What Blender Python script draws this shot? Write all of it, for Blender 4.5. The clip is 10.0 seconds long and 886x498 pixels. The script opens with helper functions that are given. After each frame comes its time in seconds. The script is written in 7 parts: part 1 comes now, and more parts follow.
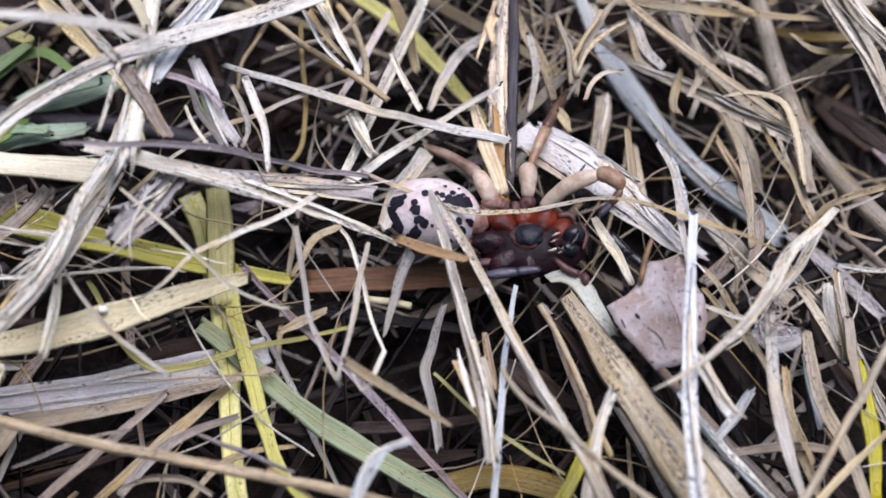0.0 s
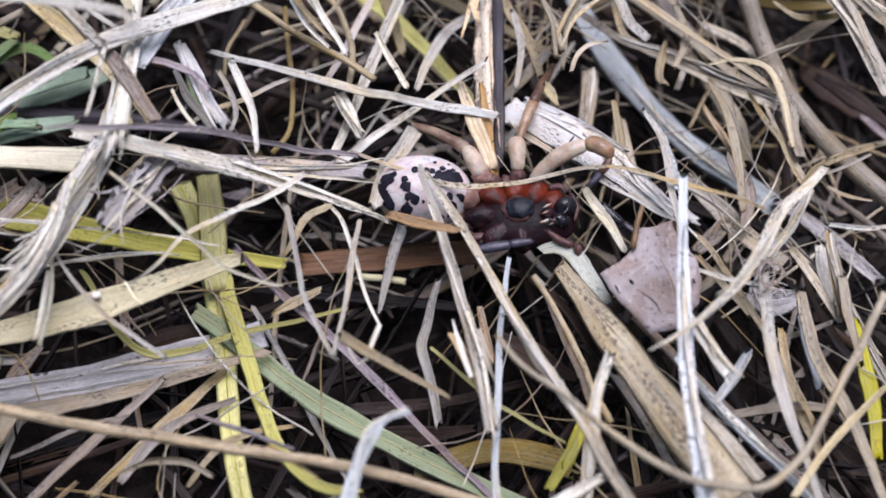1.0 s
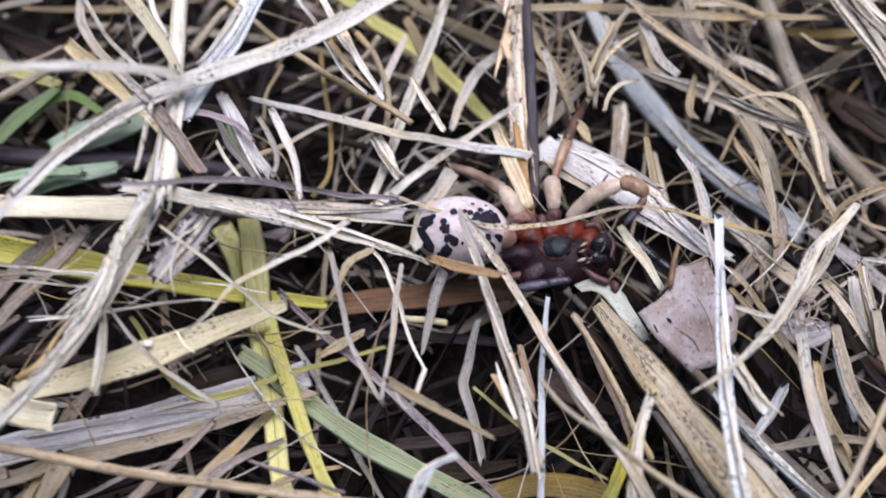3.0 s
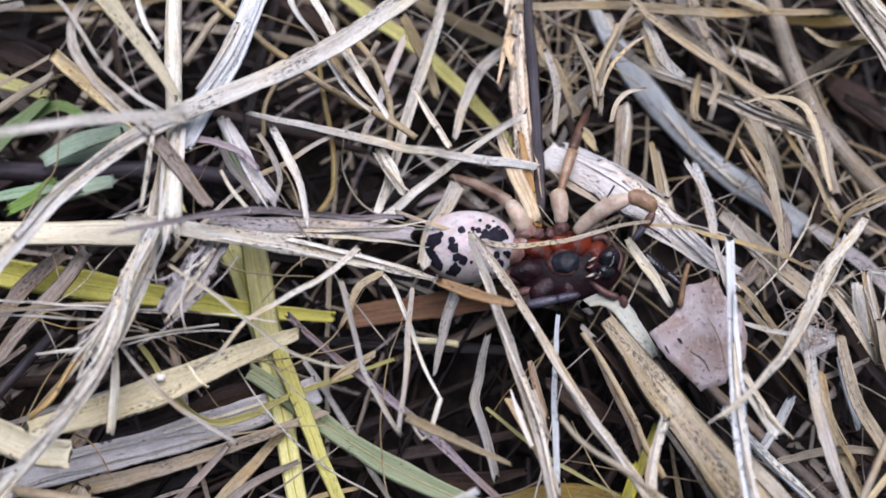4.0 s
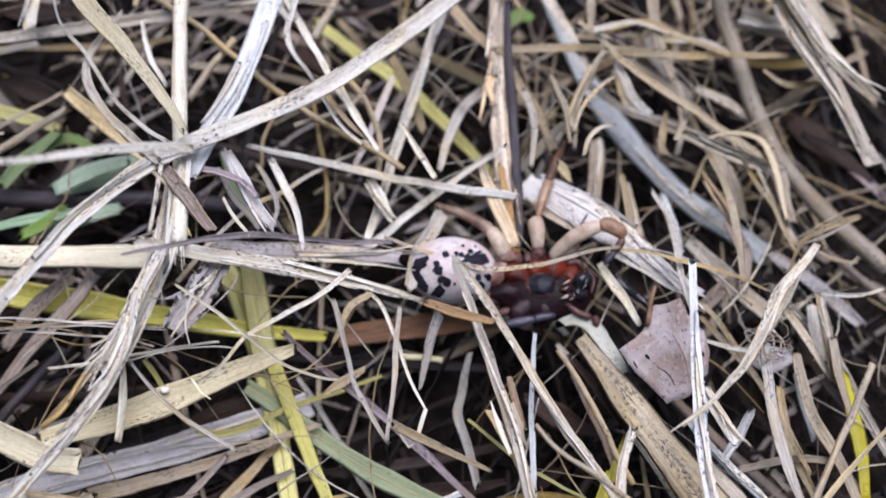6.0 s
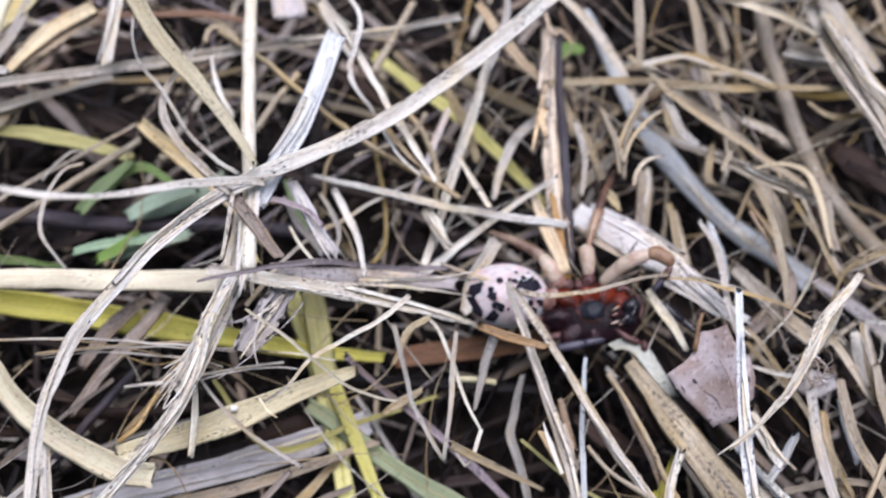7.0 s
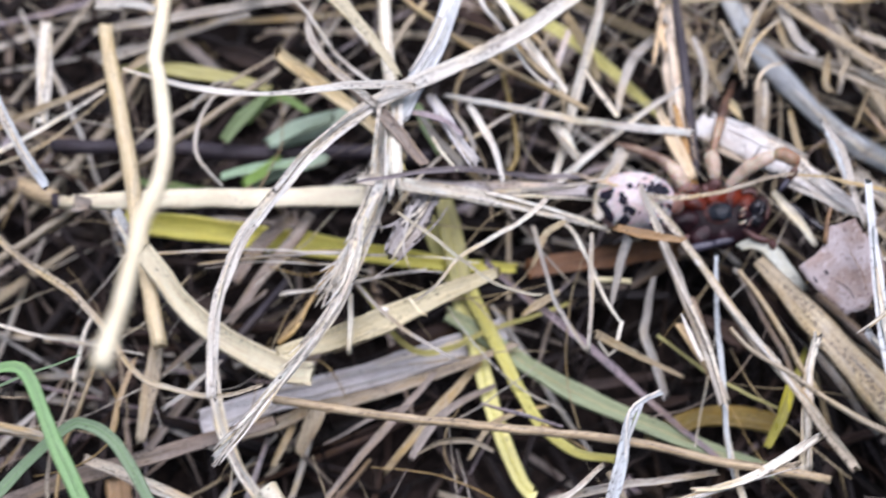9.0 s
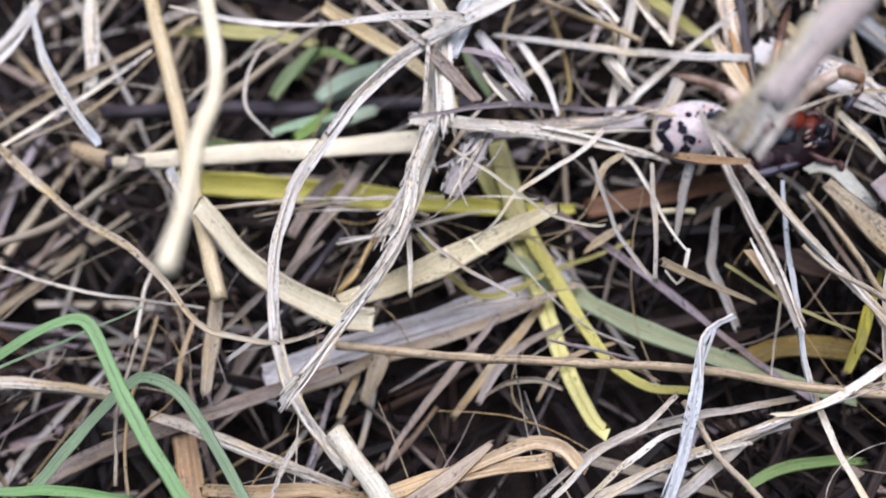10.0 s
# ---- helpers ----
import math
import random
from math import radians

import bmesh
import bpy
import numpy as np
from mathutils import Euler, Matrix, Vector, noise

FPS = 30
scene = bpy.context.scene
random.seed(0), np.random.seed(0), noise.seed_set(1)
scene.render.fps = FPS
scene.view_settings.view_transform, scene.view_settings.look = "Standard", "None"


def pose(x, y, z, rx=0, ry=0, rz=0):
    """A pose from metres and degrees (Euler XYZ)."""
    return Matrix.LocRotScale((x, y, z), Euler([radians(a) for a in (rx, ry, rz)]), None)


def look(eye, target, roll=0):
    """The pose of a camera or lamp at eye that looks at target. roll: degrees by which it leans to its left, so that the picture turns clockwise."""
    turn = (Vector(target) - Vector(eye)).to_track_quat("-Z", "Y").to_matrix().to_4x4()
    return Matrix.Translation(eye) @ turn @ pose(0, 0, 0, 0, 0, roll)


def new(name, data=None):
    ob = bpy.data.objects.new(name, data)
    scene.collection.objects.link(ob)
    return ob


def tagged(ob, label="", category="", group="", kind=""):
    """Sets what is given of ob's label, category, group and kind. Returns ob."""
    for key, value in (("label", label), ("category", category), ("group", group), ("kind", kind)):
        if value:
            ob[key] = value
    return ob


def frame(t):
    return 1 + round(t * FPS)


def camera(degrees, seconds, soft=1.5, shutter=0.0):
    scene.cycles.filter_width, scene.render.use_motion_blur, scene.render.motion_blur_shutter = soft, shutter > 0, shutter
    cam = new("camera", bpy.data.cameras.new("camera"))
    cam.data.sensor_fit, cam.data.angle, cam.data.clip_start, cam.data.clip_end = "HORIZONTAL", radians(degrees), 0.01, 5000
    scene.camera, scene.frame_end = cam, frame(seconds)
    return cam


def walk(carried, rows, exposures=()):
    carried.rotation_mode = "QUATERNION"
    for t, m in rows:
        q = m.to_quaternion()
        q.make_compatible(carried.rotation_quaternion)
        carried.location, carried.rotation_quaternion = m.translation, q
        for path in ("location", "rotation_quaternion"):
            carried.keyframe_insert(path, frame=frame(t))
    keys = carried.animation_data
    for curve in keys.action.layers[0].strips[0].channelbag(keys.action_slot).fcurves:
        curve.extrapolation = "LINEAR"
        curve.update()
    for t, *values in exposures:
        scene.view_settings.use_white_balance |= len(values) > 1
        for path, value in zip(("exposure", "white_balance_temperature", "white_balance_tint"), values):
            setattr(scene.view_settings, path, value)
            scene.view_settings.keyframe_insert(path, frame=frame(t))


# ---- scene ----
# Metres; MM turns millimetres into metres.
MM = 0.001
cam = camera(46.47, 10.0, soft=1.7, shutter=0.5)
PATH = [
    (0.0, 0.0, 0.0, 0.1131, 22.4, -3.0, -0.0),
    (0.5, -0.0, -0.00151, 0.11305, 22.85, -2.81, -0.77),
    (1.0, 0.00056, -0.00437, 0.11134, 23.28, -2.31, -2.08),
    (1.5, 0.00059, -0.00363, 0.11069, 23.4, -1.86, -2.99),
    (2.0, 0.00025, -0.00433, 0.11069, 23.61, -1.41, -2.87),
    (2.5, -4e-05, -0.00474, 0.11097, 23.58, -1.3, -2.65),
    (2.8, -0.00241, -0.00299, 0.11127, 23.82, -2.02, -2.94),
    (3.0, -0.00279, 0.00021, 0.11614, 22.87, -1.25, -2.86),
    (3.2, -0.00337, 0.00189, 0.11973, 21.79, -1.01, -2.94),
    (4.3, -0.00786, 0.0172, 0.12109, 16.63, -2.97, -5.01),
    (4.5, -0.00784, 0.01679, 0.12209, 17.29, -2.46, -4.84),
    (5.0, -0.01104, 0.01168, 0.1234, 17.76, -2.97, -4.2),
    (5.5, -0.00694, 0.01216, 0.12036, 18.08, -3.52, -4.3),
    (5.7, -0.00794, 0.00965, 0.12344, 19.51, -3.69, -4.93),
    (6.8, -0.00836, 0.01222, 0.13602, 18.74, -1.78, -3.92),
    (7.0, -0.01075, 0.01026, 0.13568, 19.95, -1.55, -3.78),
    (7.5, -0.01287, 0.00722, 0.13509, 20.24, -1.67, -3.8),
    (8.0, -0.01083, 0.00584, 0.13925, 20.94, -0.27, -3.5),
    (8.5, -0.01762, 0.00084, 0.13267, 21.31, -0.15, -4.11),
    (9.0, -0.02336, -0.00358, 0.13804, 19.94, 1.87, -4.36),
    (9.5, -0.02427, -0.00881, 0.13305, 20.64, 4.94, -6.33),
    (10.0, -0.02586, -0.01062, 0.13267, 19.97, 5.33, -6.2),
]
walk(cam, [(t, pose(x, y, z, rx, ry, rz)) for t, x, y, z, rx, ry, rz in PATH],
     exposures=((0.0, 0.21), (3.0, 0.21), (4.5, 0.06), (5.5, 0.09), (7.0, 0.19), (8.5, 0.22), (9.0, 0.31), (9.5, 0.30), (10.0, 0.25)))
cam.data.dof.use_dof = True
cam.data.dof.focus_distance = 0.128
cam.data.dof.aperture_fstop = 13.5

# ---- light: bright overcast sky with a soft high sun ----
world = bpy.data.worlds.new("sky")
scene.world = world
world.use_nodes = True
sky = world.node_tree.nodes.new("ShaderNodeTexSky")
sky.sky_type = "NISHITA"
sky.sun_disc = False
SUN_ELEVATION, SUN_ROTATION = radians(70), radians(20)
sky.sun_elevation, sky.sun_rotation = SUN_ELEVATION, SUN_ROTATION
background = world.node_tree.nodes["Background"]
background.inputs["Strength"].default_value = 0.055
world.node_tree.links.new(sky.outputs[0], background.inputs["Color"])
sun = new("sun", bpy.data.lights.new("sun", "SUN"))
sun.data.energy, sun.data.angle, sun.data.color = 5.0, radians(50), (0.88, 0.86, 1.0)
sun.matrix_world = look((0, 0, 1), (-math.sin(SUN_ROTATION) * math.cos(SUN_ELEVATION), -math.cos(SUN_ROTATION) * math.cos(SUN_ELEVATION), 1 - math.sin(SUN_ELEVATION)))


# ---- materials ----
def mix(nt, a, b, fac, mode="MIX"):
    n = nt.nodes.new("ShaderNodeMix")
    n.data_type, n.blend_type = "RGBA", mode
    for socket, value in ((n.inputs[0], fac), (n.inputs[6], a), (n.inputs[7], b)):
        if isinstance(value, bpy.types.NodeSocket):
            nt.links.new(value, socket)
        elif isinstance(value, (int, float)):
            socket.default_value = value
        else:
            socket.default_value = (*value[:3], 1)
    return n.outputs[2]


def calc(nt, op, a, b=0.0):
    n = nt.nodes.new("ShaderNodeMath")
    n.operation = op
    for socket, value in zip(n.inputs, (a, b)):
        if isinstance(value, bpy.types.NodeSocket):
            nt.links.new(value, socket)
        else:
            socket.default_value = value
    return n.outputs[0]


def ramp(nt, value, lo, hi, a=0.0, b=1.0):
    n = nt.nodes.new("ShaderNodeMapRange")
    n.interpolation_type = "SMOOTHSTEP"
    nt.links.new(value, n.inputs[0])
    for i, v in enumerate((lo, hi, a, b)):
        n.inputs[i + 1].default_value = v
    return n.outputs[0]


def noise_at(nt, where, scale=1.0, detail=3.0, rough=0.55):
    n = nt.nodes.new("ShaderNodeTexNoise")
    nt.links.new(where, n.inputs["Vector"])
    n.inputs["Scale"].default_value, n.inputs["Detail"].default_value, n.inputs["Roughness"].default_value = scale, detail, rough
    return n.outputs["Fac"]


def stretched(nt, where, sx, sy, sz=1.0):
    n = nt.nodes.new("ShaderNodeMapping")
    nt.links.new(where, n.inputs["Vector"])
    n.inputs["Scale"].default_value = (sx, sy, sz)
    return n.outputs[0]


def blade_material(name, base, stain, streak=0.35, speck=0.3, rough=0.42, thin=0.12, weather=0.2, spec=0.4, patina=0.8, dots=0.0):
    """Dry or green grass: ribs and streaks run along the blade (UV in millimetres), mould flecks and stains lie over them."""
    m = bpy.data.materials.new(name)
    m.use_nodes = True
    nt = m.node_tree
    bsdf = nt.nodes["Principled BSDF"]
    uv = nt.nodes.new("ShaderNodeUVMap").outputs[0]
    info = nt.nodes.new("ShaderNodeObjectInfo")
    island = nt.nodes.new("ShaderNodeNewGeometry").outputs["Random Per Island"]
    chance = calc(nt, "FRACT", calc(nt, "ADD", info.outputs["Random"], island))
    ribs = noise_at(nt, stretched(nt, uv, 3.6, 0.09), 1.0, 4.0, 0.65)
    fine = noise_at(nt, stretched(nt, uv, 16.0, 0.7), 1.0, 2.0)
    broad = noise_at(nt, stretched(nt, uv, 0.9, 0.16), 1.0, 3.0)
    patch = noise_at(nt, stretched(nt, uv, 0.5, 0.12), 1.0, 2.0)
    light = tuple(min(0.88, c * 1.25 + 0.02) for c in base)
    deep = tuple(c * 0.76 for c in base)
    col = mix(nt, deep, light, ramp(nt, ribs, 0.38, 0.60))
    col = mix(nt, base, col, min(1.0, streak * 2))
    col = mix(nt, col, stain, calc(nt, "MULTIPLY", ramp(nt, broad, 0.48, 0.74), 0.55))
    warm = noise_at(nt, stretched(nt, uv, 0.40, 0.10), 1.0, 3.0, 0.6)
    cool = noise_at(nt, stretched(nt, uv, 0.55, 0.12, 1.0), 1.3, 3.0, 0.6)
    dusk = noise_at(nt, stretched(nt, uv, 0.75, 0.15), 0.8, 4.0, 0.65)
    col = mix(nt, col, (1.0, 0.86, 0.57), calc(nt, "MULTIPLY", ramp(nt, warm, 0.47, 0.66), patina), "MULTIPLY")
    col = mix(nt, col, (0.80, 0.94, 1.0), calc(nt, "MULTIPLY", ramp(nt, cool, 0.49, 0.64), patina * 0.55), "MULTIPLY")
    col = mix(nt, col, (0.62, 0.55, 0.53), calc(nt, "MULTIPLY", ramp(nt, dusk, 0.54, 0.68), patina), "MULTIPLY")
    grain = noise_at(nt, stretched(nt, uv, 11.0, 2.2), 1.0, 2.0)
    col = mix(nt, col, tuple(c * 0.45 for c in base), calc(nt, "MULTIPLY", ramp(nt, grain, 0.50, 0.74), 0.42))
    bleach = noise_at(nt, stretched(nt, uv, 1.4, 0.22), 1.0, 4.0, 0.65)
    grey = sum(base) / 3
    col = mix(nt, col, (grey * 1.05, grey * 1.01, grey * 0.95), calc(nt, "MULTIPLY", ramp(nt, bleach, 0.50, 0.66), weather))
    mottle = noise_at(nt, stretched(nt, uv, 2.6, 1.2), 1.0, 6.0, 0.72)
    col = mix(nt, col, tuple(0.6 * a + 0.3 * b for a, b in zip(stain, base)), calc(nt, "MULTIPLY", ramp(nt, mottle, 0.50, 0.64), 0.55 if patina > 0.3 else 0.3))
    col = mix(nt, col, light, calc(nt, "MULTIPLY", ramp(nt, mottle, 0.48, 0.36), 0.4))
    dark_lines = calc(nt, "MULTIPLY", ramp(nt, ribs, 0.44, 0.33), ramp(nt, patch, 0.40, 0.60))
    col = mix(nt, col, tuple(c * 0.22 for c in stain), calc(nt, "MULTIPLY", dark_lines, streak * 0.8))
    grit = noise_at(nt, stretched(nt, uv, 4.2, 1.35), 1.0, 5.0, 0.68)
    reach = ramp(nt, patch, 0.40, 0.64, 0.71 - 0.13 * speck, 0.585 - 0.18 * speck)
    fleck = ramp(nt, calc(nt, "SUBTRACT", grit, reach), 0.0, 0.035)
    col = mix(nt, col, (0.035, 0.028, 0.028), calc(nt, "MULTIPLY", fleck, 0.85))
    col = mix(nt, col, (0.05, 0.04, 0.035), calc(nt, "MULTIPLY", ramp(nt, fine, 0.70, 0.80), speck * 0.8))
    pepper = noise_at(nt, stretched(nt, uv, 8.5, 4.6), 1.0, 2.0, 0.6)
    col = mix(nt, col, (0.04, 0.03, 0.03), calc(nt, "MULTIPLY", ramp(nt, calc(nt, "SUBTRACT", pepper, ramp(nt, broad, 0.40, 0.62, 0.80 - 0.13 * dots, 0.74 - 0.12 * speck - 0.10 * dots)), 0.0, 0.03), 0.8))
    hsv = nt.nodes.new("ShaderNodeHueSaturation")
    nt.links.new(col, hsv.inputs["Color"])
    nt.links.new(ramp(nt, chance, 0.0, 1.0, 0.84, 1.14), hsv.inputs["Value"])
    nt.links.new(ramp(nt, calc(nt, "FRACT", calc(nt, "MULTIPLY", chance, 7.31)), 0.0, 1.0, 0.78, 1.22), hsv.inputs["Saturation"])
    nt.links.new(hsv.outputs[0], bsdf.inputs["Base Color"])
    nt.links.new(ramp(nt, broad, 0.3, 0.7, rough - 0.1, rough + 0.15), bsdf.inputs["Roughness"])
    bsdf.inputs["Specular IOR Level"].default_value = spec
    bump = nt.nodes.new("ShaderNodeBump")
    bump.inputs["Strength"].default_value, bump.inputs["Distance"].default_value = 0.6, 0.00018
    nt.links.new(calc(nt, "ADD", ribs, calc(nt, "MULTIPLY", fine, 0.5)), bump.inputs["Height"])
    nt.links.new(bump.outputs[0], bsdf.inputs["Normal"])
    if thin:
        lit = nt.nodes.new("ShaderNodeBsdfTranslucent")
        nt.links.new(hsv.outputs[0], lit.inputs["Color"])
        both = nt.nodes.new("ShaderNodeMixShader")
        both.inputs[0].default_value = thin
        nt.links.new(bsdf.outputs[0], both.inputs[1])
        nt.links.new(lit.outputs[0], both.inputs[2])
        nt.links.new(both.outputs[0], nt.nodes["Material Output"].inputs["Surface"])
    return m


def plain_material(name, base, second, scale=600.0, rough=0.5, bump_size=0.0001, spec=0.5, blend=1.0, waxy=0.0):
    """Mottled surface in object space, in two colours at two scales."""
    m = bpy.data.materials.new(name)
    m.use_nodes = True
    nt = m.node_tree
    bsdf = nt.nodes["Principled BSDF"]
    at = nt.nodes.new("ShaderNodeTexCoord").outputs["Object"]
    coarse = noise_at(nt, at, scale, 3.0)
    fine = noise_at(nt, at, scale * 6, 3.0)
    col = mix(nt, base, second, calc(nt, "MULTIPLY", ramp(nt, coarse, 0.40, 0.64), blend))
    middle = noise_at(nt, at, scale * 2.3, 4.0, 0.65)
    col = mix(nt, col, tuple(c * 0.5 for c in second), calc(nt, "MULTIPLY", ramp(nt, middle, 0.52, 0.70), 0.45))
    col = mix(nt, col, tuple(c * 0.55 for c in base), calc(nt, "MULTIPLY", ramp(nt, fine, 0.52, 0.75), 0.6))
    nt.links.new(col, bsdf.inputs["Base Color"])
    nt.links.new(ramp(nt, fine, 0.3, 0.7, rough - 0.12, rough + 0.12), bsdf.inputs["Roughness"])
    bsdf.inputs["Specular IOR Level"].default_value = spec
    bsdf.inputs["Subsurface Weight"].default_value, bsdf.inputs["Subsurface Scale"].default_value = waxy, 0.0007
    bump = nt.nodes.new("ShaderNodeBump")
    bump.inputs["Strength"].default_value, bump.inputs["Distance"].default_value = 0.6, bump_size
    nt.links.new(calc(nt, "ADD", fine, coarse), bump.inputs["Height"])
    nt.links.new(bump.outputs[0], bsdf.inputs["Normal"])
    return m


GREY_STAIN = (0.25, 0.22, 0.21)
GRASS = {
    "bone": blade_material("bleached_grass", (0.79, 0.715, 0.60), (0.46, 0.37, 0.27), 0.20, 0.40, dots=0.5),
    "white": blade_material("white_grass", (0.80, 0.745, 0.65), (0.50, 0.38, 0.29), 0.24, 0.20, dots=0.4),
    "ivory": blade_material("ivory_husk", (0.84, 0.80, 0.76), (0.46, 0.36, 0.30), 0.2, 0.3, patina=0.5),
    "ashgreen": blade_material("ash_green_blade", (0.56, 0.57, 0.50), (0.36, 0.36, 0.28), 0.2, 0.25, patina=0.4),
    "cream": blade_material("cream_straw", (0.76, 0.68, 0.54), (0.50, 0.39, 0.26), 0.32, 0.14, patina=0.5, dots=0.35),
    "butter": blade_material("butter_straw", (0.87, 0.735, 0.47), (0.60, 0.45, 0.25), 0.24, 0.10, patina=0.2, weather=0.0),
    "tan": blade_material("tan_straw", (0.415, 0.335, 0.215), (0.21, 0.145, 0.085), 0.36, 0.30, dots=0.5),
    "tanstem": blade_material("tan_stem", (0.41, 0.30, 0.155), (0.19, 0.115, 0.055), 0.6, 0.35, thin=0.0, weather=0.05, patina=0.35),
    "speckstem": blade_material("speckled_stalk", (0.40, 0.335, 0.235), (0.25, 0.19, 0.12), 0.5, 0.5, thin=0.0, weather=0.4, patina=0.45, dots=1.0),
    "grey": blade_material("grey_grass", (0.48, 0.435, 0.37), GREY_STAIN, 0.30, 0.25, dots=0.5),
    "bonegrey": blade_material("pale_grey_grass", (0.56, 0.49, 0.385), (0.32, 0.26, 0.21), 0.30, 0.40, dots=0.6),
    "bluegrey": blade_material("blue_grey_grass", (0.57, 0.60, 0.61), (0.34, 0.33, 0.30), 0.30, 0.32, patina=0.3, dots=0.5),
    "bluewhite": blade_material("blue_white_grass", (0.69, 0.72, 0.73), (0.36, 0.36, 0.35), 0.25, 0.36, patina=0.25, dots=0.6),
    "dun": blade_material("dun_straw", (0.355, 0.295, 0.22), (0.20, 0.145, 0.10), 0.35, 0.35, dots=0.5),
    "greybrown": blade_material("grey_brown_sheath", (0.30, 0.24, 0.195), (0.15, 0.10, 0.08), 0.6, 0.40),
    "violet": blade_material("violet_grey_grass", (0.33, 0.27, 0.28), (0.13, 0.10, 0.115), 0.75, 0.45),
    "yellow": blade_material("yellow_grass", (0.71, 0.645, 0.165), (0.50, 0.48, 0.12), 0.20, 0.12, 0.42, 0.22, weather=0.06, patina=0.25, dots=0.5),
    "gold": blade_material("gold_grass", (0.31, 0.23, 0.09), (0.18, 0.12, 0.05), 0.30, 0.10, 0.45, 0.2, weather=0.12),
    "lemon": blade_material("lemon_straw", (0.62, 0.55, 0.30), (0.42, 0.33, 0.14), 0.30, 0.08),
    "peach": blade_material("peach_husk", (0.70, 0.575, 0.41), (0.42, 0.29, 0.17), 0.30, 0.2, patina=0.2),
    "brokenstalk": blade_material("broken_straw_stalk", (0.68, 0.53, 0.36), (0.26, 0.13, 0.06), 0.5, 0.6, thin=0.0, weather=0.1, patina=0.25),
    # Rotted litter, coloured near black and dull to stand in for gap shade.
    "rotshade": blade_material("rotted_shade_litter", (0.017, 0.013, 0.013), (0.012, 0.009, 0.009), 0.5, 0.1, 0.8, 0.0, spec=0.04),
    "amber": blade_material("amber_straw", (0.46, 0.29, 0.145), (0.22, 0.115, 0.058), 0.5, 0.35, patina=0.5),
    "amber2": blade_material("rust_bark", (0.16, 0.065, 0.018), (0.06, 0.026, 0.010), 0.45, 0.15, thin=0.0, weather=0.04, patina=0.3),
    "amberstraw": blade_material("orange_straw", (0.52, 0.395, 0.25), (0.28, 0.17, 0.085), 0.45, 0.3, patina=0.3, dots=0.4),
    "streak": blade_material("streaked_straw", (0.76, 0.70, 0.61), (0.20, 0.15, 0.14), 0.6, 0.35),
    "palegreen": blade_material("pale_olive_grass", (0.68, 0.585, 0.335), (0.48, 0.40, 0.22), 0.20, 0.26, patina=0.35, dots=0.75),
    "straw": blade_material("straw_grass", (0.68, 0.57, 0.37), (0.46, 0.34, 0.19), 0.26, 0.15, patina=0.4, dots=0.4),
    "lilac": blade_material("lilac_grey_stalk", (0.77, 0.72, 0.715), (0.46, 0.37, 0.33), 0.18, 0.15, patina=0.4),
    "sage": blade_material("sage_grass", (0.29, 0.355, 0.155), (0.42, 0.43, 0.19), 0.25, 0.12, 0.42, 0.2, weather=0.12, patina=0.25),
    "olive": blade_material("olive_grass", (0.47, 0.425, 0.09), (0.29, 0.245, 0.06), 0.25, 0.10, 0.45, 0.2, weather=0.12, patina=0.25),
    "green": blade_material("shaded_green_grass", (0.24, 0.36, 0.12), (0.28, 0.34, 0.12), 0.20, 0.05, 0.4, 0.25, weather=0.12, patina=0.25),
    "mint": blade_material("mint_grass", (0.34, 0.46, 0.32), (0.28, 0.36, 0.18), 0.20, 0.05, 0.4, 0.2, weather=0.12, patina=0.25),
    "freshgreen": blade_material("fresh_green_grass", (0.23, 0.385, 0.175), (0.31, 0.45, 0.22), 0.20, 0.02, 0.35, 0.3, weather=0.12, patina=0.04),
    # Decayed brown, its colour lowered further to deepen the shade between blades.
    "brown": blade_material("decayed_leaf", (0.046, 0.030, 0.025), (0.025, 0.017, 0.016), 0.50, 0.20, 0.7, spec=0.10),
    "dark": blade_material("dark_twig", (0.030, 0.020, 0.030), (0.014, 0.009, 0.014), 0.40, 0.10, 0.5, thin=0.0),
    "sheath": blade_material("mottled_leaf_sheath", (0.51, 0.465, 0.45), (0.22, 0.17, 0.16), 0.3, 0.6, patina=0.6),
    "stickbark": blade_material("stick_bark", (0.50, 0.41, 0.37), (0.30, 0.22, 0.20), 0.25, 0.2, thin=0.0, patina=0.35),
    "lilacpale": blade_material("lilac_white_leaf", (0.62, 0.55, 0.53), (0.42, 0.33, 0.30), 0.15, 0.10),
}
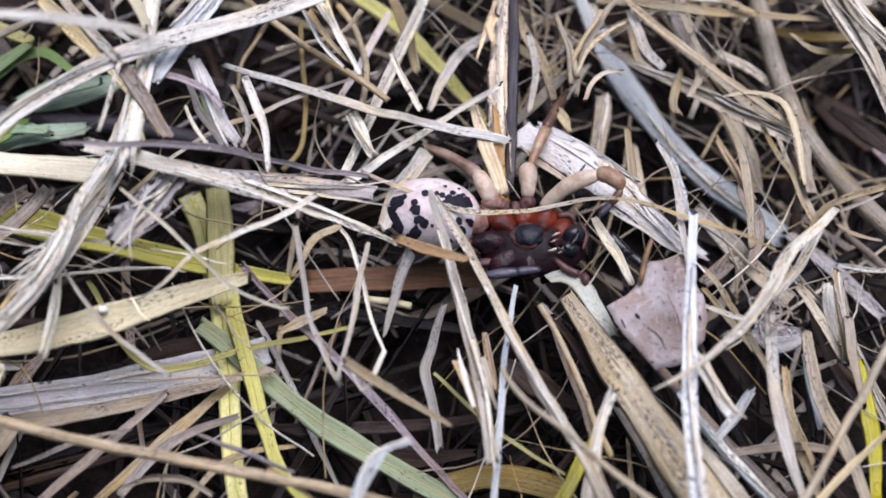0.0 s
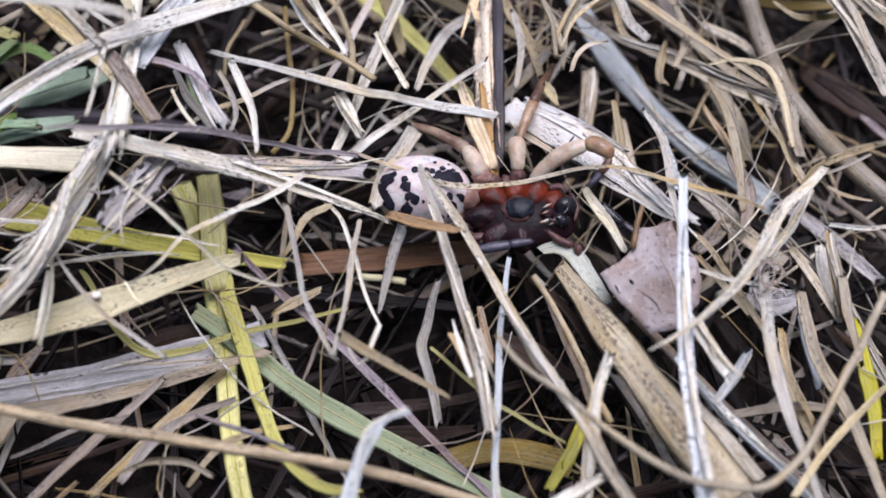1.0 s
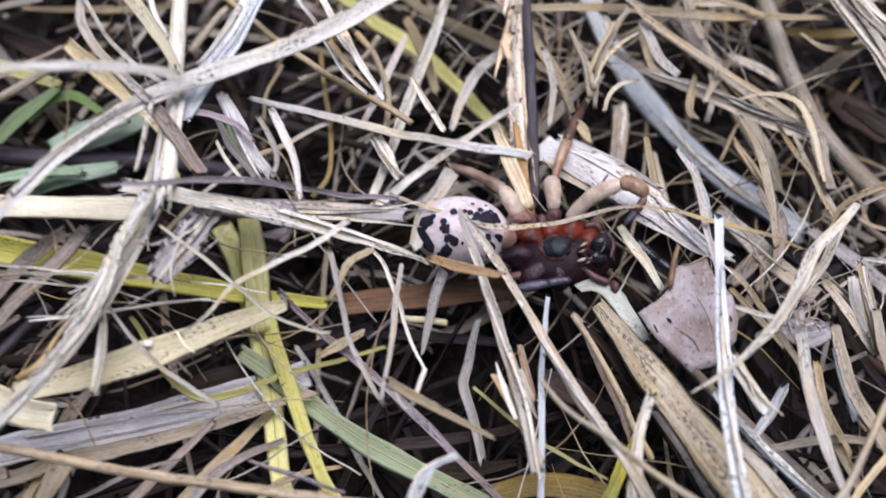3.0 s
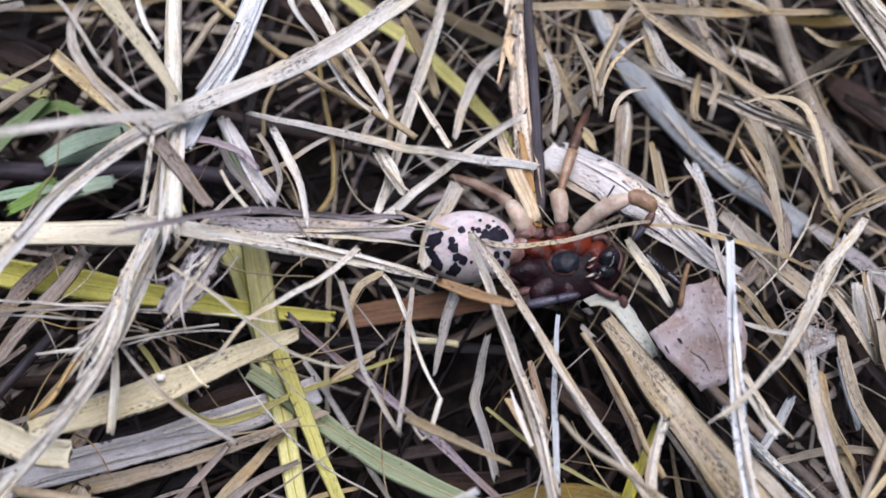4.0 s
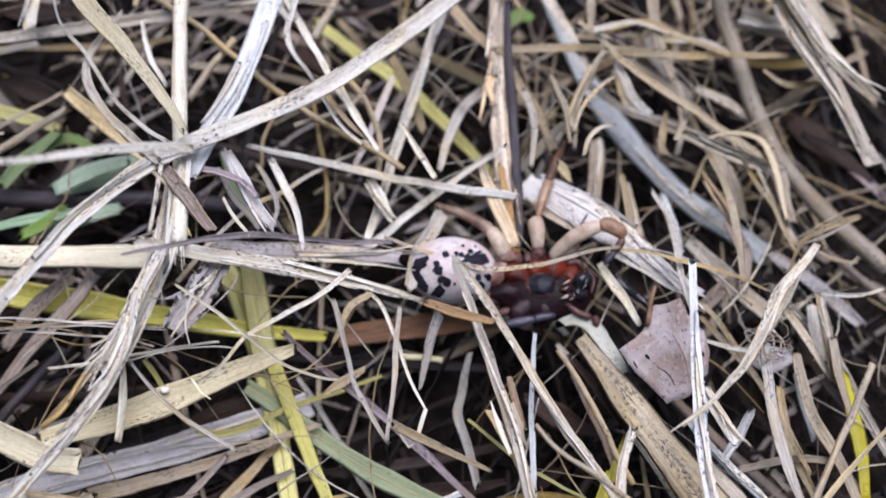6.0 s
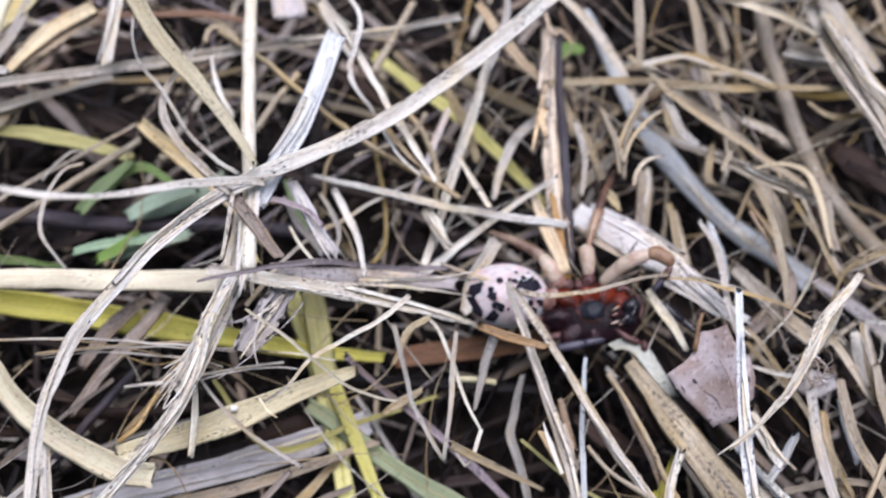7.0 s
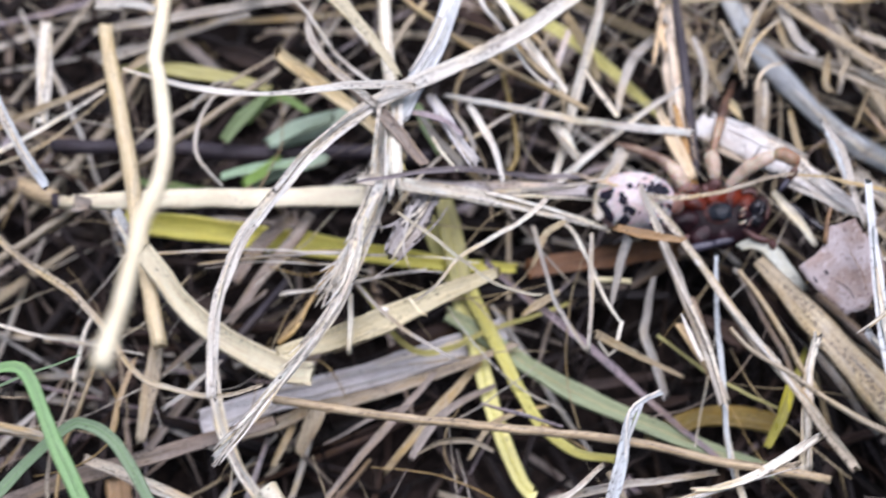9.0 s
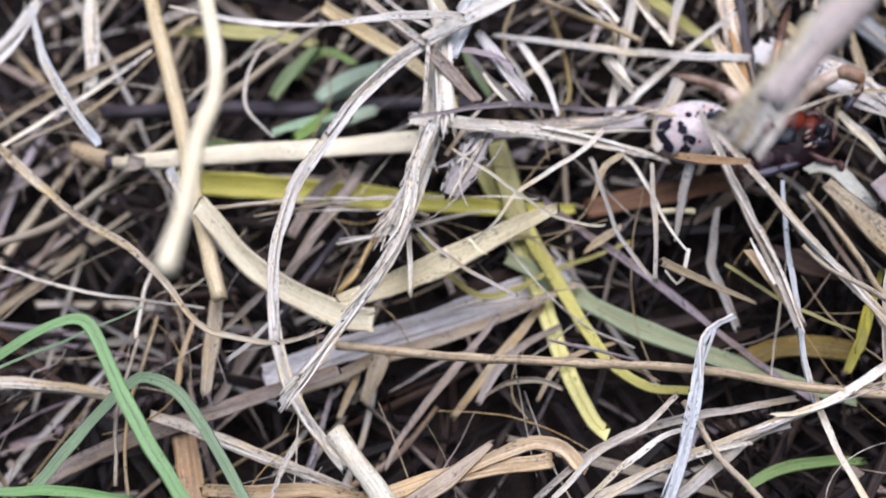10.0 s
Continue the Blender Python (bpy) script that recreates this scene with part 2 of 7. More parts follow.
LABEL = {
    "brokenstalk": "thick broken tan straw stalk", "rotshade": "rotted dark litter on soil",
    "bone": "bleached bone-coloured dry grass blade with dark flecks", "white": "white weathered dry grass blade on the litter",
    "ivory": "split ivory straw husk", "cream": "smooth cream straw stem on the litter", "butter": "smooth butter-coloured straw", "tan": "thin tan dry grass stem among litter",
    "tanstem": "tan-brown dry stem with dark streaks", "speckstem": "broad speckled tan stalk", "grey": "grey weathered dry grass blade",
    "bonegrey": "pale grey dry blade with black flecks", "bluegrey": "blue-grey weathered flat grass blade", "greybrown": "grey-brown decaying stalk in the litter",
    "violet": "violet-grey rotting grass blade", "yellow": "yellow-green wilting grass blade", "gold": "golden dry grass blade in shade",
    "lemon": "pale lemon-coloured straw piece", "peach": "peach-coloured split straw husk", "amber": "amber-orange straw piece beside the spider",
    "amber2": "rust-brown bark strip in shade", "amberstraw": "orange-brown torn straw piece on the litter", "streak": "grey straw with dark streaks",
    "palegreen": "broad pale olive grass blade", "straw": "straw-yellow flat grass blade", "lilac": "lilac-grey weathered flattened stalk in litter",
    "sage": "pale sage-green grass blade", "olive": "thin olive-yellow grass stem", "green": "green grass blade in deep shade",
    "mint": "pale mint-green grass blade in shade", "freshgreen": "fresh green grass blade", "brown": "dark brown decayed leaf strip",
    "dark": "dark purplish thin woody twig", "sheath": "mottled grey-brown leaf sheath", "lilacpale": "lilac-white torn dead leaf scrap", "ashgreen": "pale ash-green dry blade", "bluewhite": "blue-white weathered flat grass blade", "dun": "dull dun-coloured dry straw among litter",
}
# Damp soil, with the gaps' deep shade put into its near-black colour.
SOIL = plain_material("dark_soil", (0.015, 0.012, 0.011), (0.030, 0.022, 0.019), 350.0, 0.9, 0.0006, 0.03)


# ---- shapes ----
def link(name, bm, material, parent=None, label=""):
    """One mesh object from a bmesh, under a thing where a parent is given."""
    me = bpy.data.meshes.new(name)
    bm.normal_update()
    bm.to_mesh(me)
    bm.free()
    for poly in me.polygons:
        poly.use_smooth = True
    me.materials.append(material)
    ob = new(name, me)
    ob.parent = parent
    if label:
        tagged(ob, label)
    return ob


def part(name, bm, material, parent, label=""):
    return link(name, bm, material, parent, label)


def glide(points, step):
    """A smooth line through a few points, cut into even steps (Catmull-Rom)."""
    p = [Vector(q) for q in points]
    if len(p) == 2:
        p.insert(1, (p[0] + p[1]) / 2)
    p = [p[0] * 2 - p[1]] + p + [p[-1] * 2 - p[-2]]
    fine = []
    for a, b, c, d in zip(p, p[1:], p[2:], p[3:]):
        for k in range(12):
            s = k / 12
            fine.append(0.5 * (2 * b + (c - a) * s + (2 * a - 5 * b + 4 * c - d) * s * s + (3 * b - a - 3 * c + d) * s ** 3))
    fine.append(p[-2])
    total = sum((b - a).length for a, b in zip(fine, fine[1:]))
    count = max(5, min(64, round(total / step)))
    out, walked, i = [fine[0]], 0.0, 0
    for k in range(1, count):
        want = total * k / count
        while i < len(fine) - 2 and walked + (fine[i + 1] - fine[i]).length < want:
            walked += (fine[i + 1] - fine[i]).length
            i += 1
        seg = (fine[i + 1] - fine[i]).length or 1e-9
        out.append(fine[i].lerp(fine[i + 1], min(1.0, (want - walked) / seg)))
    out.append(fine[-1])
    return out


FLAT = [(-1, 0.16), (-0.72, 0.05), (-0.38, 0.02), (0, -0.06), (0.38, 0.02), (0.72, 0.05), (1, 0.16), (0.7, -0.09), (0, -0.2), (-0.7, -0.09)]
ROUND = [(math.cos(a * math.tau / 10), math.sin(a * math.tau / 10)) for a in range(10)]


def sweep(bm, uv, points, width, kind="flat", taper=(1, 1), roll=0.0, curl=0.35, rough_edge=0.06, seed=0, step=1.3, centre=Vector(), section=None):
    """A solid blade or stem swept along a line. Millimetres in, metres out; uv in millimetres."""
    line = glide(points, step)
    rnd = random.Random(seed)
    off = Vector((rnd.uniform(-90, 90), rnd.uniform(-90, 90), rnd.uniform(-90, 90)))
    shape = section or (FLAT if kind == "flat" else ROUND)
    n, rings, run, sweep_turn = len(shape), [], 0.0, rnd.uniform(-0.7, 0.7) * min(1.0, 1.6 / width)
    for i, p in enumerate(line):
        s = i / (len(line) - 1)
        tangent = (line[min(i + 1, len(line) - 1)] - line[max(i - 1, 0)]).normalized()
        side = tangent.cross(Vector((0, -0.22, 0.975)))
        side = side.normalized() if side.length > 1e-3 else Vector((1, 0, 0))
        up = side.cross(tangent)
        turn = roll + sweep_turn * (s - 0.5) + 0.75 * min(1.0, 1.0 / width) * noise.noise(off + Vector((run * 0.09, 0, 0)))
        side, up = side * math.cos(turn) + up * math.sin(turn), up * math.cos(turn) - side * math.sin(turn)
        swell = taper[0] + (taper[1] - taper[0]) * s if (taper[0] != 1 or taper[1] != 1) else 1.0
        if taper[0] != taper[1] or taper[0] != 1:
            low, high = taper
            swell = low + (1 - low) * min(1, s / 0.45) if s < 0.45 else 1 + (high - 1) * (s - 0.45) / 0.55
        half = width / 2 * swell * (1 + 0.16 * noise.noise(off + Vector((7, run * 0.16, 1))))
        sway = 0.10 + 0.12 * min(1.0, 0.8 / width)
        wobble = p + side * sway * noise.noise(off + Vector((0, run * 0.25, 0))) + up * sway * noise.noise(off + Vector((0, 0, run * 0.25)))
        ring = []
        bow = curl * (0.6 + 0.6 * noise.noise(off + Vector((run * 0.06, 5, 0))))
        for k, (a, b) in enumerate(shape):
            ragged = 1 + rough_edge * noise.noise(off + Vector((k * 3.1, run * 0.7, 9)))
            if kind == "flat":
                thick = min(0.22, 0.12 + 0.02 * width)
                q = wobble + side * a * half * ragged + up * (bow * half * (a * a - 0.4) + b * thick * 2.2)
            else:
                q = wobble + side * a * half * ragged + up * b * half * 0.86 * ragged
            if i in (0, len(line) - 1):
                tear = min(0.9 * width, 1.1) * noise.noise(off + Vector((k * 1.9, i, 4))) if kind == "flat" else 0.3 * width * noise.noise(off + Vector((k * 0.9, i, 4)))
                q += tangent * tear
            ring.append(bm.verts.new((q - centre) * MM))
        rings.append((ring, run))
        if i + 1 < len(line):
            run += (line[i + 1] - p).length
    around = width * (1.0 if kind == "flat" else 1.5)
    base_u, base_v = rnd.uniform(0, 400), rnd.uniform(0, 400)
    for (r0, v0), (r1, v1) in zip(rings, rings[1:]):
        for k in range(n):
            f = bm.faces.new((r0[k], r0[(k + 1) % n], r1[(k + 1) % n], r1[k]))
            for loop, (kk, vv) in zip(f.loops, ((k, v0), (k + 1, v0), (k + 1, v1), (k, v1))):
                if kind == "flat":
                    u = shape[kk % n][0] * 0.5 * around
                else:
                    u = kk / n * 2 * around
                loop[uv].uv = (base_u + u, base_v + vv)
    for ring, v in (rings[0], rings[-1]):
        f = bm.faces.new(ring if ring is rings[-1][0] else list(reversed(ring)))
        for loop in f.loops:
            loop[uv].uv = (base_u, base_v + v)
    return line


COUNT = [0]
SMOOTH = ("freshgreen", "green", "mint", "yellow", "sage", "gold", "brown")
ROOF = {}


def roof_over(x, y):
    """Underside of the lowest blade over a place, in millimetres."""
    return ROOF.get((math.floor(x / 1.5), math.floor(y / 1.5)), 99.0)


def cover(line, width):
    for p in line:
        reach = width / 2 + 0.6
        for i in range(math.floor((p.x - reach) / 1.5), math.floor((p.x + reach) / 1.5) + 1):
            for j in range(math.floor((p.y - reach) / 1.5), math.floor((p.y + reach) / 1.5) + 1):
                ROOF[i, j] = min(ROOF.get((i, j), 99.0), p.z)


LOOSE = {}


def loose(mat, width, kind, taper, points, label):
    """A small stray piece that joins the others of its kind in one mesh."""
    COUNT[0] += 1
    bm, uv, _ = LOOSE.setdefault(mat, (bmesh.new(), None, label))
    if uv is None:
        uv = bm.loops.layers.uv.new("UVMap")
        LOOSE[mat] = (bm, uv, label)
    sweep(bm, uv, points, width, kind, taper, 0.2, 0.3, 0.1, COUNT[0], 1.6)


GROUP = {"straw": "dry grass litter", "sprig": "wilting grass blades", "twig": "dark twigs in the litter", "leaf": "decayed leaf pieces", "bark": "bark strips", "leaf scrap": "leaf scraps", "plant fibre": "plant fibre"}


def describe(mat, width, points):
    """The label of a blade: its length, breadth and bend before what it is."""
    p = [Vector(v) for v in points]
    run, reach = sum((b - a).length for a, b in zip(p, p[1:])), (p[-1] - p[0]).length
    text = LABEL[mat]
    words = ["long"] if run > 45 else ["short"] if run < 13 else []
    words += ["curved"] if reach < 0.93 * run else ["straight"] if reach > 0.996 * run else []
    words += ["broad"] if width > 2.4 else ["narrow"] if width < 0.75 else []
    had = text.split()
    return " ".join([w for w in words if w not in had and not (w == "narrow" and "thin" in had)] + had)


def blade(name, category, mat, width, kind, taper, points, label="", roll=None, curl=None, group="dry grass litter", fibres=0, spread=0.0, cover_below=True, under=None, ragged=None):
    """One grass blade, stem or strip as a thing of its own. points and width in millimetres."""
    COUNT[0] += 1
    rnd = random.Random(COUNT[0] * 7 + 1)
    centre = sum((Vector(p) for p in points), Vector()) / len(points)
    bm = bmesh.new()
    uv = bm.loops.layers.uv.new("UVMap")
    line = sweep(bm, uv, points, width, kind, taper, (rnd.uniform(-0.25, 0.25) if width < 2 else rnd.uniform(-0.1, 0.1)) if roll is None else roll, rnd.choice((0.05, 0.12, 0.2, 0.32, 0.5, -0.2)) if curl is None else curl, ragged or (0.02 if mat in SMOOTH else 0.15 * min(1.0, 1.1 / width)), COUNT[0], 1.0, centre)
    ob = link(name, bm, GRASS[mat])
    ob.location = centre * MM
    if cover_below:
        cover(line, width)
    if mat in MIDRIB and width > 1.1 and kind == "flat":
        midrib(ob, GRASS[MIDRIB[mat]])
    elif width > 1.0 and not under:
        ribs(ob, GRASS[mat], rnd, width, len(FLAT if kind == "flat" else ROUND), 0.012 if mat in ("palegreen", "butter", "olive", "gold", "mint") else 0.035)
    if fibres:
        fray(ob, points, spread or width, fibres, mat, centre)
    if under:
        ob.parent = under
        ob.matrix_parent_inverse = Matrix.Translation(-under.location)
        return tagged(ob, label)
    return tagged(ob, label or describe(mat, width, points), category, GROUP.get(category, group))


MIDRIB = {"sage": "palegreen", "yellow": "yellow", "freshgreen": "freshgreen", "green": "green"}


def midrib(ob, material):
    """A low ridge down the middle of a flat blade, as a part of it."""
    verts, n = ob.data.vertices, len(FLAT)
    bm = bmesh.new()
    uv = bm.loops.layers.uv.new("UVMap")
    rows = []
    for i in range(0, len(verts) - n + 1, n):
        a, m, b = verts[i + 2].co, verts[i + 3].co, verts[i + 4].co
        rise = Vector((0, 0, 0.03 * MM))
        rows.append([bm.verts.new(q) for q in (m.lerp(a, 0.16), m + rise, m.lerp(b, 0.16), m - rise)])
    for i, (r0, r1) in enumerate(zip(rows, rows[1:])):
        for k in range(4):
            f = bm.faces.new((r0[k], r0[(k + 1) % 4], r1[(k + 1) % 4], r1[k]))
            for loop, (u, v) in zip(f.loops, ((k, i), (k + 1, i), (k + 1, i + 1), (k, i + 1))):
                loop[uv].uv = (u * 0.1, v)
    bmesh.ops.recalc_face_normals(bm, faces=bm.faces)
    part("midrib", bm, material, ob)


def ribs(ob, material, rnd, width, n, rise_by):
    """Raised veins that run along a dry blade or stem, as parts of it."""
    verts = ob.data.vertices
    count = len(verts) // n
    for lane in rnd.sample((0.6, 1.4, 2.3, 3.2, 4.1, 4.8, 5.5), 3 if width > 1.6 else 2):
        j, s = int(lane), lane - int(lane)
        first, last = rnd.randint(0, count // 5), count - rnd.randint(0, count // 5)
        bm = bmesh.new()
        uv = bm.loops.layers.uv.new("UVMap")
        rows = []
        for i in range(first, last):
            a, b = verts[i * n + j].co, verts[i * n + j + 1].co
            m, side, rise = a.lerp(b, s), (b - a).normalized() * rnd.uniform(0.05, 0.10) * MM, Vector((0, 0, rise_by * MM))
            rows.append([bm.verts.new(q) for q in (m - side - rise, m + rise, m + side - rise)])
        for i, (r0, r1) in enumerate(zip(rows, rows[1:])):
            for k in range(3):
                f = bm.faces.new((r0[k], r0[(k + 1) % 3], r1[(k + 1) % 3], r1[k]))
                for loop, (u, v) in zip(f.loops, ((k, i), (k + 1, i), (k + 1, i + 1), (k, i + 1))):
                    loop[uv].uv = (u * 0.1 + lane * 40, v)
        if rows:
            bmesh.ops.recalc_face_normals(bm, faces=bm.faces)
            part("rib", bm, material, ob)
        else:
            bm.free()


def fray(ob, points, width, count, mat, centre):
    """Loose fibres split off along a worn blade, as parts of it."""
    line = glide(points, 1.5)
    rnd = random.Random(COUNT[0] * 3 + 5)
    for k in range(count):
        i = rnd.randrange(0, max(1, len(line) - 8))
        n = min(len(line) - 1, i + rnd.randint(7, 20))
        a = Vector((rnd.uniform(-0.55, 0.55), rnd.uniform(-0.55, 0.55), 0)) * width
        b = Vector((rnd.uniform(-1.0, 1.0) * width, rnd.uniform(-1.0, 1.0) * width, rnd.uniform(0.0, 1.0)))
        way = [line[round(i + (n - i) * s)] + a.lerp(b, s * s) + Vector((0, 0, 0.35)) for s in (0, 0.35, 0.7, 1)]
        bm = bmesh.new()
        uv = bm.loops.layers.uv.new("UVMap")
        sweep(bm, uv, way, rnd.uniform(0.2, 0.7), "flat", (0.9, 0.4), rnd.uniform(-0.6, 0.6), 0.2, 0.1, k + COUNT[0] * 50, 1.2, centre)
        part("fibre", bm, GRASS[rnd.choice((mat, "bone", "white"))], ob)


# ---- ground: one sheet to the horizon, uneven under the litter ----
def surface(x, y):
    """Height of the litter's top, in millimetres."""
    hollow = 7.0 * math.exp(-((x - 9) / 14) ** 2 - ((y - 26) / 12) ** 2) + 5.0 * math.exp(-((x + 22) / 16) ** 2 - ((y - 22) / 8) ** 2) + 4.0 * math.exp(-((x + 45) / 16) ** 2 - ((y - 70) / 9) ** 2)
    return 1.0 - 0.012 * x - 0.05 * (y - 20) - hollow + 1.5 * noise.noise(Vector((x * 0.03, y * 0.03, 0)))


def build_ground():
    bm = bmesh.new()
    steps = [i / 44 for i in range(-44, 45)]
    coords = [140 * s + 40000 * s ** 9 for s in steps]
    grid = []
    for y in coords:
        row = []
        for x in coords:
            near = math.exp(-(x * x + y * y) / 400 ** 2)
            z = (surface(x, y + 45) - 27 + 2.5 * noise.noise(Vector((x * 0.12, y * 0.12, 3)))) * near - 20 * (1 - near)
            row.append(bm.verts.new((x * MM, (y + 45) * MM, z * MM)))
        grid.append(row)
    for r0, r1 in zip(grid, grid[1:]):
        for k in range(len(r0) - 1):
            bm.faces.new((r0[k], r0[k + 1], r1[k + 1], r1[k]))
    return tagged(link("ground", bm, SOIL), "damp crumbly soil under the dry grass, blackened for gap shade", "ground", kind="structure")


build_ground()


# ---- the blades that lie on top ----
blade("straw", "straw", "bone", 2.22, "flat", (0.6, 1.1), [(-53.7, 24.8, 13.8), (-53.7, 31.6, 13.4), (-53.2, 37.3, 13.1), (-52.1, 40.8, 12.9), (-50, 46, 12.5), (-45.6, 52, 12.1), (-40.4, 58.2, 11.6), (-32.3, 64.6, 11.1), (-23.9, 68.6, 10.6), (-12.8, 73.5, 9.9), (-6.1, 77.8, 9.5), (-0.1, 82.3, 9.1), (6.9, 87.9, 8.7), (14.4, 94.6, 8.3), (19.2, 99.1, 8)], "long arched bleached grass blade with black mould flecks", fibres=3, spread=1.22)
blade("straw", "straw", "bone", 1.01, "flat", (0.5, 1), [(-57.9, 57.5, 37.6), (-55.4, 56.5, 37.5), (-50.7, 55.1, 36.8), (-45.1, 54.6, 35), (-39.6, 55.9, 32.2), (-34.1, 58.3, 28.2), (-28.8, 60.5, 23.8), (-25.7, 61.4, 21)])
blade("straw", "straw", "cream", 1.97, "stem", (1, 1), [(-29.3, 102.3, 5.3), (-29.5, 99.1, 5.5), (-29.8, 86.6, 6.4), (-29.8, 75, 7.2), (-29.5, 65.8, 7.9), (-29.5, 54.6, 8.7)], "upright cream straw stalk between crossing blades")
blade("straw", "straw", "bluewhite", 3.05, "flat", (0.9, 0.8), [(-17.1, 89.7, 8), (-18.5, 85.8, 8.3), (-22.3, 75.6, 8.8), (-26.5, 68, 8.4), (-28.5, 64, 8)], fibres=3, spread=1.68)
blade("grass_sprig", "sprig", "palegreen", 2.51, "flat", (1, 0.4), [(-46.1, 97, 12.7), (-45.1, 94.8, 13.1), (-40.6, 86.2, 14.3), (-34.9, 78.4, 14.7), (-30.3, 71.4, 14.2), (-28.1, 67.4, 13.5)], "pale yellowish dry grass blade")
blade("straw", "straw", "white", 0.63, "flat", (0.6, 0.8), [(-44.9, 93.4, 12.2), (-44, 84.6, 12.7), (-40.3, 78.9, 12.7), (-36.8, 72.9, 12.1), (-33.8, 69.6, 11.4), (-30.5, 67.3, 10.5)])
blade("straw", "straw", "grey", 1.17, "flat", (0.4, 1), [(-36.7, 86.9, 9.8), (-39.5, 81.6, 11.2), (-40.5, 78.6, 11.7), (-40, 74.8, 12.1), (-37.9, 71.1, 12.4), (-35.2, 68, 12.3), (-31.4, 64.2, 11.7)])
blade("straw", "straw", "straw", 2.2, "flat", (0.9, 0.6), [(-47.5, 83.2, -3.8), (-41.6, 77.1, -3), (-36.2, 71.7, -2.3), (-31.9, 66.6, -1.7), (-28.6, 61.7, -1.1)])
blade("straw", "straw", "tan", 1.18, "stem", (1, 1), [(-47.3, 80.2, -3.6), (-48.2, 79.7, -3.6), (-60.6, 71, -3.4), (-68.6, 65.8, -3.1), (-74.6, 61.8, -2.7), (-78, 58.9, -2.4), (-82.9, 55.3, -2), (-89.3, 51, -1.3), (-96.5, 49.1, -0.5), (-101.2, 48.7, 0.1)])
blade("straw", "straw", "bonegrey", 1.79, "flat", (0.75, 0.6), [(-77, 89.5, -3.2), (-72.6, 90, -3.1), (-61.3, 91.1, -3), (-48.1, 92.3, -2.9), (-34.7, 94, -2.9), (-21.3, 95.3, -2.8), (-8.6, 96.6, -2.8), (1.5, 98.7, -2.9)], fibres=3, spread=0.98)
blade("straw", "straw", "white", 2.13, "flat", (1, 0.9), [(-50, 105.2, 1.4), (-50.2, 103.1, 1.4), (-51.3, 90.4, 1.4)], fibres=3, spread=1.17)
blade("straw", "straw", "white", 0.83, "flat", (0.8, 0.5), [(-16.1, 98.5, 6.7), (-15.7, 97.4, 6.7), (-13.8, 91.8, 6.8), (-15.6, 84.3, 6.5), (-12.7, 78.3, 6.1), (-9.7, 72.1, 5.3), (-6.4, 68.6, 4.5)])
blade("straw", "straw", "bone", 1.06, "flat", (1, 0.6), [(-20.1, 100.5, 4.7), (-18.9, 97.3, 4.9), (-15.4, 90.3, 5.3), (-9.5, 77, 5.6), (-4.5, 67.2, 5.6)])
blade("straw", "straw", "tan", 0.86, "stem", (1, 1), [(-35.4, 96.9, -1.5), (-28.7, 91.1, -1.1), (-21.4, 83.4, -0.7), (-13.1, 75.5, -0.2), (-6.2, 70.7, 0.1), (-1, 66.6, 0.4)])
blade("straw", "straw", "tan", 0.83, "flat", (1.2, 0.3), [(-11.2, 76.3, 5), (-8.5, 72.2, 5), (-6.7, 69.8, 5), (-4.8, 68.1, 5)])
blade("straw", "straw", "white", 1.15, "flat", (0.6, 1), [(-22, 71.7, -0.9), (-14.5, 69.7, -1.1), (-4.3, 66.6, -1.5), (6, 64.2, -1.9), (10.8, 63.4, -2.1), (14.4, 62.6, -2.2)])
blade("straw", "straw", "grey", 0.63, "flat", (0.5, 1.2), [(-2.5, 72.8, -2.8), (-10.2, 69.4, -2.4), (-17.7, 64.9, -1.4), (-22.3, 62.2, -0.6), (-27.6, 56.6, 1.1), (-30.7, 51.7, 2.6)])
blade("straw", "straw", "white", 1.15, "flat", (0.9, 0.6), [(-18.6, 67.8, 3.1), (-16.7, 63.3, 3.5), (-15.4, 59.3, 3.8), (-14.7, 54.4, 4.2)])
blade("straw", "straw", "bone", 1.68, "flat", (0.75, 0.6), [(7.4, 96.2, -3.5), (4.7, 89, -4.3), (3.2, 84.5, -4.6), (-0.2, 75.7, -5.1), (-3, 67.9, -5.2), (-6.3, 59, -4.9)], fibres=3, spread=0.92)
blade("grass_sprig", "sprig", "yellow", 2.24, "flat", (0.75, 0.6), [(-12.4, 99.5, -14.9), (-7.1, 94.4, -14.7), (-5.4, 92.4, -14.6), (-0.3, 88.4, -14.3), (5.5, 81.4, -13.7), (11.8, 72.2, -12.7), (14.1, 68.9, -12.3)], "yellow-green wilting grass blade under dry straw")
blade("straw", "straw", "gold", 1.83, "flat", (0.75, 0.6), [(-1.3, 95.9, -12.4), (3, 92.7, -13.2), (4.6, 91.9, -13.4), (10.5, 88.5, -13.9), (16.2, 85.3, -13.9), (23.3, 79.8, -13.2)])
broken_stalk = blade("straw", "straw", "brokenstalk", 3.5, "flat", (0.75, 1.1), [(15.5, 95.7, -3.0), (14.8, 89.9, -3.4), (14.6, 85.0, -3.7), (14.3, 79.2, -4.1), (14.0, 72.6, -4.5), (13.7, 66.2, -4.9), (13.5, 60.8, -5.2), (13.4, 56.6, -5.6)], "thick broken straw stalk with a blackened edge", fibres=4, spread=1.6, curl=-0.7, roll=0.1, ragged=0.16)
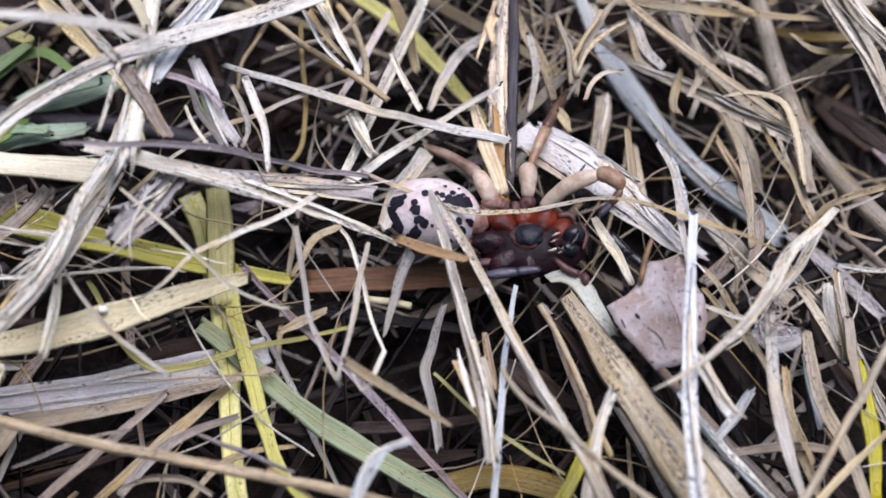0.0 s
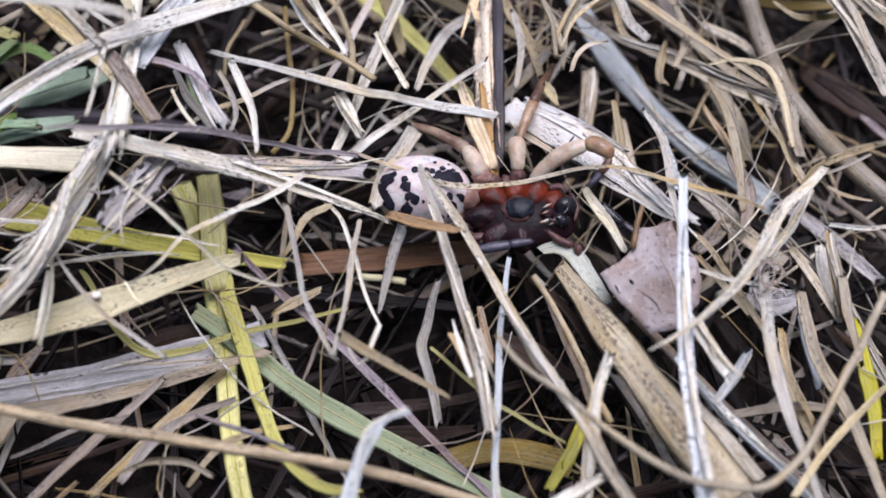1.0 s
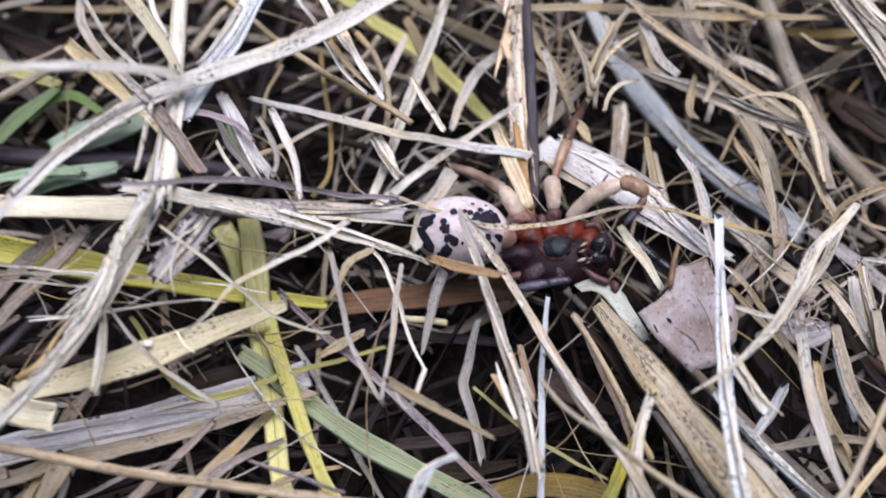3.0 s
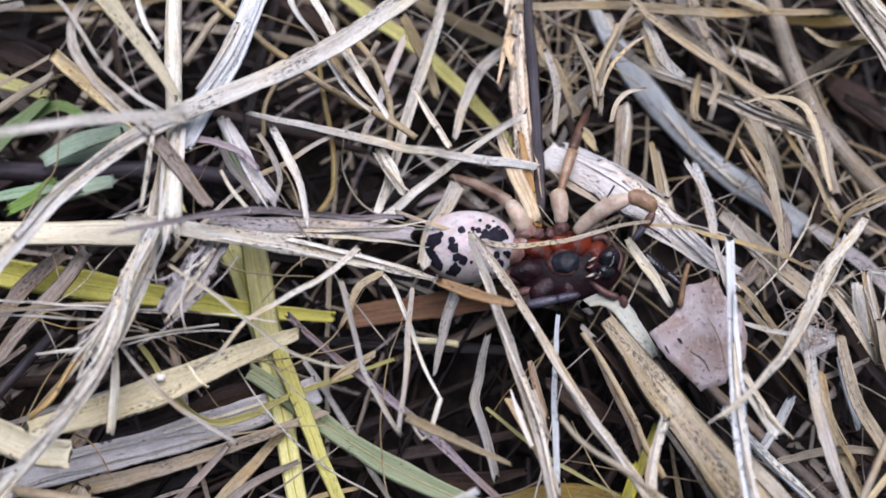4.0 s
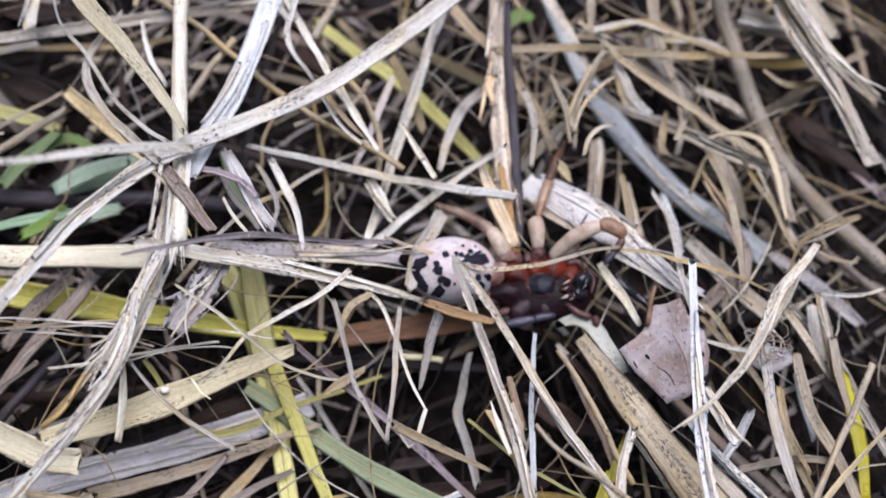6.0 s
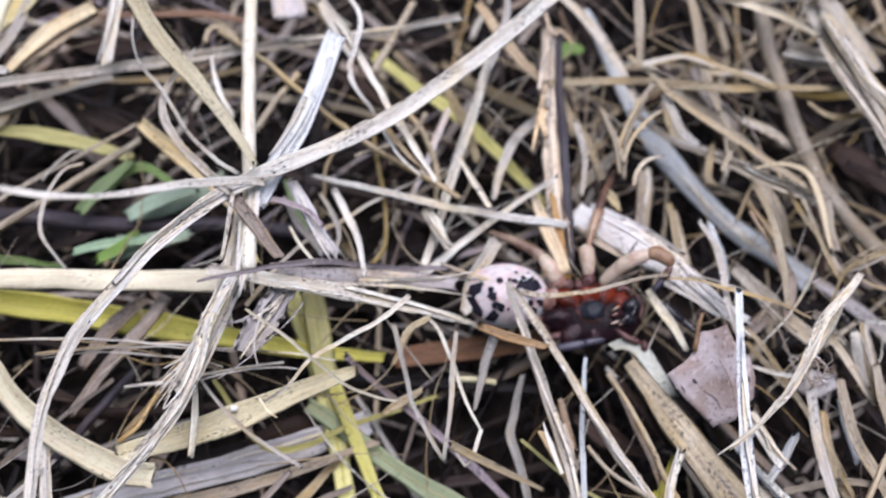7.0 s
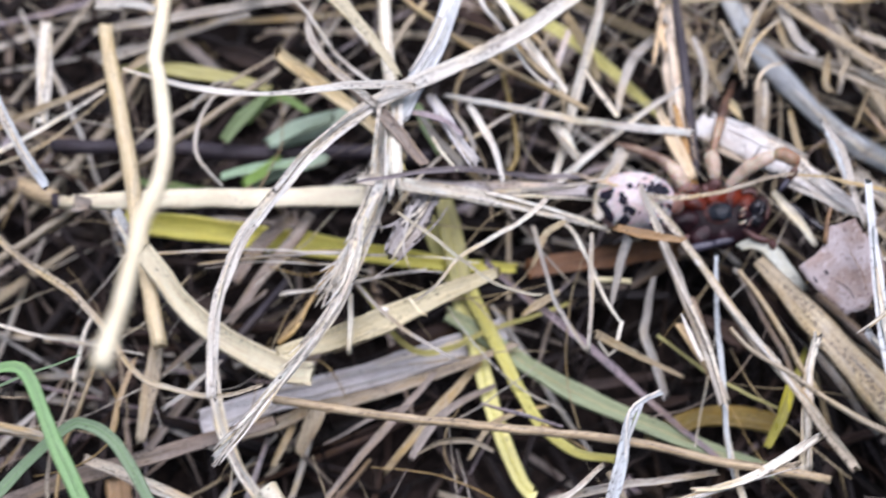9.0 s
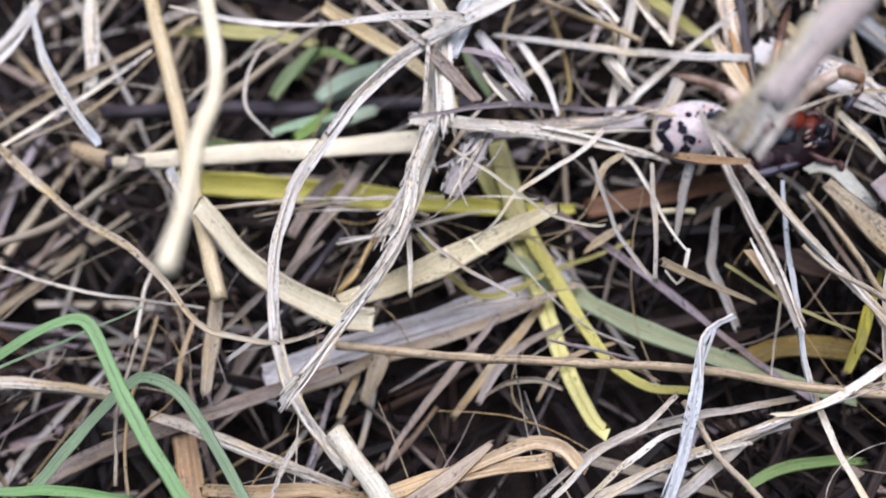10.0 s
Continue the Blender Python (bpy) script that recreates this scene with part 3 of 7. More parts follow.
blade("black_edge", "straw", "dark", 1.5, "flat", (0.6, 0.9), [(16.4, 93.7, -2.2), (15.8, 87.3, -2.6), (15.6, 81.6, -3.1), (15.4, 74.9, -3.5), (15.2, 68.5, -3.9), (14.9, 61.3, -4.4), (14.7, 56.9, -4.8)], "black burnt strip along the stalk", curl=-0.4, under=broken_stalk)
for tip, width in (([(15.0, 94.5, -2.5), (15.0, 96.6, -2.5), (14.7, 99.0, -2.5)], 0.6), ([(15.6, 93.8, -2.2), (16.6, 95.1, -2.2), (18.3, 92.7, -2.2)], 0.8), ([(13.5, 85.4, -2.5), (11.9, 80.0, -2.5), (10.6, 74.7, -2.5)], 0.7), ([(13.4, 81.6, -2.0), (12.3, 80.0, -2.0), (12.9, 76.7, -2.0)], 1.3), ([(14.6, 92.5, -2.6), (13.3, 88.5, -2.6), (12.5, 85.0, -2.6)], 0.9)):
    blade("splinter", "straw", "brokenstalk", width, "flat", (0.8, 0.4), tip, under=broken_stalk)
blade("husk_flap", "straw", "peach", 2.0, "flat", (0.5, 0.9), [(9.9, 68.1, -2.2), (10.6, 65.2, -2.5), (11.7, 61.7, -2.9), (12.8, 58.7, -3.2), (13.6, 55.7, -3.6)], "pale orange torn husk", under=broken_stalk)
blade("husk_flap", "straw", "amber", 1.3, "flat", (0.6, 0.9), [(12.7, 67.6, -2.8), (13.1, 63.7, -3.1), (13.4, 59.9, -3.5), (13.9, 55.3, -3.8)], "brown torn husk", under=broken_stalk)


blade("straw", "straw", "bone", 1.09, "flat", (0.6, 1), [(13.1, 68.9, 0.9), (7.2, 66.3, -2.6), (1.5, 63.2, -4.7), (-3.5, 59.8, -5.6), (-7.7, 56.7, -5.6)])
blade("straw", "straw", "bone", 0.57, "flat", (1.3, 0.6), [(-8.9, 51.1, 4.9), (-11.9, 48.4, 5.9), (-16.7, 45.6, 6.6), (-21.9, 43, 6.1), (-25.2, 40, 4.9), (-28.4, 38.5, 3.4)])
blade("straw", "straw", "cream", 0.5, "flat", (0.7, 0.6), [(-29.8, 49, 10.3), (-25.9, 46.2, 7.9), (-21.9, 43.2, 6.3), (-18.3, 39.9, 5.5), (-13.2, 37.4, 5.3), (-11.2, 37.1, 5.5)])
jointed_stalk = blade("straw", "straw", "butter", 3.17, "flat", (0.75, 1), [(-77.2, 58.4, 0.5), (-71.3, 58.6, -0.5), (-61.5, 58.7, -1.8), (-49.9, 58.1, -2.6), (-39.1, 57.5, -3.0), (-34.5, 57.2, -3.1)], "thick cream straw stalk with a swollen joint", curl=-0.55)
blade("lower_stalk", "straw", "tanstem", 2.5, "stem", (0.7, 1.1), [(-85.3, 61.9, 1.0), (-82.7, 60.4, 1.0), (-79.8, 59.0, 1.0)], "brown lower end of the stalk", under=jointed_stalk)
blade("joint", "straw", "dark", 2.3, "stem", (1, 0.9), [(-80.4, 59.1, 1.0), (-79.5, 58.7, 1.0), (-78.8, 58.5, 1.0)], "dark ring at the joint", under=jointed_stalk)
blade("joint", "straw", "cream", 1.9, "stem", (1, 1), [(-79.0, 58.6, 1.0), (-78.0, 58.3, 1.0), (-76.8, 58.1, 1.0)], "pale neck at the joint", under=jointed_stalk)
blade("joint", "straw", "greybrown", 2.6, "flat", (1, 0.6), [(-77.2, 57.9, 1.4), (-76.0, 57.8, 1.4), (-74.6, 57.7, 1.4)], "brown cuff at the joint", under=jointed_stalk)
blade("leaf_sheath", "straw", "sheath", 2.67, "flat", (1, 0.7), [(-28, 58.2, -3.6), (-21.2, 57.8, -4.8), (-14, 57, -4.5), (-6.8, 55.6, -2.8), (-2.2, 54.2, -0.8)], "mottled grey-brown leaf sheath on the straw stalk", fibres=3, curl=-0.5, under=jointed_stalk)
blade("straw", "straw", "violet", 0.91, "flat", (0.4, 0.7), [(-34.3, 50.7, 16.8), (-28.8, 53.3, 12.1), (-22.4, 55.6, 7.7), (-16.5, 56.3, 4.4), (-10.1, 56.2, 1.3), (-3.3, 56.8, -1.5)])
blade("straw", "straw", "bone", 2.1, "flat", (0.8, 0.3), [(-35, 55.4, 7.9), (-26.8, 53.6, 7), (-19.3, 52.5, 5.2), (-11.7, 51.2, 2.3), (-5.2, 50.2, -0.9), (0.6, 49, -4.3)], fibres=3, spread=1.16)
blade("straw", "straw", "amber", 1.5, "flat", (0.8, 0.5), [(0.1, 47.3, 1.6), (3.7, 45.0, 4.2), (6.6, 43.4, 6.2), (8.2, 42.6, 7.2)])
blade("bark_piece", "bark", "amber2", 3.42, "flat", (1, 1), [(-11.4, 47.4, -14), (-3.3, 47.9, -14), (4.9, 48.5, -14), (12.4, 48.8, -14)], "rust-brown bark strip lying deep in the litter")
blade("straw", "straw", "streak", 1.76, "flat", (0.9, 0.5), [(-31.6, 54.3, 8.1), (-35, 47.8, 7.5), (-36.3, 42.4, 7.2), (-38.7, 37.2, 7), (-43, 31.6, 6.9), (-47.8, 26.1, 7), (-51.7, 21.8, 7.2), (-55, 18.5, 7.5)], "frayed grey straw stalk with dark streaks and a brush-like tip", fibres=26, spread=1.1)
blade("straw", "straw", "white", 1.04, "flat", (1, 1), [(-30.4, 66.5, 4), (-31.2, 61, 4), (-32.4, 54.9, 4), (-34.6, 49.1, 4), (-37.6, 43.5, 4), (-39.6, 40.1, 4)], "frayed bundle of white dry grass fibres", fibres=52, spread=2.35)
blade("leaf_scrap", "leaf scrap", "sheath", 4.3, "flat", (0.7, 0.6), [(-25.1, 53.3, 4.9), (-27.1, 50.1, 4.8), (-29.4, 47.1, 4.8), (-31.1, 44.6, 4.8)], "crumpled grey leaf scrap hanging from the stalk", fibres=5, curl=0.9, ragged=0.35)
blade("grass_sprig", "sprig", "palegreen", 3.99, "flat", (0.6, 0.35), [(-47.8, 33.7, -1.5), (-44.2, 34.4, -1.4), (-38, 35.8, -1.1), (-29.9, 38.2, -0.6), (-23.6, 40.5, -0.1), (-16.6, 42.4, 0.5)], "broad pale olive grass blade with fine ribs and specks")
blade("straw", "straw", "butter", 3.24, "flat", (0.9, 1.1), [(-65.2, 48, 6), (-62.9, 44.7, 4.9), (-60, 40.3, 3.4), (-53.8, 34.9, 1.1), (-47.4, 31.4, -1), (-43.7, 30.8, -2)], "broad straw-yellow bent grass blade")
blade("straw", "straw", "grey", 0.55, "flat", (0.6, 0.9), [(-38, 44.2, 3.9), (-34.4, 38.7, 4.3), (-30.2, 34.3, 4.2), (-27, 31.9, 3.9), (-23.7, 29.8, 3.5)])
blade("straw", "straw", "lilac", 3.9, "flat", (1, 1), [(-61.3, 26.8, -11.2), (-56.1, 28.3, -12.1), (-51.3, 29.7, -12.8), (-47.5, 30.5, -13.2), (-36.5, 32.7, -14.1), (-29.1, 34.5, -14.4), (-22.2, 36.3, -14.6), (-15.3, 38.3, -14.6)], "wide lilac-grey weathered stalk half buried in litter", fibres=3, spread=2.15)
blade("straw", "straw", "greybrown", 2.64, "flat", (0.75, 0.6), [(-92.5, 14.5, -5), (-81.4, 18.5, -5), (-71, 20.7, -5), (-59, 23.2, -5), (-49.4, 25.1, -5)], "flattened grey-brown stalk half buried in litter")
blade("grass_sprig", "sprig", "yellow", 2.86, "flat", (1.1, 0.7), [(-27.9, 60.5, -16.1), (-25.9, 56.1, -15.8), (-24.5, 51.8, -15.4), (-22.9, 46.6, -14.8), (-21.7, 42.4, -14.2), (-20, 33.7, -12.6), (-18.7, 25.3, -10.7), (-17.3, 19, -8.9), (-15.8, 14.2, -7.2), (-14.5, 12.3, -6.3)], "soft yellow grass blade bent downward")
blade("grass_sprig", "sprig", "yellow", 2.22, "flat", (1.1, 0.5), [(-23.7, 57.2, -14.7), (-22.8, 52.9, -13.9), (-21.7, 48.6, -13.1), (-20.6, 44.4, -12.3), (-19.7, 41.2, -11.6), (-16.8, 33.2, -9.6), (-14.6, 26.5, -7.8), (-11.8, 20.8, -6), (-8, 17.2, -4.2), (-3.3, 15.6, -2.3)], "soft yellow grass blade bent downward")
blade("grass_sprig", "sprig", "yellow", 3.97, "flat", (1, 0.35), [(-72.8, 58.7, -8.4), (-61.5, 57.1, -10.4), (-49, 54.6, -12), (-36.2, 51.9, -13.1), (-23.4, 49.1, -13.6), (-13.1, 47.6, -13.7)], "wide yellow-green grass blade under the straw stalk")
blade("grass_sprig", "sprig", "olive", 3.37, "flat", (1, 1), [(-23.5, 60, -12), (-22.8, 54.3, -12), (-22, 48, -12), (-21.3, 43.4, -12)])
blade("grass_sprig", "sprig", "sage", 2.9, "flat", (0.75, 0.6), [(-24.4, 41.1, -13), (-20, 37.6, -12.5), (-16.3, 34.4, -12), (-11.5, 30.5, -12), (-6, 26.8, -12), (2.8, 21.8, -12), (12.2, 17, -12), (20.5, 13.3, -12)], "pale sage-green grass blade under yellow ones")
blade("grass_sprig", "sprig", "olive", 0.89, "flat", (0.75, 0.6), [(-36.3, 43.6, -5.2), (-32.5, 37.1, -6.9), (-28.5, 34, -8.2), (-23.4, 34.8, -9.6), (-19, 37.1, -11), (-12.3, 39.3, -12.9), (-5.3, 41.6, -15)])
blade("straw", "straw", "violet", 1.22, "flat", (0.75, 0.6), [(-18.3, 45.8, -3.5), (-13.2, 40.9, -5.7), (-9, 37.5, -7.1), (-3.5, 32.4, -8.8), (2.1, 26.6, -10.2), (7.6, 20.8, -11.2), (9.6, 18.9, -11.5), (14.6, 14.1, -12)])
blade("straw", "straw", "grey", 0.93, "flat", (0.75, 0.6), [(-17.3, 42.1, -14.8), (-12.4, 33.8, -17.1), (-9.2, 27.3, -17.5), (-6.1, 21.6, -16.9), (-4.6, 18.8, -16.2)])
blade("straw", "straw", "cream", 0.59, "flat", (0.7, 0.6), [(-9, 52.1, -0.3), (-5.4, 48.1, -0.3), (-3.6, 43, 0), (-2.1, 37.2, 0.7), (-0.8, 33.5, 1.4)])
blade("straw", "straw", "cream", 0.5, "flat", (1, 0.5), [(-0.7, 33.1, 3), (-1.6, 30.9, 3), (-2.8, 28.7, 3), (-4.1, 30.6, 3)])
blade("straw", "straw", "grey", 0.83, "flat", (0.8, 0.6), [(-11.4, 47.6, 4), (-10.3, 42.7, 2.3), (-9.1, 36.9, 1.4), (-6.3, 30.9, 1.6), (-5.5, 29.5, 1.8)])
blade("straw", "straw", "grey", 0.7, "flat", (0.8, 0.8), [(-3, 46.8, 1.1), (-3.6, 43, 1.8), (-4.3, 37.2, 2.6), (-5.4, 31.8, 3.2), (-5.8, 29.3, 3.4)])
blade("straw", "straw", "grey", 1.4, "flat", (1, 0.3), [(2.1, 45.5, 1.5), (0.4, 41.4, -1.3), (-0.8, 37.3, -4.1)])
blade("straw", "straw", "lemon", 0.87, "stem", (1, 1), [(-3.1, 41.5, -3.6), (-0.2, 40.9, -3), (2.3, 40.3, -2.6)])
blade("straw", "straw", "grey", 1.38, "flat", (0.5, 0.8), [(6.4, 42.1, -6.9), (4.9, 36.8, -8.5), (4.2, 34, -9), (5.2, 29.9, -9.3), (6.1, 24.7, -8.9)])
blade("straw", "straw", "bluegrey", 1.5, "flat", (0.4, 1), [(2.3, 22.2, 7.5), (0.1, 21.6, 7.5), (-1.9, 19.9, 7.4), (-3.2, 16.5, 7.2), (-4.9, 11.2, 6.8), (-7.3, 5.5, 6), (-9.7, 0.9, 5.2)], fibres=3, spread=1.06)
blade("straw", "straw", "tan", 1.04, "flat", (1.2, 0.5), [(-4.9, 31, 5.8), (-2.5, 29.6, 4.7), (0.6, 28.3, 3.4), (6.7, 25.3, 0.8)])
blade("straw", "straw", "tanstem", 1.21, "stem", (1, 1), [(-48.3, 26.6, 2.2), (-33.2, 23, 2.4), (-18.9, 20.4, 2.5), (-1.5, 17, 2.5), (8.4, 13.9, 2.5), (19.5, 11.1, 2.4), (22.8, 10.1, 2.3)], "long tan-brown dry stem with a split side shoot")
blade("twig", "twig", "violet", 0.59, "stem", (0.6, 0.8), [(-20.7, 24, 1), (-15, 21.8, 1), (-10.1, 20, 1)])
blade("straw", "straw", "tanstem", 0.65, "flat", (1, 0.4), [(-13, 20.5, 1), (-9, 18, 1), (-7.4, 16.8, 1)])
blade("straw", "straw", "bonegrey", 1.48, "flat", (0.5, 1), [(4.2, 52, 4.5), (6.2, 45.7, 2.6), (8.2, 37.8, 1.5), (10, 29.9, 1.6), (11.1, 20.7, 3.1)], "bleached blade leaning across the spider", fibres=3, spread=0.81)
blade("straw", "straw", "bonegrey", 1.24, "flat", (0.4, 1.1), [(4.9, 53.5, 0.5), (8.9, 46.3, 1.4), (12.6, 37.6, 2.2), (16.7, 28.9, 3), (20.6, 22, 3.6), (23, 16.6, 3.9), (25.8, 11.2, 4.2)], "bleached blade leaning across the spider", fibres=3, spread=0.68)
blade("straw", "straw", "bluegrey", 0.81, "flat", (0.75, 0.6), [(14.8, 43.1, -2.1), (13.2, 34.6, -1), (12.3, 26.5, -0.2), (11.7, 19.5, 0.1), (11.5, 17.1, 0.2), (11.3, 11.3, 0.1)])
blade("straw", "straw", "tan", 0.86, "stem", (0.6, 1.1), [(11.4, 29, 11), (13.8, 25.8, 10.6), (18.1, 22.5, 10.2), (22.3, 19, 9.8), (26.6, 15.8, 9.4), (31.4, 13.7, 9), (36.5, 13.1, 8.7), (39.7, 14.3, 8.5), (42.9, 17.3, 8.3), (46.7, 22.6, 8.1), (51.1, 28.7, 7.8), (54.6, 33.8, 7.7)], "long cream stem bent in a wide U")
blade("straw", "straw", "bonegrey", 0.68, "flat", (0.7, 0.6), [(-4.1, 57.8, -2.4), (0.2, 55.6, -1.7), (5, 53.2, -0.9), (9.8, 51.7, -0.2), (16.5, 51.8, 0.7), (24, 52.9, 1.7), (26.6, 53, 2)], "thin curled blade lying across the spider")
blade("straw", "straw", "tan", 0.6, "flat", (0.6, 0.6), [(26, 51.6, 4.8), (30.8, 51.1, 3.9), (34.7, 49.7, 4), (39.4, 47.3, 5.6), (42.7, 44.1, 8.3)])
blade("straw", "straw", "speckstem", 4.5, "flat", (0.45, 1.25), [(21.1, 42.2, -3.5), (23.1, 38.0, -2.0), (25.4, 33.1, -0.5), (27.8, 28.3, 1.0), (30.6, 23.3, 1.6), (33.7, 18.3, 1.6), (36.8, 13.5, 1.0)], "broad tan-brown speckled stalk beside the dead leaf", curl=-0.4, roll=0.0)
# Dark sliver added for the brown-black gap left of the speckled stalk.
blade("bark_piece", "bark", "brown", 1.4, "flat", (0.6, 0.6), [(19.9, 40.4, -6.0), (22.2, 36.6, -5.3), (24.4, 32.4, -4.7), (26.3, 29.0, -4.0)], "dark brown sliver laid in for the gap beside the speckled stalk")
blade("straw", "straw", "grey", 1.15, "flat", (0.6, 0.8), [(18.8, 42.7, -8.0), (22.5, 37.1, -7.2), (25.3, 31.9, -6.4), (28.9, 25.5, -5.6), (31.1, 20.1, -4.8), (32.7, 16.4, -4.0)], "grey weathered stem along the speckled stalk")
blade("straw", "straw", "greybrown", 0.75, "flat", (0.7, 0.8), [(19.1, 42.1, -8.0), (21.5, 34.5, -7.2), (23.3, 27.8, -6.5), (24.2, 22.5, -5.8), (25.5, 17.7, -5.0)])
blade("straw", "straw", "speckstem", 2.0, "flat", (0.8, 0.9), [(34.9, 24.8, -3.0), (37.5, 21.2, -2.7), (39.0, 19.0, -2.3), (41.0, 15.9, -2.0)], "brown stalk piece with a dark joint")
blade("straw", "straw", "dun", 2.3, "flat", (0.8, 0.9), [(34.3, 24.2, -4.0), (36.3, 19.7, -3.7), (38.4, 15.4, -3.3), (39.9, 12.9, -3.0)])
blade("straw", "straw", "ashgreen", 2.5, "flat", (0.5, 0.5), [(18.7, 44.7, -4.5), (20.7, 45.1, -4.0), (22.8, 43.8, -3.5), (24.5, 40.7, -3.0), (26.3, 36.9, -2.5)], "pale ash-green bent blade beside the dead leaf", curl=0.2, roll=0.0)
blade("straw", "straw", "tan", 0.78, "stem", (1, 1), [(17.5, 40.6, -2.1), (20.9, 33.6, -1.9), (23.1, 27, -1.7), (24.8, 22.5, -1.6)])
blade("straw", "straw", "bluewhite", 1.56, "flat", (0.6, 1.1), [(33.7, 48, 8.8), (32.8, 41.1, 8.6), (31.9, 33.3, 8.4), (31.4, 24.8, 8), (31.7, 16.2, 7.6), (32, 10.1, 7.2)], "upright blue-grey weathered blade beside the dead leaf", fibres=3, spread=0.86)
blade("straw", "straw", "white", 1.63, "flat", (1, 0.9), [(34.9, 33.5, 1.5), (35.7, 29.7, 3.4), (36.8, 25.8, 5.5)], fibres=3, spread=0.9)
white_husk = blade("straw", "straw", "ivory", 5.0, "flat", (0.8, 0.2), [(16.4, 65.4, -5.5), (19.5, 63.4, -4.6), (23.2, 60.6, -3.8), (26.5, 57.7, -2.9), (29.3, 54.9, -2.1), (31.9, 51.5, -1.2), (34.2, 48.8, -0.4), (37.4, 46.2, 0.5)], "split white straw husk beneath the bent leg", fibres=5, spread=2.2, curl=-0.3, roll=0.0, ragged=0.3)
for way, width, mat in (([(18.6, 66.3, -4.6), (22.5, 64.1, -3.9), (26.8, 60.8, -3.1), (30.7, 57.4, -2.4)], 1.0, "ivory"), ([(27.0, 53.8, -3.0), (30.2, 51.0, -1.7), (32.8, 48.2, -0.5), (35.9, 45.9, 0.8)], 0.9, "white"), ([(16.7, 63.8, -5.5), (18.7, 61.1, -5.0), (20.7, 59.2, -4.5), (22.3, 57.8, -4.0)], 1.2, "amberstraw"), ([(20.8, 67.7, -3.0), (21.6, 67.0, -3.2), (22.5, 65.0, -3.5)], 1.6, "straw"), ([(24.0, 59.4, -2.0), (23.1, 58.2, -2.0), (22.7, 57.8, -2.0)], 0.3, "dark")):
    blade("torn_strip", "straw", mat, width, "flat", (0.8, 0.4), way, under=white_husk)
blade("straw", "straw", "cream", 1.5, "flat", (0.75, 0.6), [(24.7, 52.3, -2.4), (26.9, 46.9, -1.1), (28.3, 42.9, -0.1)])
blade("straw", "straw", "bluegrey", 3.6, "flat", (0.5, 1.0), [(23.7, 105.4, -13.7), (27, 97.1, -15.1), (28.2, 93.4, -15.6), (32.5, 83.3, -16.8), (37.2, 75.2, -17.2), (43.2, 67.3, -17.4), (50.7, 60.3, -17.4), (54.6, 56.6, -17.4)], "long blue-grey weathered grass blade with dark mottles", fibres=3, spread=1.55, curl=-0.4, roll=0.0)
blade("straw", "straw", "dun", 2.67, "stem", (1, 1), [(50.1, 100.1, -6), (50.7, 92, -7), (51.3, 89.3, -7.3), (52.9, 79.5, -8.2), (55.1, 70.7, -8.6), (59.4, 62.1, -8.6), (64.7, 54.6, -8.1), (67.7, 50.4, -7.5)], "long bleached stalk with black mould flecks", fibres=3, spread=1.47)
blade("straw", "straw", "bonegrey", 2.87, "flat", (1, 1), [(56.3, 96.6, -1.4), (57.9, 87.5, -0.7), (58.6, 84.5, -0.4), (61.5, 76, 0.4), (62.9, 68.8, 1), (64, 62.7, 1.6)], fibres=3, spread=1.58)
blade("straw", "straw", "bonegrey", 2.56, "flat", (0.75, 0.6), [(56.9, 93.7, 1), (59.8, 86.3, 1), (61.4, 81.8, 1), (64.3, 77, 1), (67.6, 73.2, 1)], fibres=3, spread=1.41)
blade("straw", "straw", "dun", 1.53, "flat", (0.75, 0.6), [(27.8, 84.2, -9.6), (33.4, 77.6, -7.7), (39.7, 74, -6), (45.6, 69.2, -4.2), (51.9, 64.1, -2.3)], fibres=3, spread=0.84)
blade("straw", "straw", "tan", 1.2, "flat", (0.75, 0.6), [(26.2, 88.4, 0.2), (30.4, 84.5, -0.6), (31.4, 82.8, -0.8), (38.7, 76.4, -1.5), (46.4, 69.8, -1.6), (50.9, 65.2, -1.3)])
blade("straw", "straw", "dun", 1.74, "flat", (0.75, 0.6), [(55, 77.1, -10.3), (59.4, 78.9, -8.5), (65.3, 81.7, -6.1), (70.3, 83.8, -4)])
blade("straw", "straw", "dun", 1.48, "flat", (0.75, 0.6), [(47.2, 84.5, -15.6), (50, 82.1, -13.2), (53, 76.8, -9.5)])
blade("straw", "straw", "straw", 1.02, "flat", (0.3, 0.5), [(42.7, 69.9, -1.9), (46.3, 70.1, -1.3), (49.9, 68.5, -0.6), (50.8, 63.1, 0.2), (50.4, 55.4, 1.3)])
blade("straw", "straw", "tan", 0.74, "flat", (0.75, 0.6), [(47.3, 69.8, -4.3), (49.5, 63.8, -4.2), (51.2, 59.7, -4.1), (53.1, 52.5, -3.9)])
blade("straw", "straw", "bone", 1.53, "flat", (0.7, 0.1), [(51.5, 50.2, 6.2), (48, 46.8, 7.2), (44.6, 43.9, 8.1), (41.9, 39.8, 8.9), (37.8, 34.5, 9.9), (35, 32.1, 10.3), (32, 29.9, 10.6), (27.2, 27.1, 10.8)], "cream blade tapering to a thread by the dead leaf", fibres=3, spread=0.84)
blade("straw", "straw", "grey", 1.61, "flat", (0.75, 0.6), [(43.2, 38.2, 3.2), (42.9, 30.1, 2.6), (43.7, 22.6, 2.1), (45, 17.1, 1.8), (45.9, 11.6, 1.5)], "grey frayed stem with a tangled fibre knot")
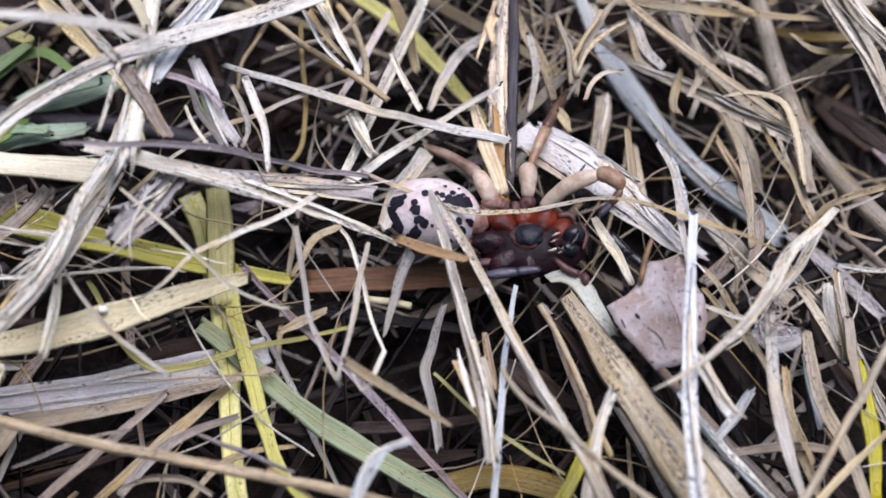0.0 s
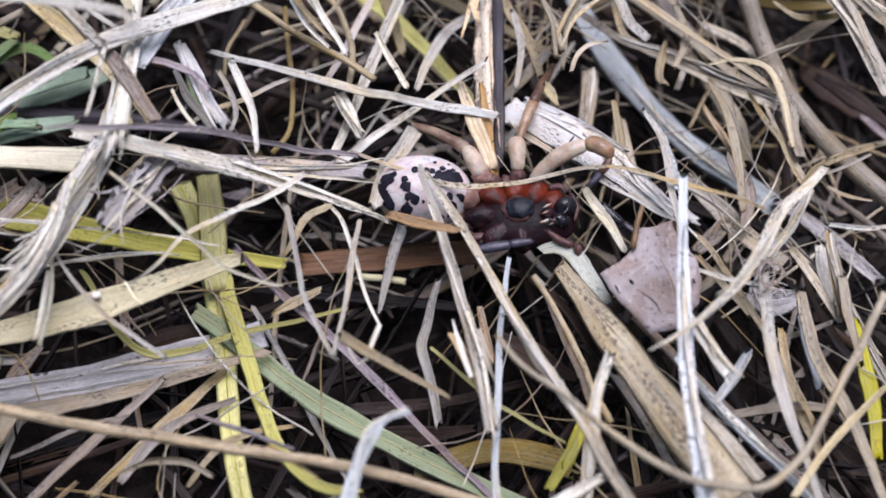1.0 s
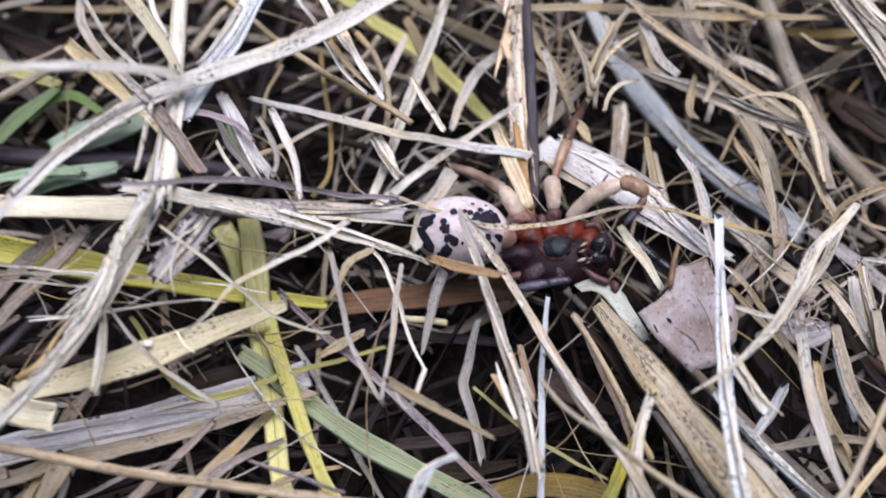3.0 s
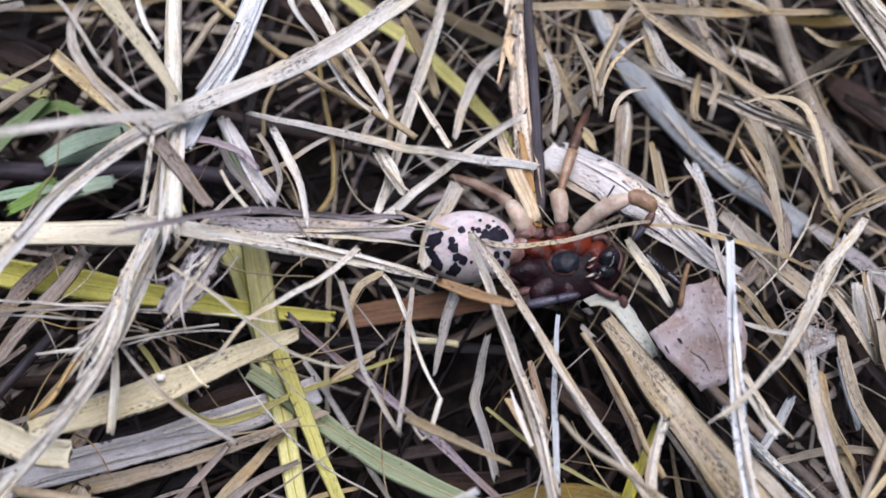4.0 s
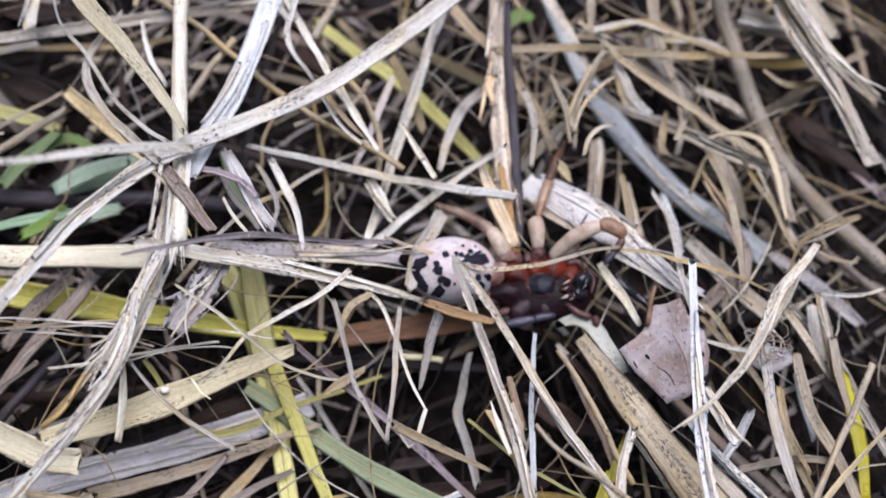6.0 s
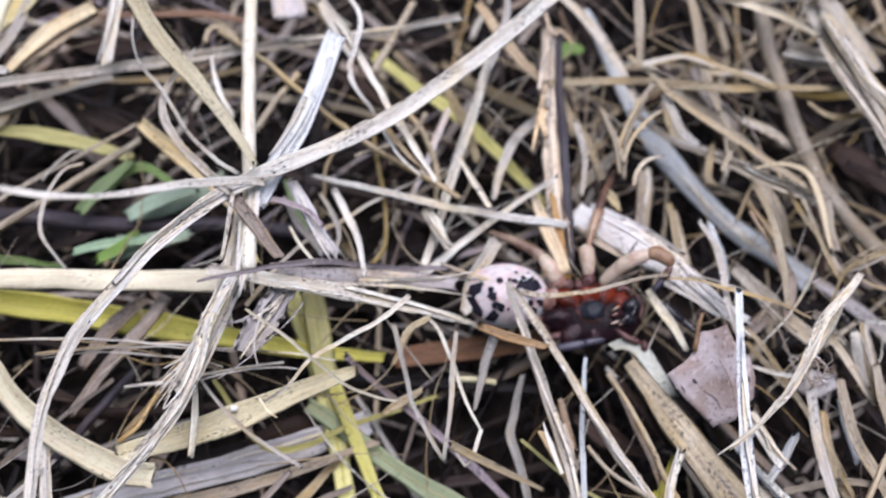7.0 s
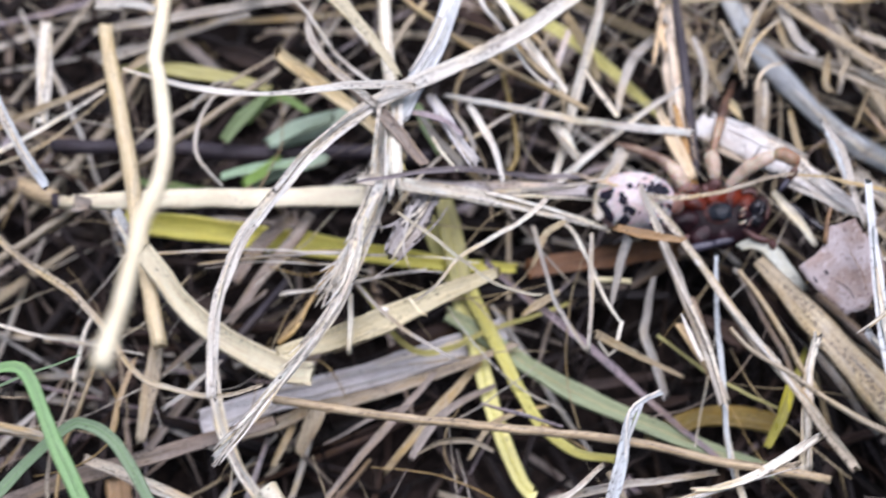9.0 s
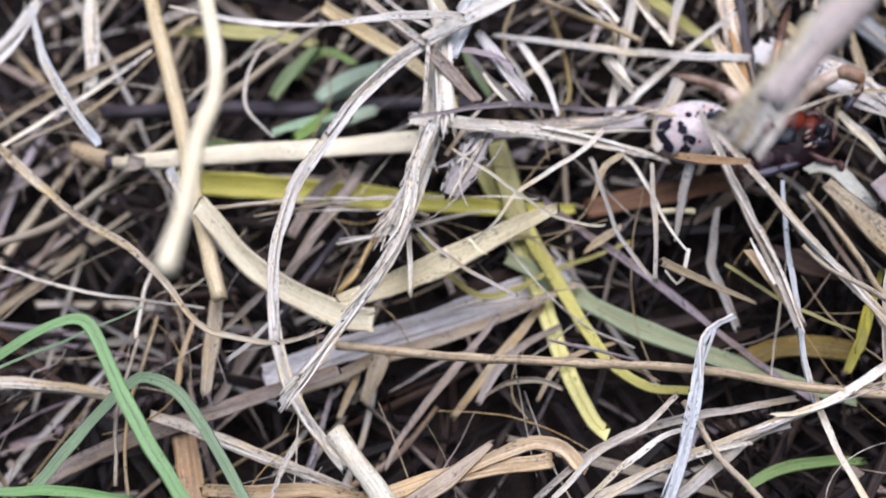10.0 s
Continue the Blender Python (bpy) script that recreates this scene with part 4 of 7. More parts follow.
blade("straw", "straw", "tan", 1.67, "flat", (0.75, 0.6), [(49.3, 37.6, -2), (49.8, 30, -1.8), (52.1, 23.4, -1.6), (53.3, 18.3, -1.6), (54.3, 12.8, -1.7)])
blade("straw", "straw", "dun", 1.69, "flat", (0.75, 0.6), [(50.8, 49, -8.8), (54.3, 43.4, -8.2), (57, 38.8, -7.6), (59.4, 28.4, -5.9), (60.4, 24.1, -5)], fibres=3, spread=0.93)
blade("straw", "straw", "straw", 1.24, "flat", (0.75, 0.6), [(58.3, 27.2, 2), (55.1, 24.6, 2), (50.2, 20.8, 2), (46.5, 17.1, 2), (42.8, 13, 2)])
blade("straw", "straw", "tan", 0.93, "flat", (0.75, 0.6), [(37.4, 46, -2), (39.9, 42.4, -2), (43.2, 35.4, -2), (46.2, 27.3, -2), (48.1, 22.1, -2)])
blade("straw", "straw", "bluegrey", 1.28, "flat", (0.75, 0.6), [(33.1, 30.3, -1.4), (36.1, 25.9, -1.9), (39.7, 21.5, -2.2), (43.1, 17.7, -2.3), (47.5, 12, -2.3)], fibres=3, spread=0.7)
blade("straw", "straw", "tan", 0.98, "flat", (0.75, 0.6), [(59.9, 55, 2.6), (55.8, 54.3, 0.8), (52.6, 52.9, -0.6), (50.6, 49.4, -2.1)])
blade("straw", "straw", "dun", 1.77, "flat", (0.75, 0.6), [(54.2, 45.6, -2), (54.1, 39.8, -2), (53.9, 34.2, -2)], fibres=3, spread=0.97)
blade("straw", "straw", "dun", 2.5, "flat", (1, 1), [(28.7, 73.4, -9.0), (28.2, 69.8, -9.3), (27.4, 66.0, -9.7), (26.6, 62.3, -10.0)], "hollow lilac-white straw piece standing in litter", fibres=4, spread=1.2, curl=-0.7)
blade("straw", "straw", "tan", 1.44, "flat", (0.75, 0.6), [(30.2, 65.7, -4), (30.4, 58.3, -4), (30.4, 52.8, -4)])
blade("straw", "straw", "tan", 1.41, "flat", (0.75, 0.6), [(42, 66.6, -0.6), (43.5, 61.6, -0.4), (43.8, 55.2, -0.1), (43.2, 47.5, 0.2)])
blade("straw", "straw", "grey", 1.08, "flat", (0.75, 0.6), [(32.1, 60.8, 2), (34, 56, 2.4), (34, 49.1, 2.9), (34.4, 43.9, 3.3)])
blade("straw", "straw", "grey", 1.55, "flat", (1, 0.6), [(13.3, 83.6, -9.5), (9.2, 79.8, -8.2), (6.8, 75.4, -7.1), (4.4, 68.7, -5.4)])
blade("straw", "straw", "grey", 1.53, "flat", (0.75, 0.6), [(22.9, 74.3, -4.4), (19.7, 72.2, -7), (15.8, 69.2, -10.3)])
blade("straw", "straw", "tan", 0.72, "stem", (1, 1), [(20.6, 78.9, 1.8), (21.7, 73.3, 2.4), (21.7, 67.9, 3)])
blade("straw", "straw", "tan", 1.04, "flat", (0.75, 0.6), [(30.1, 84.8, -1), (26.7, 80.1, -1), (24.2, 74.8, -1), (23.1, 68.8, -1)])
blade("straw", "straw", "bone", 0.88, "flat", (0.75, 0.6), [(-10.7, 81.6, 0), (-8.3, 77.3, 0), (-5.9, 73.1, 0)])
blade("twig", "twig", "dark", 2.56, "stem", (1, 1), [(-84.8, 72.5, -8.3), (-66.5, 72, -11.3), (-52.4, 70.8, -13.8), (-37, 71.3, -16.9), (-25.2, 70, -19.3)], "dark purplish twig deep under the litter")
blade("grass_sprig", "sprig", "green", 2.13, "flat", (0.8, 0.7), [(-57.3, 71.4, -9), (-54.3, 75.3, -9), (-49.8, 79.2, -9)])
blade("grass_sprig", "sprig", "mint", 3.02, "flat", (0.7, 0.6), [(-50.4, 70.7, -10), (-46.5, 72.9, -10), (-40.3, 74.7, -10)])
blade("grass_sprig", "sprig", "mint", 1.57, "flat", (0.75, 0.6), [(-57.7, 65.1, -9), (-52.1, 66.1, -9), (-45.6, 66.2, -9)])
blade("grass_sprig", "sprig", "green", 1.37, "flat", (0.5, 0.5), [(-72.9, 67, -8), (-68.9, 64.4, -8), (-63.7, 63.5, -8), (-58.9, 62.5, -8)])
blade("grass_sprig", "sprig", "green", 1.74, "flat", (0.75, 0.6), [(-54.6, 63.5, -9), (-51.2, 65.2, -9), (-48.7, 67.8, -9)])
blade("grass_sprig", "sprig", "mint", 1.94, "flat", (0.75, 0.6), [(-55, 65.7, -10), (-52.2, 66.2, -10), (-48.6, 66.9, -10), (-45.5, 65.9, -10)])
blade("grass_sprig", "sprig", "green", 1.67, "flat", (0.75, 0.6), [(-26.3, 74.6, -9), (-24.9, 70.3, -9), (-23.5, 66, -9)])
blade("bark_piece", "bark", "amber2", 1.48, "flat", (0.75, 0.6), [(-61.2, 104.4, -6), (-49.2, 103.2, -6), (-39.9, 103.2, -6), (-30.7, 101, -6)])
blade("grass_sprig", "sprig", "olive", 2.71, "flat", (0.4, 0.6), [(-74.5, 86, -9), (-65.5, 84.9, -9), (-56.4, 82.4, -9), (-50, 80, -9)])
blade("straw", "straw", "butter", 1.5, "stem", (1, 1), [(-44, 120, -12), (-46, 107, 14), (-50, 82, 37), (-51.8, 56.6, 45), (-51.1, 51.1, 46.9), (-49.2, 41.6, 50.3), (-49.2, 36.2, 52.5), (-50, 30.6, 55.1), (-50, 25.3, 57.6), (-50.3, 19.8, 60.5), (-50.4, 17, 62)], "pale crooked straw stem standing up toward the viewer", cover_below=False)
blade("straw", "straw", "straw", 2.28, "stem", (1, 1), [(-72.7, 86.2, 3), (-72.2, 82.1, 2.9), (-70, 71.1, 2.6), (-68.2, 60.6, 2.4), (-66.8, 50.7, 2.1), (-65.1, 42, 1.9), (-63.9, 35.4, 1.8)])
blade("straw", "straw", "tan", 2.5, "flat", (0.75, 0.6), [(-65.2, 37, -2), (-66.2, 31, -2), (-67.3, 23.2, -2)])
blade("straw", "straw", "bonegrey", 1.19, "flat", (1.2, 0.4), [(-95.8, 62.4, 8.4), (-92.4, 59.2, 8.4), (-85.7, 52.1, 8.4), (-80.1, 46.7, 8.3), (-73.9, 41.8, 8.2), (-68.6, 35.5, 8.1), (-65, 30.4, 7.9), (-61.4, 28.1, 7.8), (-54.2, 26.4, 7.6), (-48.7, 27.5, 7.4)], "long speckled white-grey blade curving to a thin tip")
blade("straw", "straw", "bone", 0.47, "flat", (0.75, 0.6), [(-96.6, 45.3, 2.2), (-94.9, 44.4, 2.2), (-85, 39.7, 2.2), (-74.7, 36.7, 1.9), (-66.2, 34.5, 1.4)])
blade("grass_sprig", "sprig", "freshgreen", 1.65, "flat", (0.8, 1.1), [(-91.4, 25, 15.6), (-87.2, 26.9, 15.8), (-82.9, 29.1, 16), (-77.9, 30.2, 16.1), (-75.4, 28.4, 16.2), (-72.9, 22.8, 16.2), (-69.5, 15.6, 16.2), (-64.4, 6.3, 16)], "fresh green bent grass blade growing up through straw")
blade("grass_sprig", "sprig", "freshgreen", 1.53, "flat", (1, 0.9), [(-89.2, 10.7, 4.8), (-81.4, 19.2, 4.4), (-75.4, 24.4, 4.4), (-72.7, 24.9, 4.4), (-68.6, 22, 4.5), (-64.3, 14.8, 4.7), (-60.4, 7.3, 5.2)], "fresh green bent grass blade growing up through straw")
blade("grass_sprig", "sprig", "freshgreen", 0.43, "flat", (1, 0.5), [(-91.7, 26.8, 9.8), (-90.3, 27.3, 9.8), (-81.5, 29.9, 9.6), (-72, 32.9, 9.3)], "thin green grass tip")
blade("grass_sprig", "sprig", "freshgreen", 1.41, "flat", (0.75, 0.6), [(-93, 12.3, 6), (-85.7, 11.7, 6), (-79.9, 10.5, 6), (-74.8, 9.4, 6)], "fresh green grass blade low in the litter")
blade("straw", "straw", "bluegrey", 1.62, "flat", (0.5, 0.8), [(-89.3, 82.6, 7.2), (-88, 77.7, 7.8), (-86.3, 72.3, 8.4), (-82.5, 64.9, 9), (-77.8, 57.3, 9.4)], fibres=3, spread=0.89)
blade("straw", "straw", "bone", 2.61, "flat", (0.75, 0.6), [(-83.2, 90, 0), (-83.1, 82.7, 0), (-82.8, 77.6, 0), (-82.7, 72.2, 0)], fibres=3, spread=1.44)
blade("straw", "straw", "tan", 1.02, "flat", (0.75, 0.6), [(-99.1, 66.6, 1), (-96.5, 67.6, 1), (-88, 72, 1), (-77.5, 76.2, 1), (-66, 81.2, 1)])
blade("straw", "straw", "bone", 0.83, "flat", (0.75, 0.6), [(-96.9, 61.6, 3), (-95.3, 62.5, 3), (-82.7, 69.1, 3), (-72.4, 75.1, 3)])
blade("straw", "straw", "tan", 0.66, "flat", (0.75, 0.6), [(-93.6, 62.4, 3), (-86.9, 64.6, 3), (-80.1, 67.7, 3), (-72, 74.5, 3)])
blade("straw", "straw", "white", 3.45, "flat", (1, 0.4), [(-98.2, 78, 2), (-94.8, 80.9, 2), (-90.6, 87.8, 2)], fibres=3, spread=1.9)
blade("straw", "straw", "bonegrey", 1.86, "flat", (1, 0.8), [(-98.7, 28.8, -0.2), (-95.6, 28.2, -0.5), (-87.8, 26.8, -1.1), (-80.5, 24.7, -1.7)], fibres=3, spread=1.02)
blade("straw", "straw", "bonegrey", 1.8, "flat", (0.75, 0.6), [(-75.1, 21.5, -2), (-69.3, 18.8, -2), (-62.5, 15.3, -2), (-55.8, 11.9, -2), (-47.9, 8, -2)], fibres=3, spread=0.99)
blade("straw", "straw", "cream", 2.77, "stem", (1, 1), [(-48.6, 14.3, 6.5), (-45.6, 9.5, 6.2), (-42.6, 4.4, 5.9)], "cut hollow straw stub with a frayed end")
blade("straw", "straw", "bone", 1.96, "flat", (0.75, 0.6), [(-57.1, 37.2, 0.4), (-56.7, 29.2, -0.2), (-55.3, 22.1, -0.4), (-52.2, 16, -0.4), (-48.8, 10.8, -0.2)], "thin pale blade hooked under the stalk", fibres=3, spread=1.08)
blade("straw", "straw", "grey", 0.85, "flat", (0.75, 0.6), [(-53.7, 14.5, 4), (-55.9, 11, 4), (-57.9, 7.1, 4)])
blade("straw", "straw", "amberstraw", 2.16, "flat", (0.75, 0.6), [(-67, 10.1, 1), (-60.4, 9, 1), (-53.1, 8.4, 1), (-46, 6.6, 1)])
blade("straw", "straw", "amber", 3.86, "flat", (1, 1), [(-71.8, 19.8, -6), (-71.1, 15.1, -6), (-70.5, 8.9, -6)])
blade("decayed_leaf", "leaf", "brown", 2.17, "flat", (0.3, 0.3), [(-62.9, 46.1, -8), (-59.6, 43.9, -8), (-55.4, 42.4, -8)])
blade("straw", "straw", "amberstraw", 1.72, "flat", (0.5, 1), [(-36.6, 7.4, 0.7), (-32.8, 8.8, 0.6), (-27.6, 10.3, 0.6), (-23.9, 11, 0.7), (-20.5, 9.7, 0.8), (-18.5, 6.6, 1)])
blade("straw", "straw", "amberstraw", 2.42, "flat", (1, 0.3), [(-41.1, 5.1, 1), (-35.8, 7.6, 1), (-29.6, 11.5, 1)], "torn orange-brown straw end")
blade("straw", "straw", "amberstraw", 2.0, "flat", (1, 1), [(-47, 5.9, 0), (-38, 8, 0), (-30, 8.5, 0), (-22.1, 8.6, 0)])
blade("straw", "straw", "grey", 1.29, "flat", (0.75, 0.6), [(-25.7, 3.4, 0), (-20.1, 7.3, -0.1), (-13.9, 10.1, -0.2), (-5.7, 11.8, -0.2), (1.5, 12.1, -0.2), (9.4, 12.6, -0.1)])
blade("straw", "straw", "bonegrey", 0.99, "flat", (0.75, 0.6), [(-22.8, 3.7, 2), (-16.4, 8.6, 2), (-11.1, 10.8, 2), (-5.5, 14.4, 2)])
blade("straw", "straw", "bone", 0.98, "flat", (0.75, 0.6), [(-19.4, 2.7, 2), (-13.2, 6.8, 2), (-7.8, 9.7, 2), (-3.5, 10.2, 2)])
blade("straw", "straw", "bonegrey", 1.4, "flat", (0.75, 0.6), [(-17.3, 3.2, 2), (-7, 6.4, 2), (1.8, 8.5, 2), (9.1, 10.4, 2), (19.4, 12.6, 2)], fibres=3, spread=0.77)
blade("straw", "straw", "bone", 0.83, "flat", (0.75, 0.6), [(-17.5, 2.4, 3), (-10.8, 5, 3), (-3.6, 6.9, 3), (2, 7.2, 3)])
blade("straw", "straw", "grey", 1.82, "flat", (0.75, 0.6), [(-8.5, 1.6, 1), (-2.9, 5, 1), (2.7, 8.5, 1), (7.7, 9.3, 1)])
blade("straw", "straw", "bone", 1.04, "flat", (0.5, 1.2), [(5.4, 10.3, 3), (8.9, 10.3, 3), (14, 11.7, 3), (20.1, 14.5, 3), (23.5, 16.2, 3)])
blade("straw", "straw", "tan", 0.83, "stem", (1, 1), [(-5.1, 13.4, 3), (-3.9, 10.4, 3), (-2, 6, 3), (1.9, 0.1, 3)])
blade("straw", "straw", "bone", 0.93, "flat", (0.8, 0.8), [(12, 24.7, -0.2), (11.7, 20.1, -0.2), (11.5, 15.6, -0.1), (11.9, 9.7, 0.2), (13.3, 3.1, 0.8), (14.6, -1.9, 1.4)], "thin pale strand over the long stem")
blade("straw", "straw", "tanstem", 1.34, "flat", (0.75, 0.6), [(7.3, 33.1, 0), (9.9, 28, 0), (12, 22.3, 0)])
blade("grass_sprig", "sprig", "green", 1.64, "flat", (0.75, 0.6), [(2.7, 3.4, -9), (7.5, 5.1, -9), (12.8, 5.4, -9), (18.6, 4.9, -9)], "fresh green blade deep below dry straw")
blade("straw", "straw", "gold", 2.08, "flat", (0.75, 0.6), [(3.1, 19.9, -14), (9.1, 22.1, -14), (16.2, 21.5, -14), (22.7, 19, -14)])
blade("grass_sprig", "sprig", "olive", 1.43, "flat", (0.75, 0.6), [(17.9, 15.9, -5), (21.6, 21.6, -5), (25.7, 29.1, -5)])
blade("straw", "straw", "gold", 3.02, "flat", (1, 1), [(7, 20.9, -13), (11.8, 22.1, -13), (16.7, 21.8, -13), (22.1, 20.2, -13)], "broad tan leaf scrap in the shadow under the stalks")
blade("grass_sprig", "sprig", "yellow", 1.56, "flat", (0.75, 0.6), [(20.1, 18.5, -5), (21.5, 21.8, -5), (22.6, 24.4, -5)])
blade("straw", "straw", "bone", 1.57, "flat", (0.8, 1), [(24.1, 28.5, 5.1), (22.5, 24.4, 4.1), (21.2, 17.3, 2.4), (20.1, 11.2, 0.9)], fibres=3, spread=0.86)
blade("grass_sprig", "sprig", "olive", 0.52, "flat", (0.75, 0.6), [(5.2, 32.6, -4), (9.2, 28.7, -4), (13.7, 24.8, -4), (20, 21, -4)])
blade("decayed_leaf", "leaf", "brown", 2.82, "flat", (0.3, 0.3), [(-3.4, 25.7, -16), (3.7, 25, -16), (10.7, 25.8, -16)], "dark brown decayed leaf scrap on the ground")
blade("straw", "straw", "bonegrey", 1.64, "flat", (0.75, 0.6), [(16.3, 103.3, -3.7), (19.2, 100.4, -3.7), (23.1, 94.3, -3.7), (25.6, 88.4, -3.7), (27.8, 81.2, -3.8)])
blade("straw", "straw", "tan", 1.42, "flat", (0.75, 0.6), [(14, 86.1, -3), (27.3, 85.8, -2.9), (40.5, 84, -2.9), (51.1, 83.4, -2.8), (61.7, 82.7, -2.8)])
blade("straw", "straw", "straw", 1.24, "flat", (0.75, 0.6), [(42.4, 96.9, 1), (50, 93.9, 1), (55.5, 89.9, 1)])
blade("straw", "straw", "tan", 1.8, "flat", (0.75, 0.6), [(38, 103.2, -3), (38.6, 94.5, -3), (38.6, 86.2, -3), (39.9, 80.1, -3)])
blade("straw", "straw", "bonegrey", 1.94, "flat", (0.75, 0.6), [(56.9, 100, 0), (58.9, 91.4, 0), (60.9, 84.2, 0), (64.7, 77, 0)], fibres=3, spread=1.07)
blade("straw", "straw", "tan", 1.07, "flat", (0.75, 0.6), [(30.1, 88.2, -2), (36.6, 89.3, -2), (41.5, 86.5, -2), (49, 83, -2)])
blade("straw", "straw", "tan", 1.63, "flat", (0.75, 0.6), [(30.2, 103.6, -3), (29.5, 95.1, -3), (28.6, 88.8, -3)])
blade("straw", "straw", "amberstraw", 1.99, "flat", (0.75, 0.6), [(4.6, 101.5, -4), (9.3, 92.7, -4), (14.1, 86.2, -4)])
blade("grass_sprig", "sprig", "palegreen", 4.02, "flat", (1, 1), [(-76.2, 96.6, -4), (-72.1, 100.6, -4), (-67, 104.5, -4), (-62.8, 110.8, -4)])
blade("straw", "straw", "straw", 2.19, "flat", (0.6, 1), [(-68.3, 93.6, -5), (-62.5, 100.1, -5), (-55.4, 104.5, -5)])
blade("straw", "straw", "grey", 1.8, "flat", (0.75, 0.6), [(-76.9, 85.6, -6), (-68.3, 88.1, -6), (-59.5, 90.6, -6), (-52.4, 92.3, -6)])
blade("leaf_scrap", "leaf scrap", "lilacpale", 5.28, "flat", (1, 1), [(-25.5, 104, 2.6), (-24.6, 99.7, 2.7), (-24.2, 96, 2.7)], "lilac-white torn dead leaf scrap")
blade("straw", "straw", "grey", 0.66, "flat", (0.6, 0.6), [(-53.8, 74.1, 2), (-56.5, 73.1, 2), (-58.3, 69.5, 2), (-59.1, 65.9, 2), (-58.2, 62.5, 2), (-55.1, 58.5, 2)])
blade("straw", "straw", "tan", 0.3, "flat", (0.75, 0.6), [(-71.2, 51.8, 0), (-65.5, 49.6, 0), (-56.5, 49.2, 0), (-46.8, 47.3, 0), (-42.1, 46, 0)])
blade("straw", "straw", "bone", 0.3, "flat", (0.4, 0.8), [(-58.2, 46.7, 0), (-50.9, 47.1, 0), (-38.9, 45.6, 0), (-34.3, 44.2, 0)])
blade("straw", "straw", "bone", 0.3, "flat", (0.75, 0.6), [(-70.6, 49.4, 1), (-61.3, 49.3, 1), (-51.1, 48.7, 1), (-40.9, 47.3, 1), (-28.4, 45.7, 1), (-19.1, 43.9, 1)])
blade("straw", "straw", "grey", 0.3, "flat", (0.5, 0.6), [(-58.4, 46.6, 2), (-49.2, 47.1, 2), (-37.6, 46.4, 2), (-32.2, 45.6, 2)])
blade("straw", "straw", "grey", 0.3, "flat", (0.75, 0.6), [(-47.2, 42.3, 0), (-37.9, 42.5, 0), (-30.1, 43.6, 0), (-23.9, 43.3, 0)])
blade("straw", "straw", "tanstem", 0.62, "stem", (1, 1), [(-39.8, 46.1, -1), (-43.5, 40.7, -1), (-45.7, 36.9, -1), (-48, 35.1, -1)])
blade("straw", "straw", "cream", 0.75, "flat", (1, 0.9), [(-37, 39.9, 4), (-37.4, 35.4, 4), (-37.7, 31.8, 4)])
blade("twig", "twig", "dark", 1.32, "stem", (1, 1), [(-47.5, 46.6, -8), (-52.1, 41.9, -8), (-56.6, 36.4, -8), (-61, 31.9, -8)], "dark purple woody twig deep in litter")
blade("straw", "straw", "greybrown", 2.16, "flat", (0.75, 0.6), [(-43.7, 56.7, -7), (-46.1, 53.3, -7), (-51.6, 46.8, -7), (-56.2, 40.4, -7)])
blade("straw", "straw", "bonegrey", 0.58, "flat", (0.6, 0.6), [(29.4, 78.1, 2), (26.7, 76.3, 2), (24.3, 73.7, 2), (22.7, 70.2, 2)])
blade("straw", "straw", "bonegrey", 0.71, "flat", (0.5, 0.8), [(28.7, 70.9, 2), (26.3, 70.5, 2), (24.4, 68.6, 2), (23.6, 66.2, 2)])
blade("straw", "straw", "amber", 0.5, "stem", (1, 1), [(41.2, 63.2, -2), (42.4, 60, -2), (44.3, 55.7, -2)])
blade("grass_sprig", "sprig", "olive", 2.02, "flat", (0.75, 0.6), [(57.2, 35.4, -6), (57.3, 29.8, -6), (57.2, 24.3, -6), (56.5, 18.4, -6)])
blade("straw", "straw", "amber", 1.08, "flat", (0.75, 0.6), [(11.3, 38.2, -6), (11.8, 34.7, -6), (12.8, 31.2, -6)])
blade("straw", "straw", "peach", 0.91, "flat", (0.8, 0.5), [(10.5, 34.2, -2), (11.5, 30.2, -2), (12.2, 28.2, -2)])
blade("decayed_leaf", "leaf", "brown", 3.54, "flat", (0.3, 0.3), [(14.1, 36.5, -12), (18.3, 33.6, -12), (23.2, 30.8, -12)], "dark brown decayed leaf scrap on the ground")
blade("decayed_leaf", "leaf", "brown", 2.71, "flat", (0.4, 0.4), [(61.8, 74.2, -12), (66.9, 70.3, -12), (71, 65.9, -12)], "dark brown decayed leaf scrap on the ground")
blade("straw", "straw", "white", 0.62, "flat", (0.3, 0.8), [(7.4, 33.4, 3), (8.3, 29.5, 3), (9.1, 26.9, 3)])
blade("straw", "straw", "tan", 0.88, "stem", (1, 1), [(-7.8, 82.2, -2), (-5.4, 77.9, -2), (-3.8, 71.9, -2), (-4.4, 66.8, -2)])
blade("straw", "straw", "gold", 0.73, "stem", (1, 1), [(-13.1, 80.8, -4), (-12.3, 74.6, -4), (-11.8, 68.6, -4), (-11.9, 62, -4), (-14.1, 58.7, -4)])
blade("straw", "straw", "tan", 0.66, "stem", (1, 1), [(-18.1, 78.1, -3), (-20, 73.7, -3), (-20.4, 69.4, -3)])
blade("straw", "straw", "tan", 0.74, "stem", (1, 1), [(-15.6, 74.9, -2), (-7.6, 77.8, -2), (-4.8, 81.5, -2)])
blade("straw", "straw", "bone", 0.66, "flat", (1, 0.5), [(-9.6, 81.6, 0), (-7.5, 76.4, 0), (-4.4, 70.6, 0)])
blade("straw", "straw", "grey", 0.85, "flat", (0.7, 0.7), [(-20.8, 69, -1), (-19.2, 65.8, -1), (-18.2, 62.6, -1), (-18.7, 60.2, -1)])
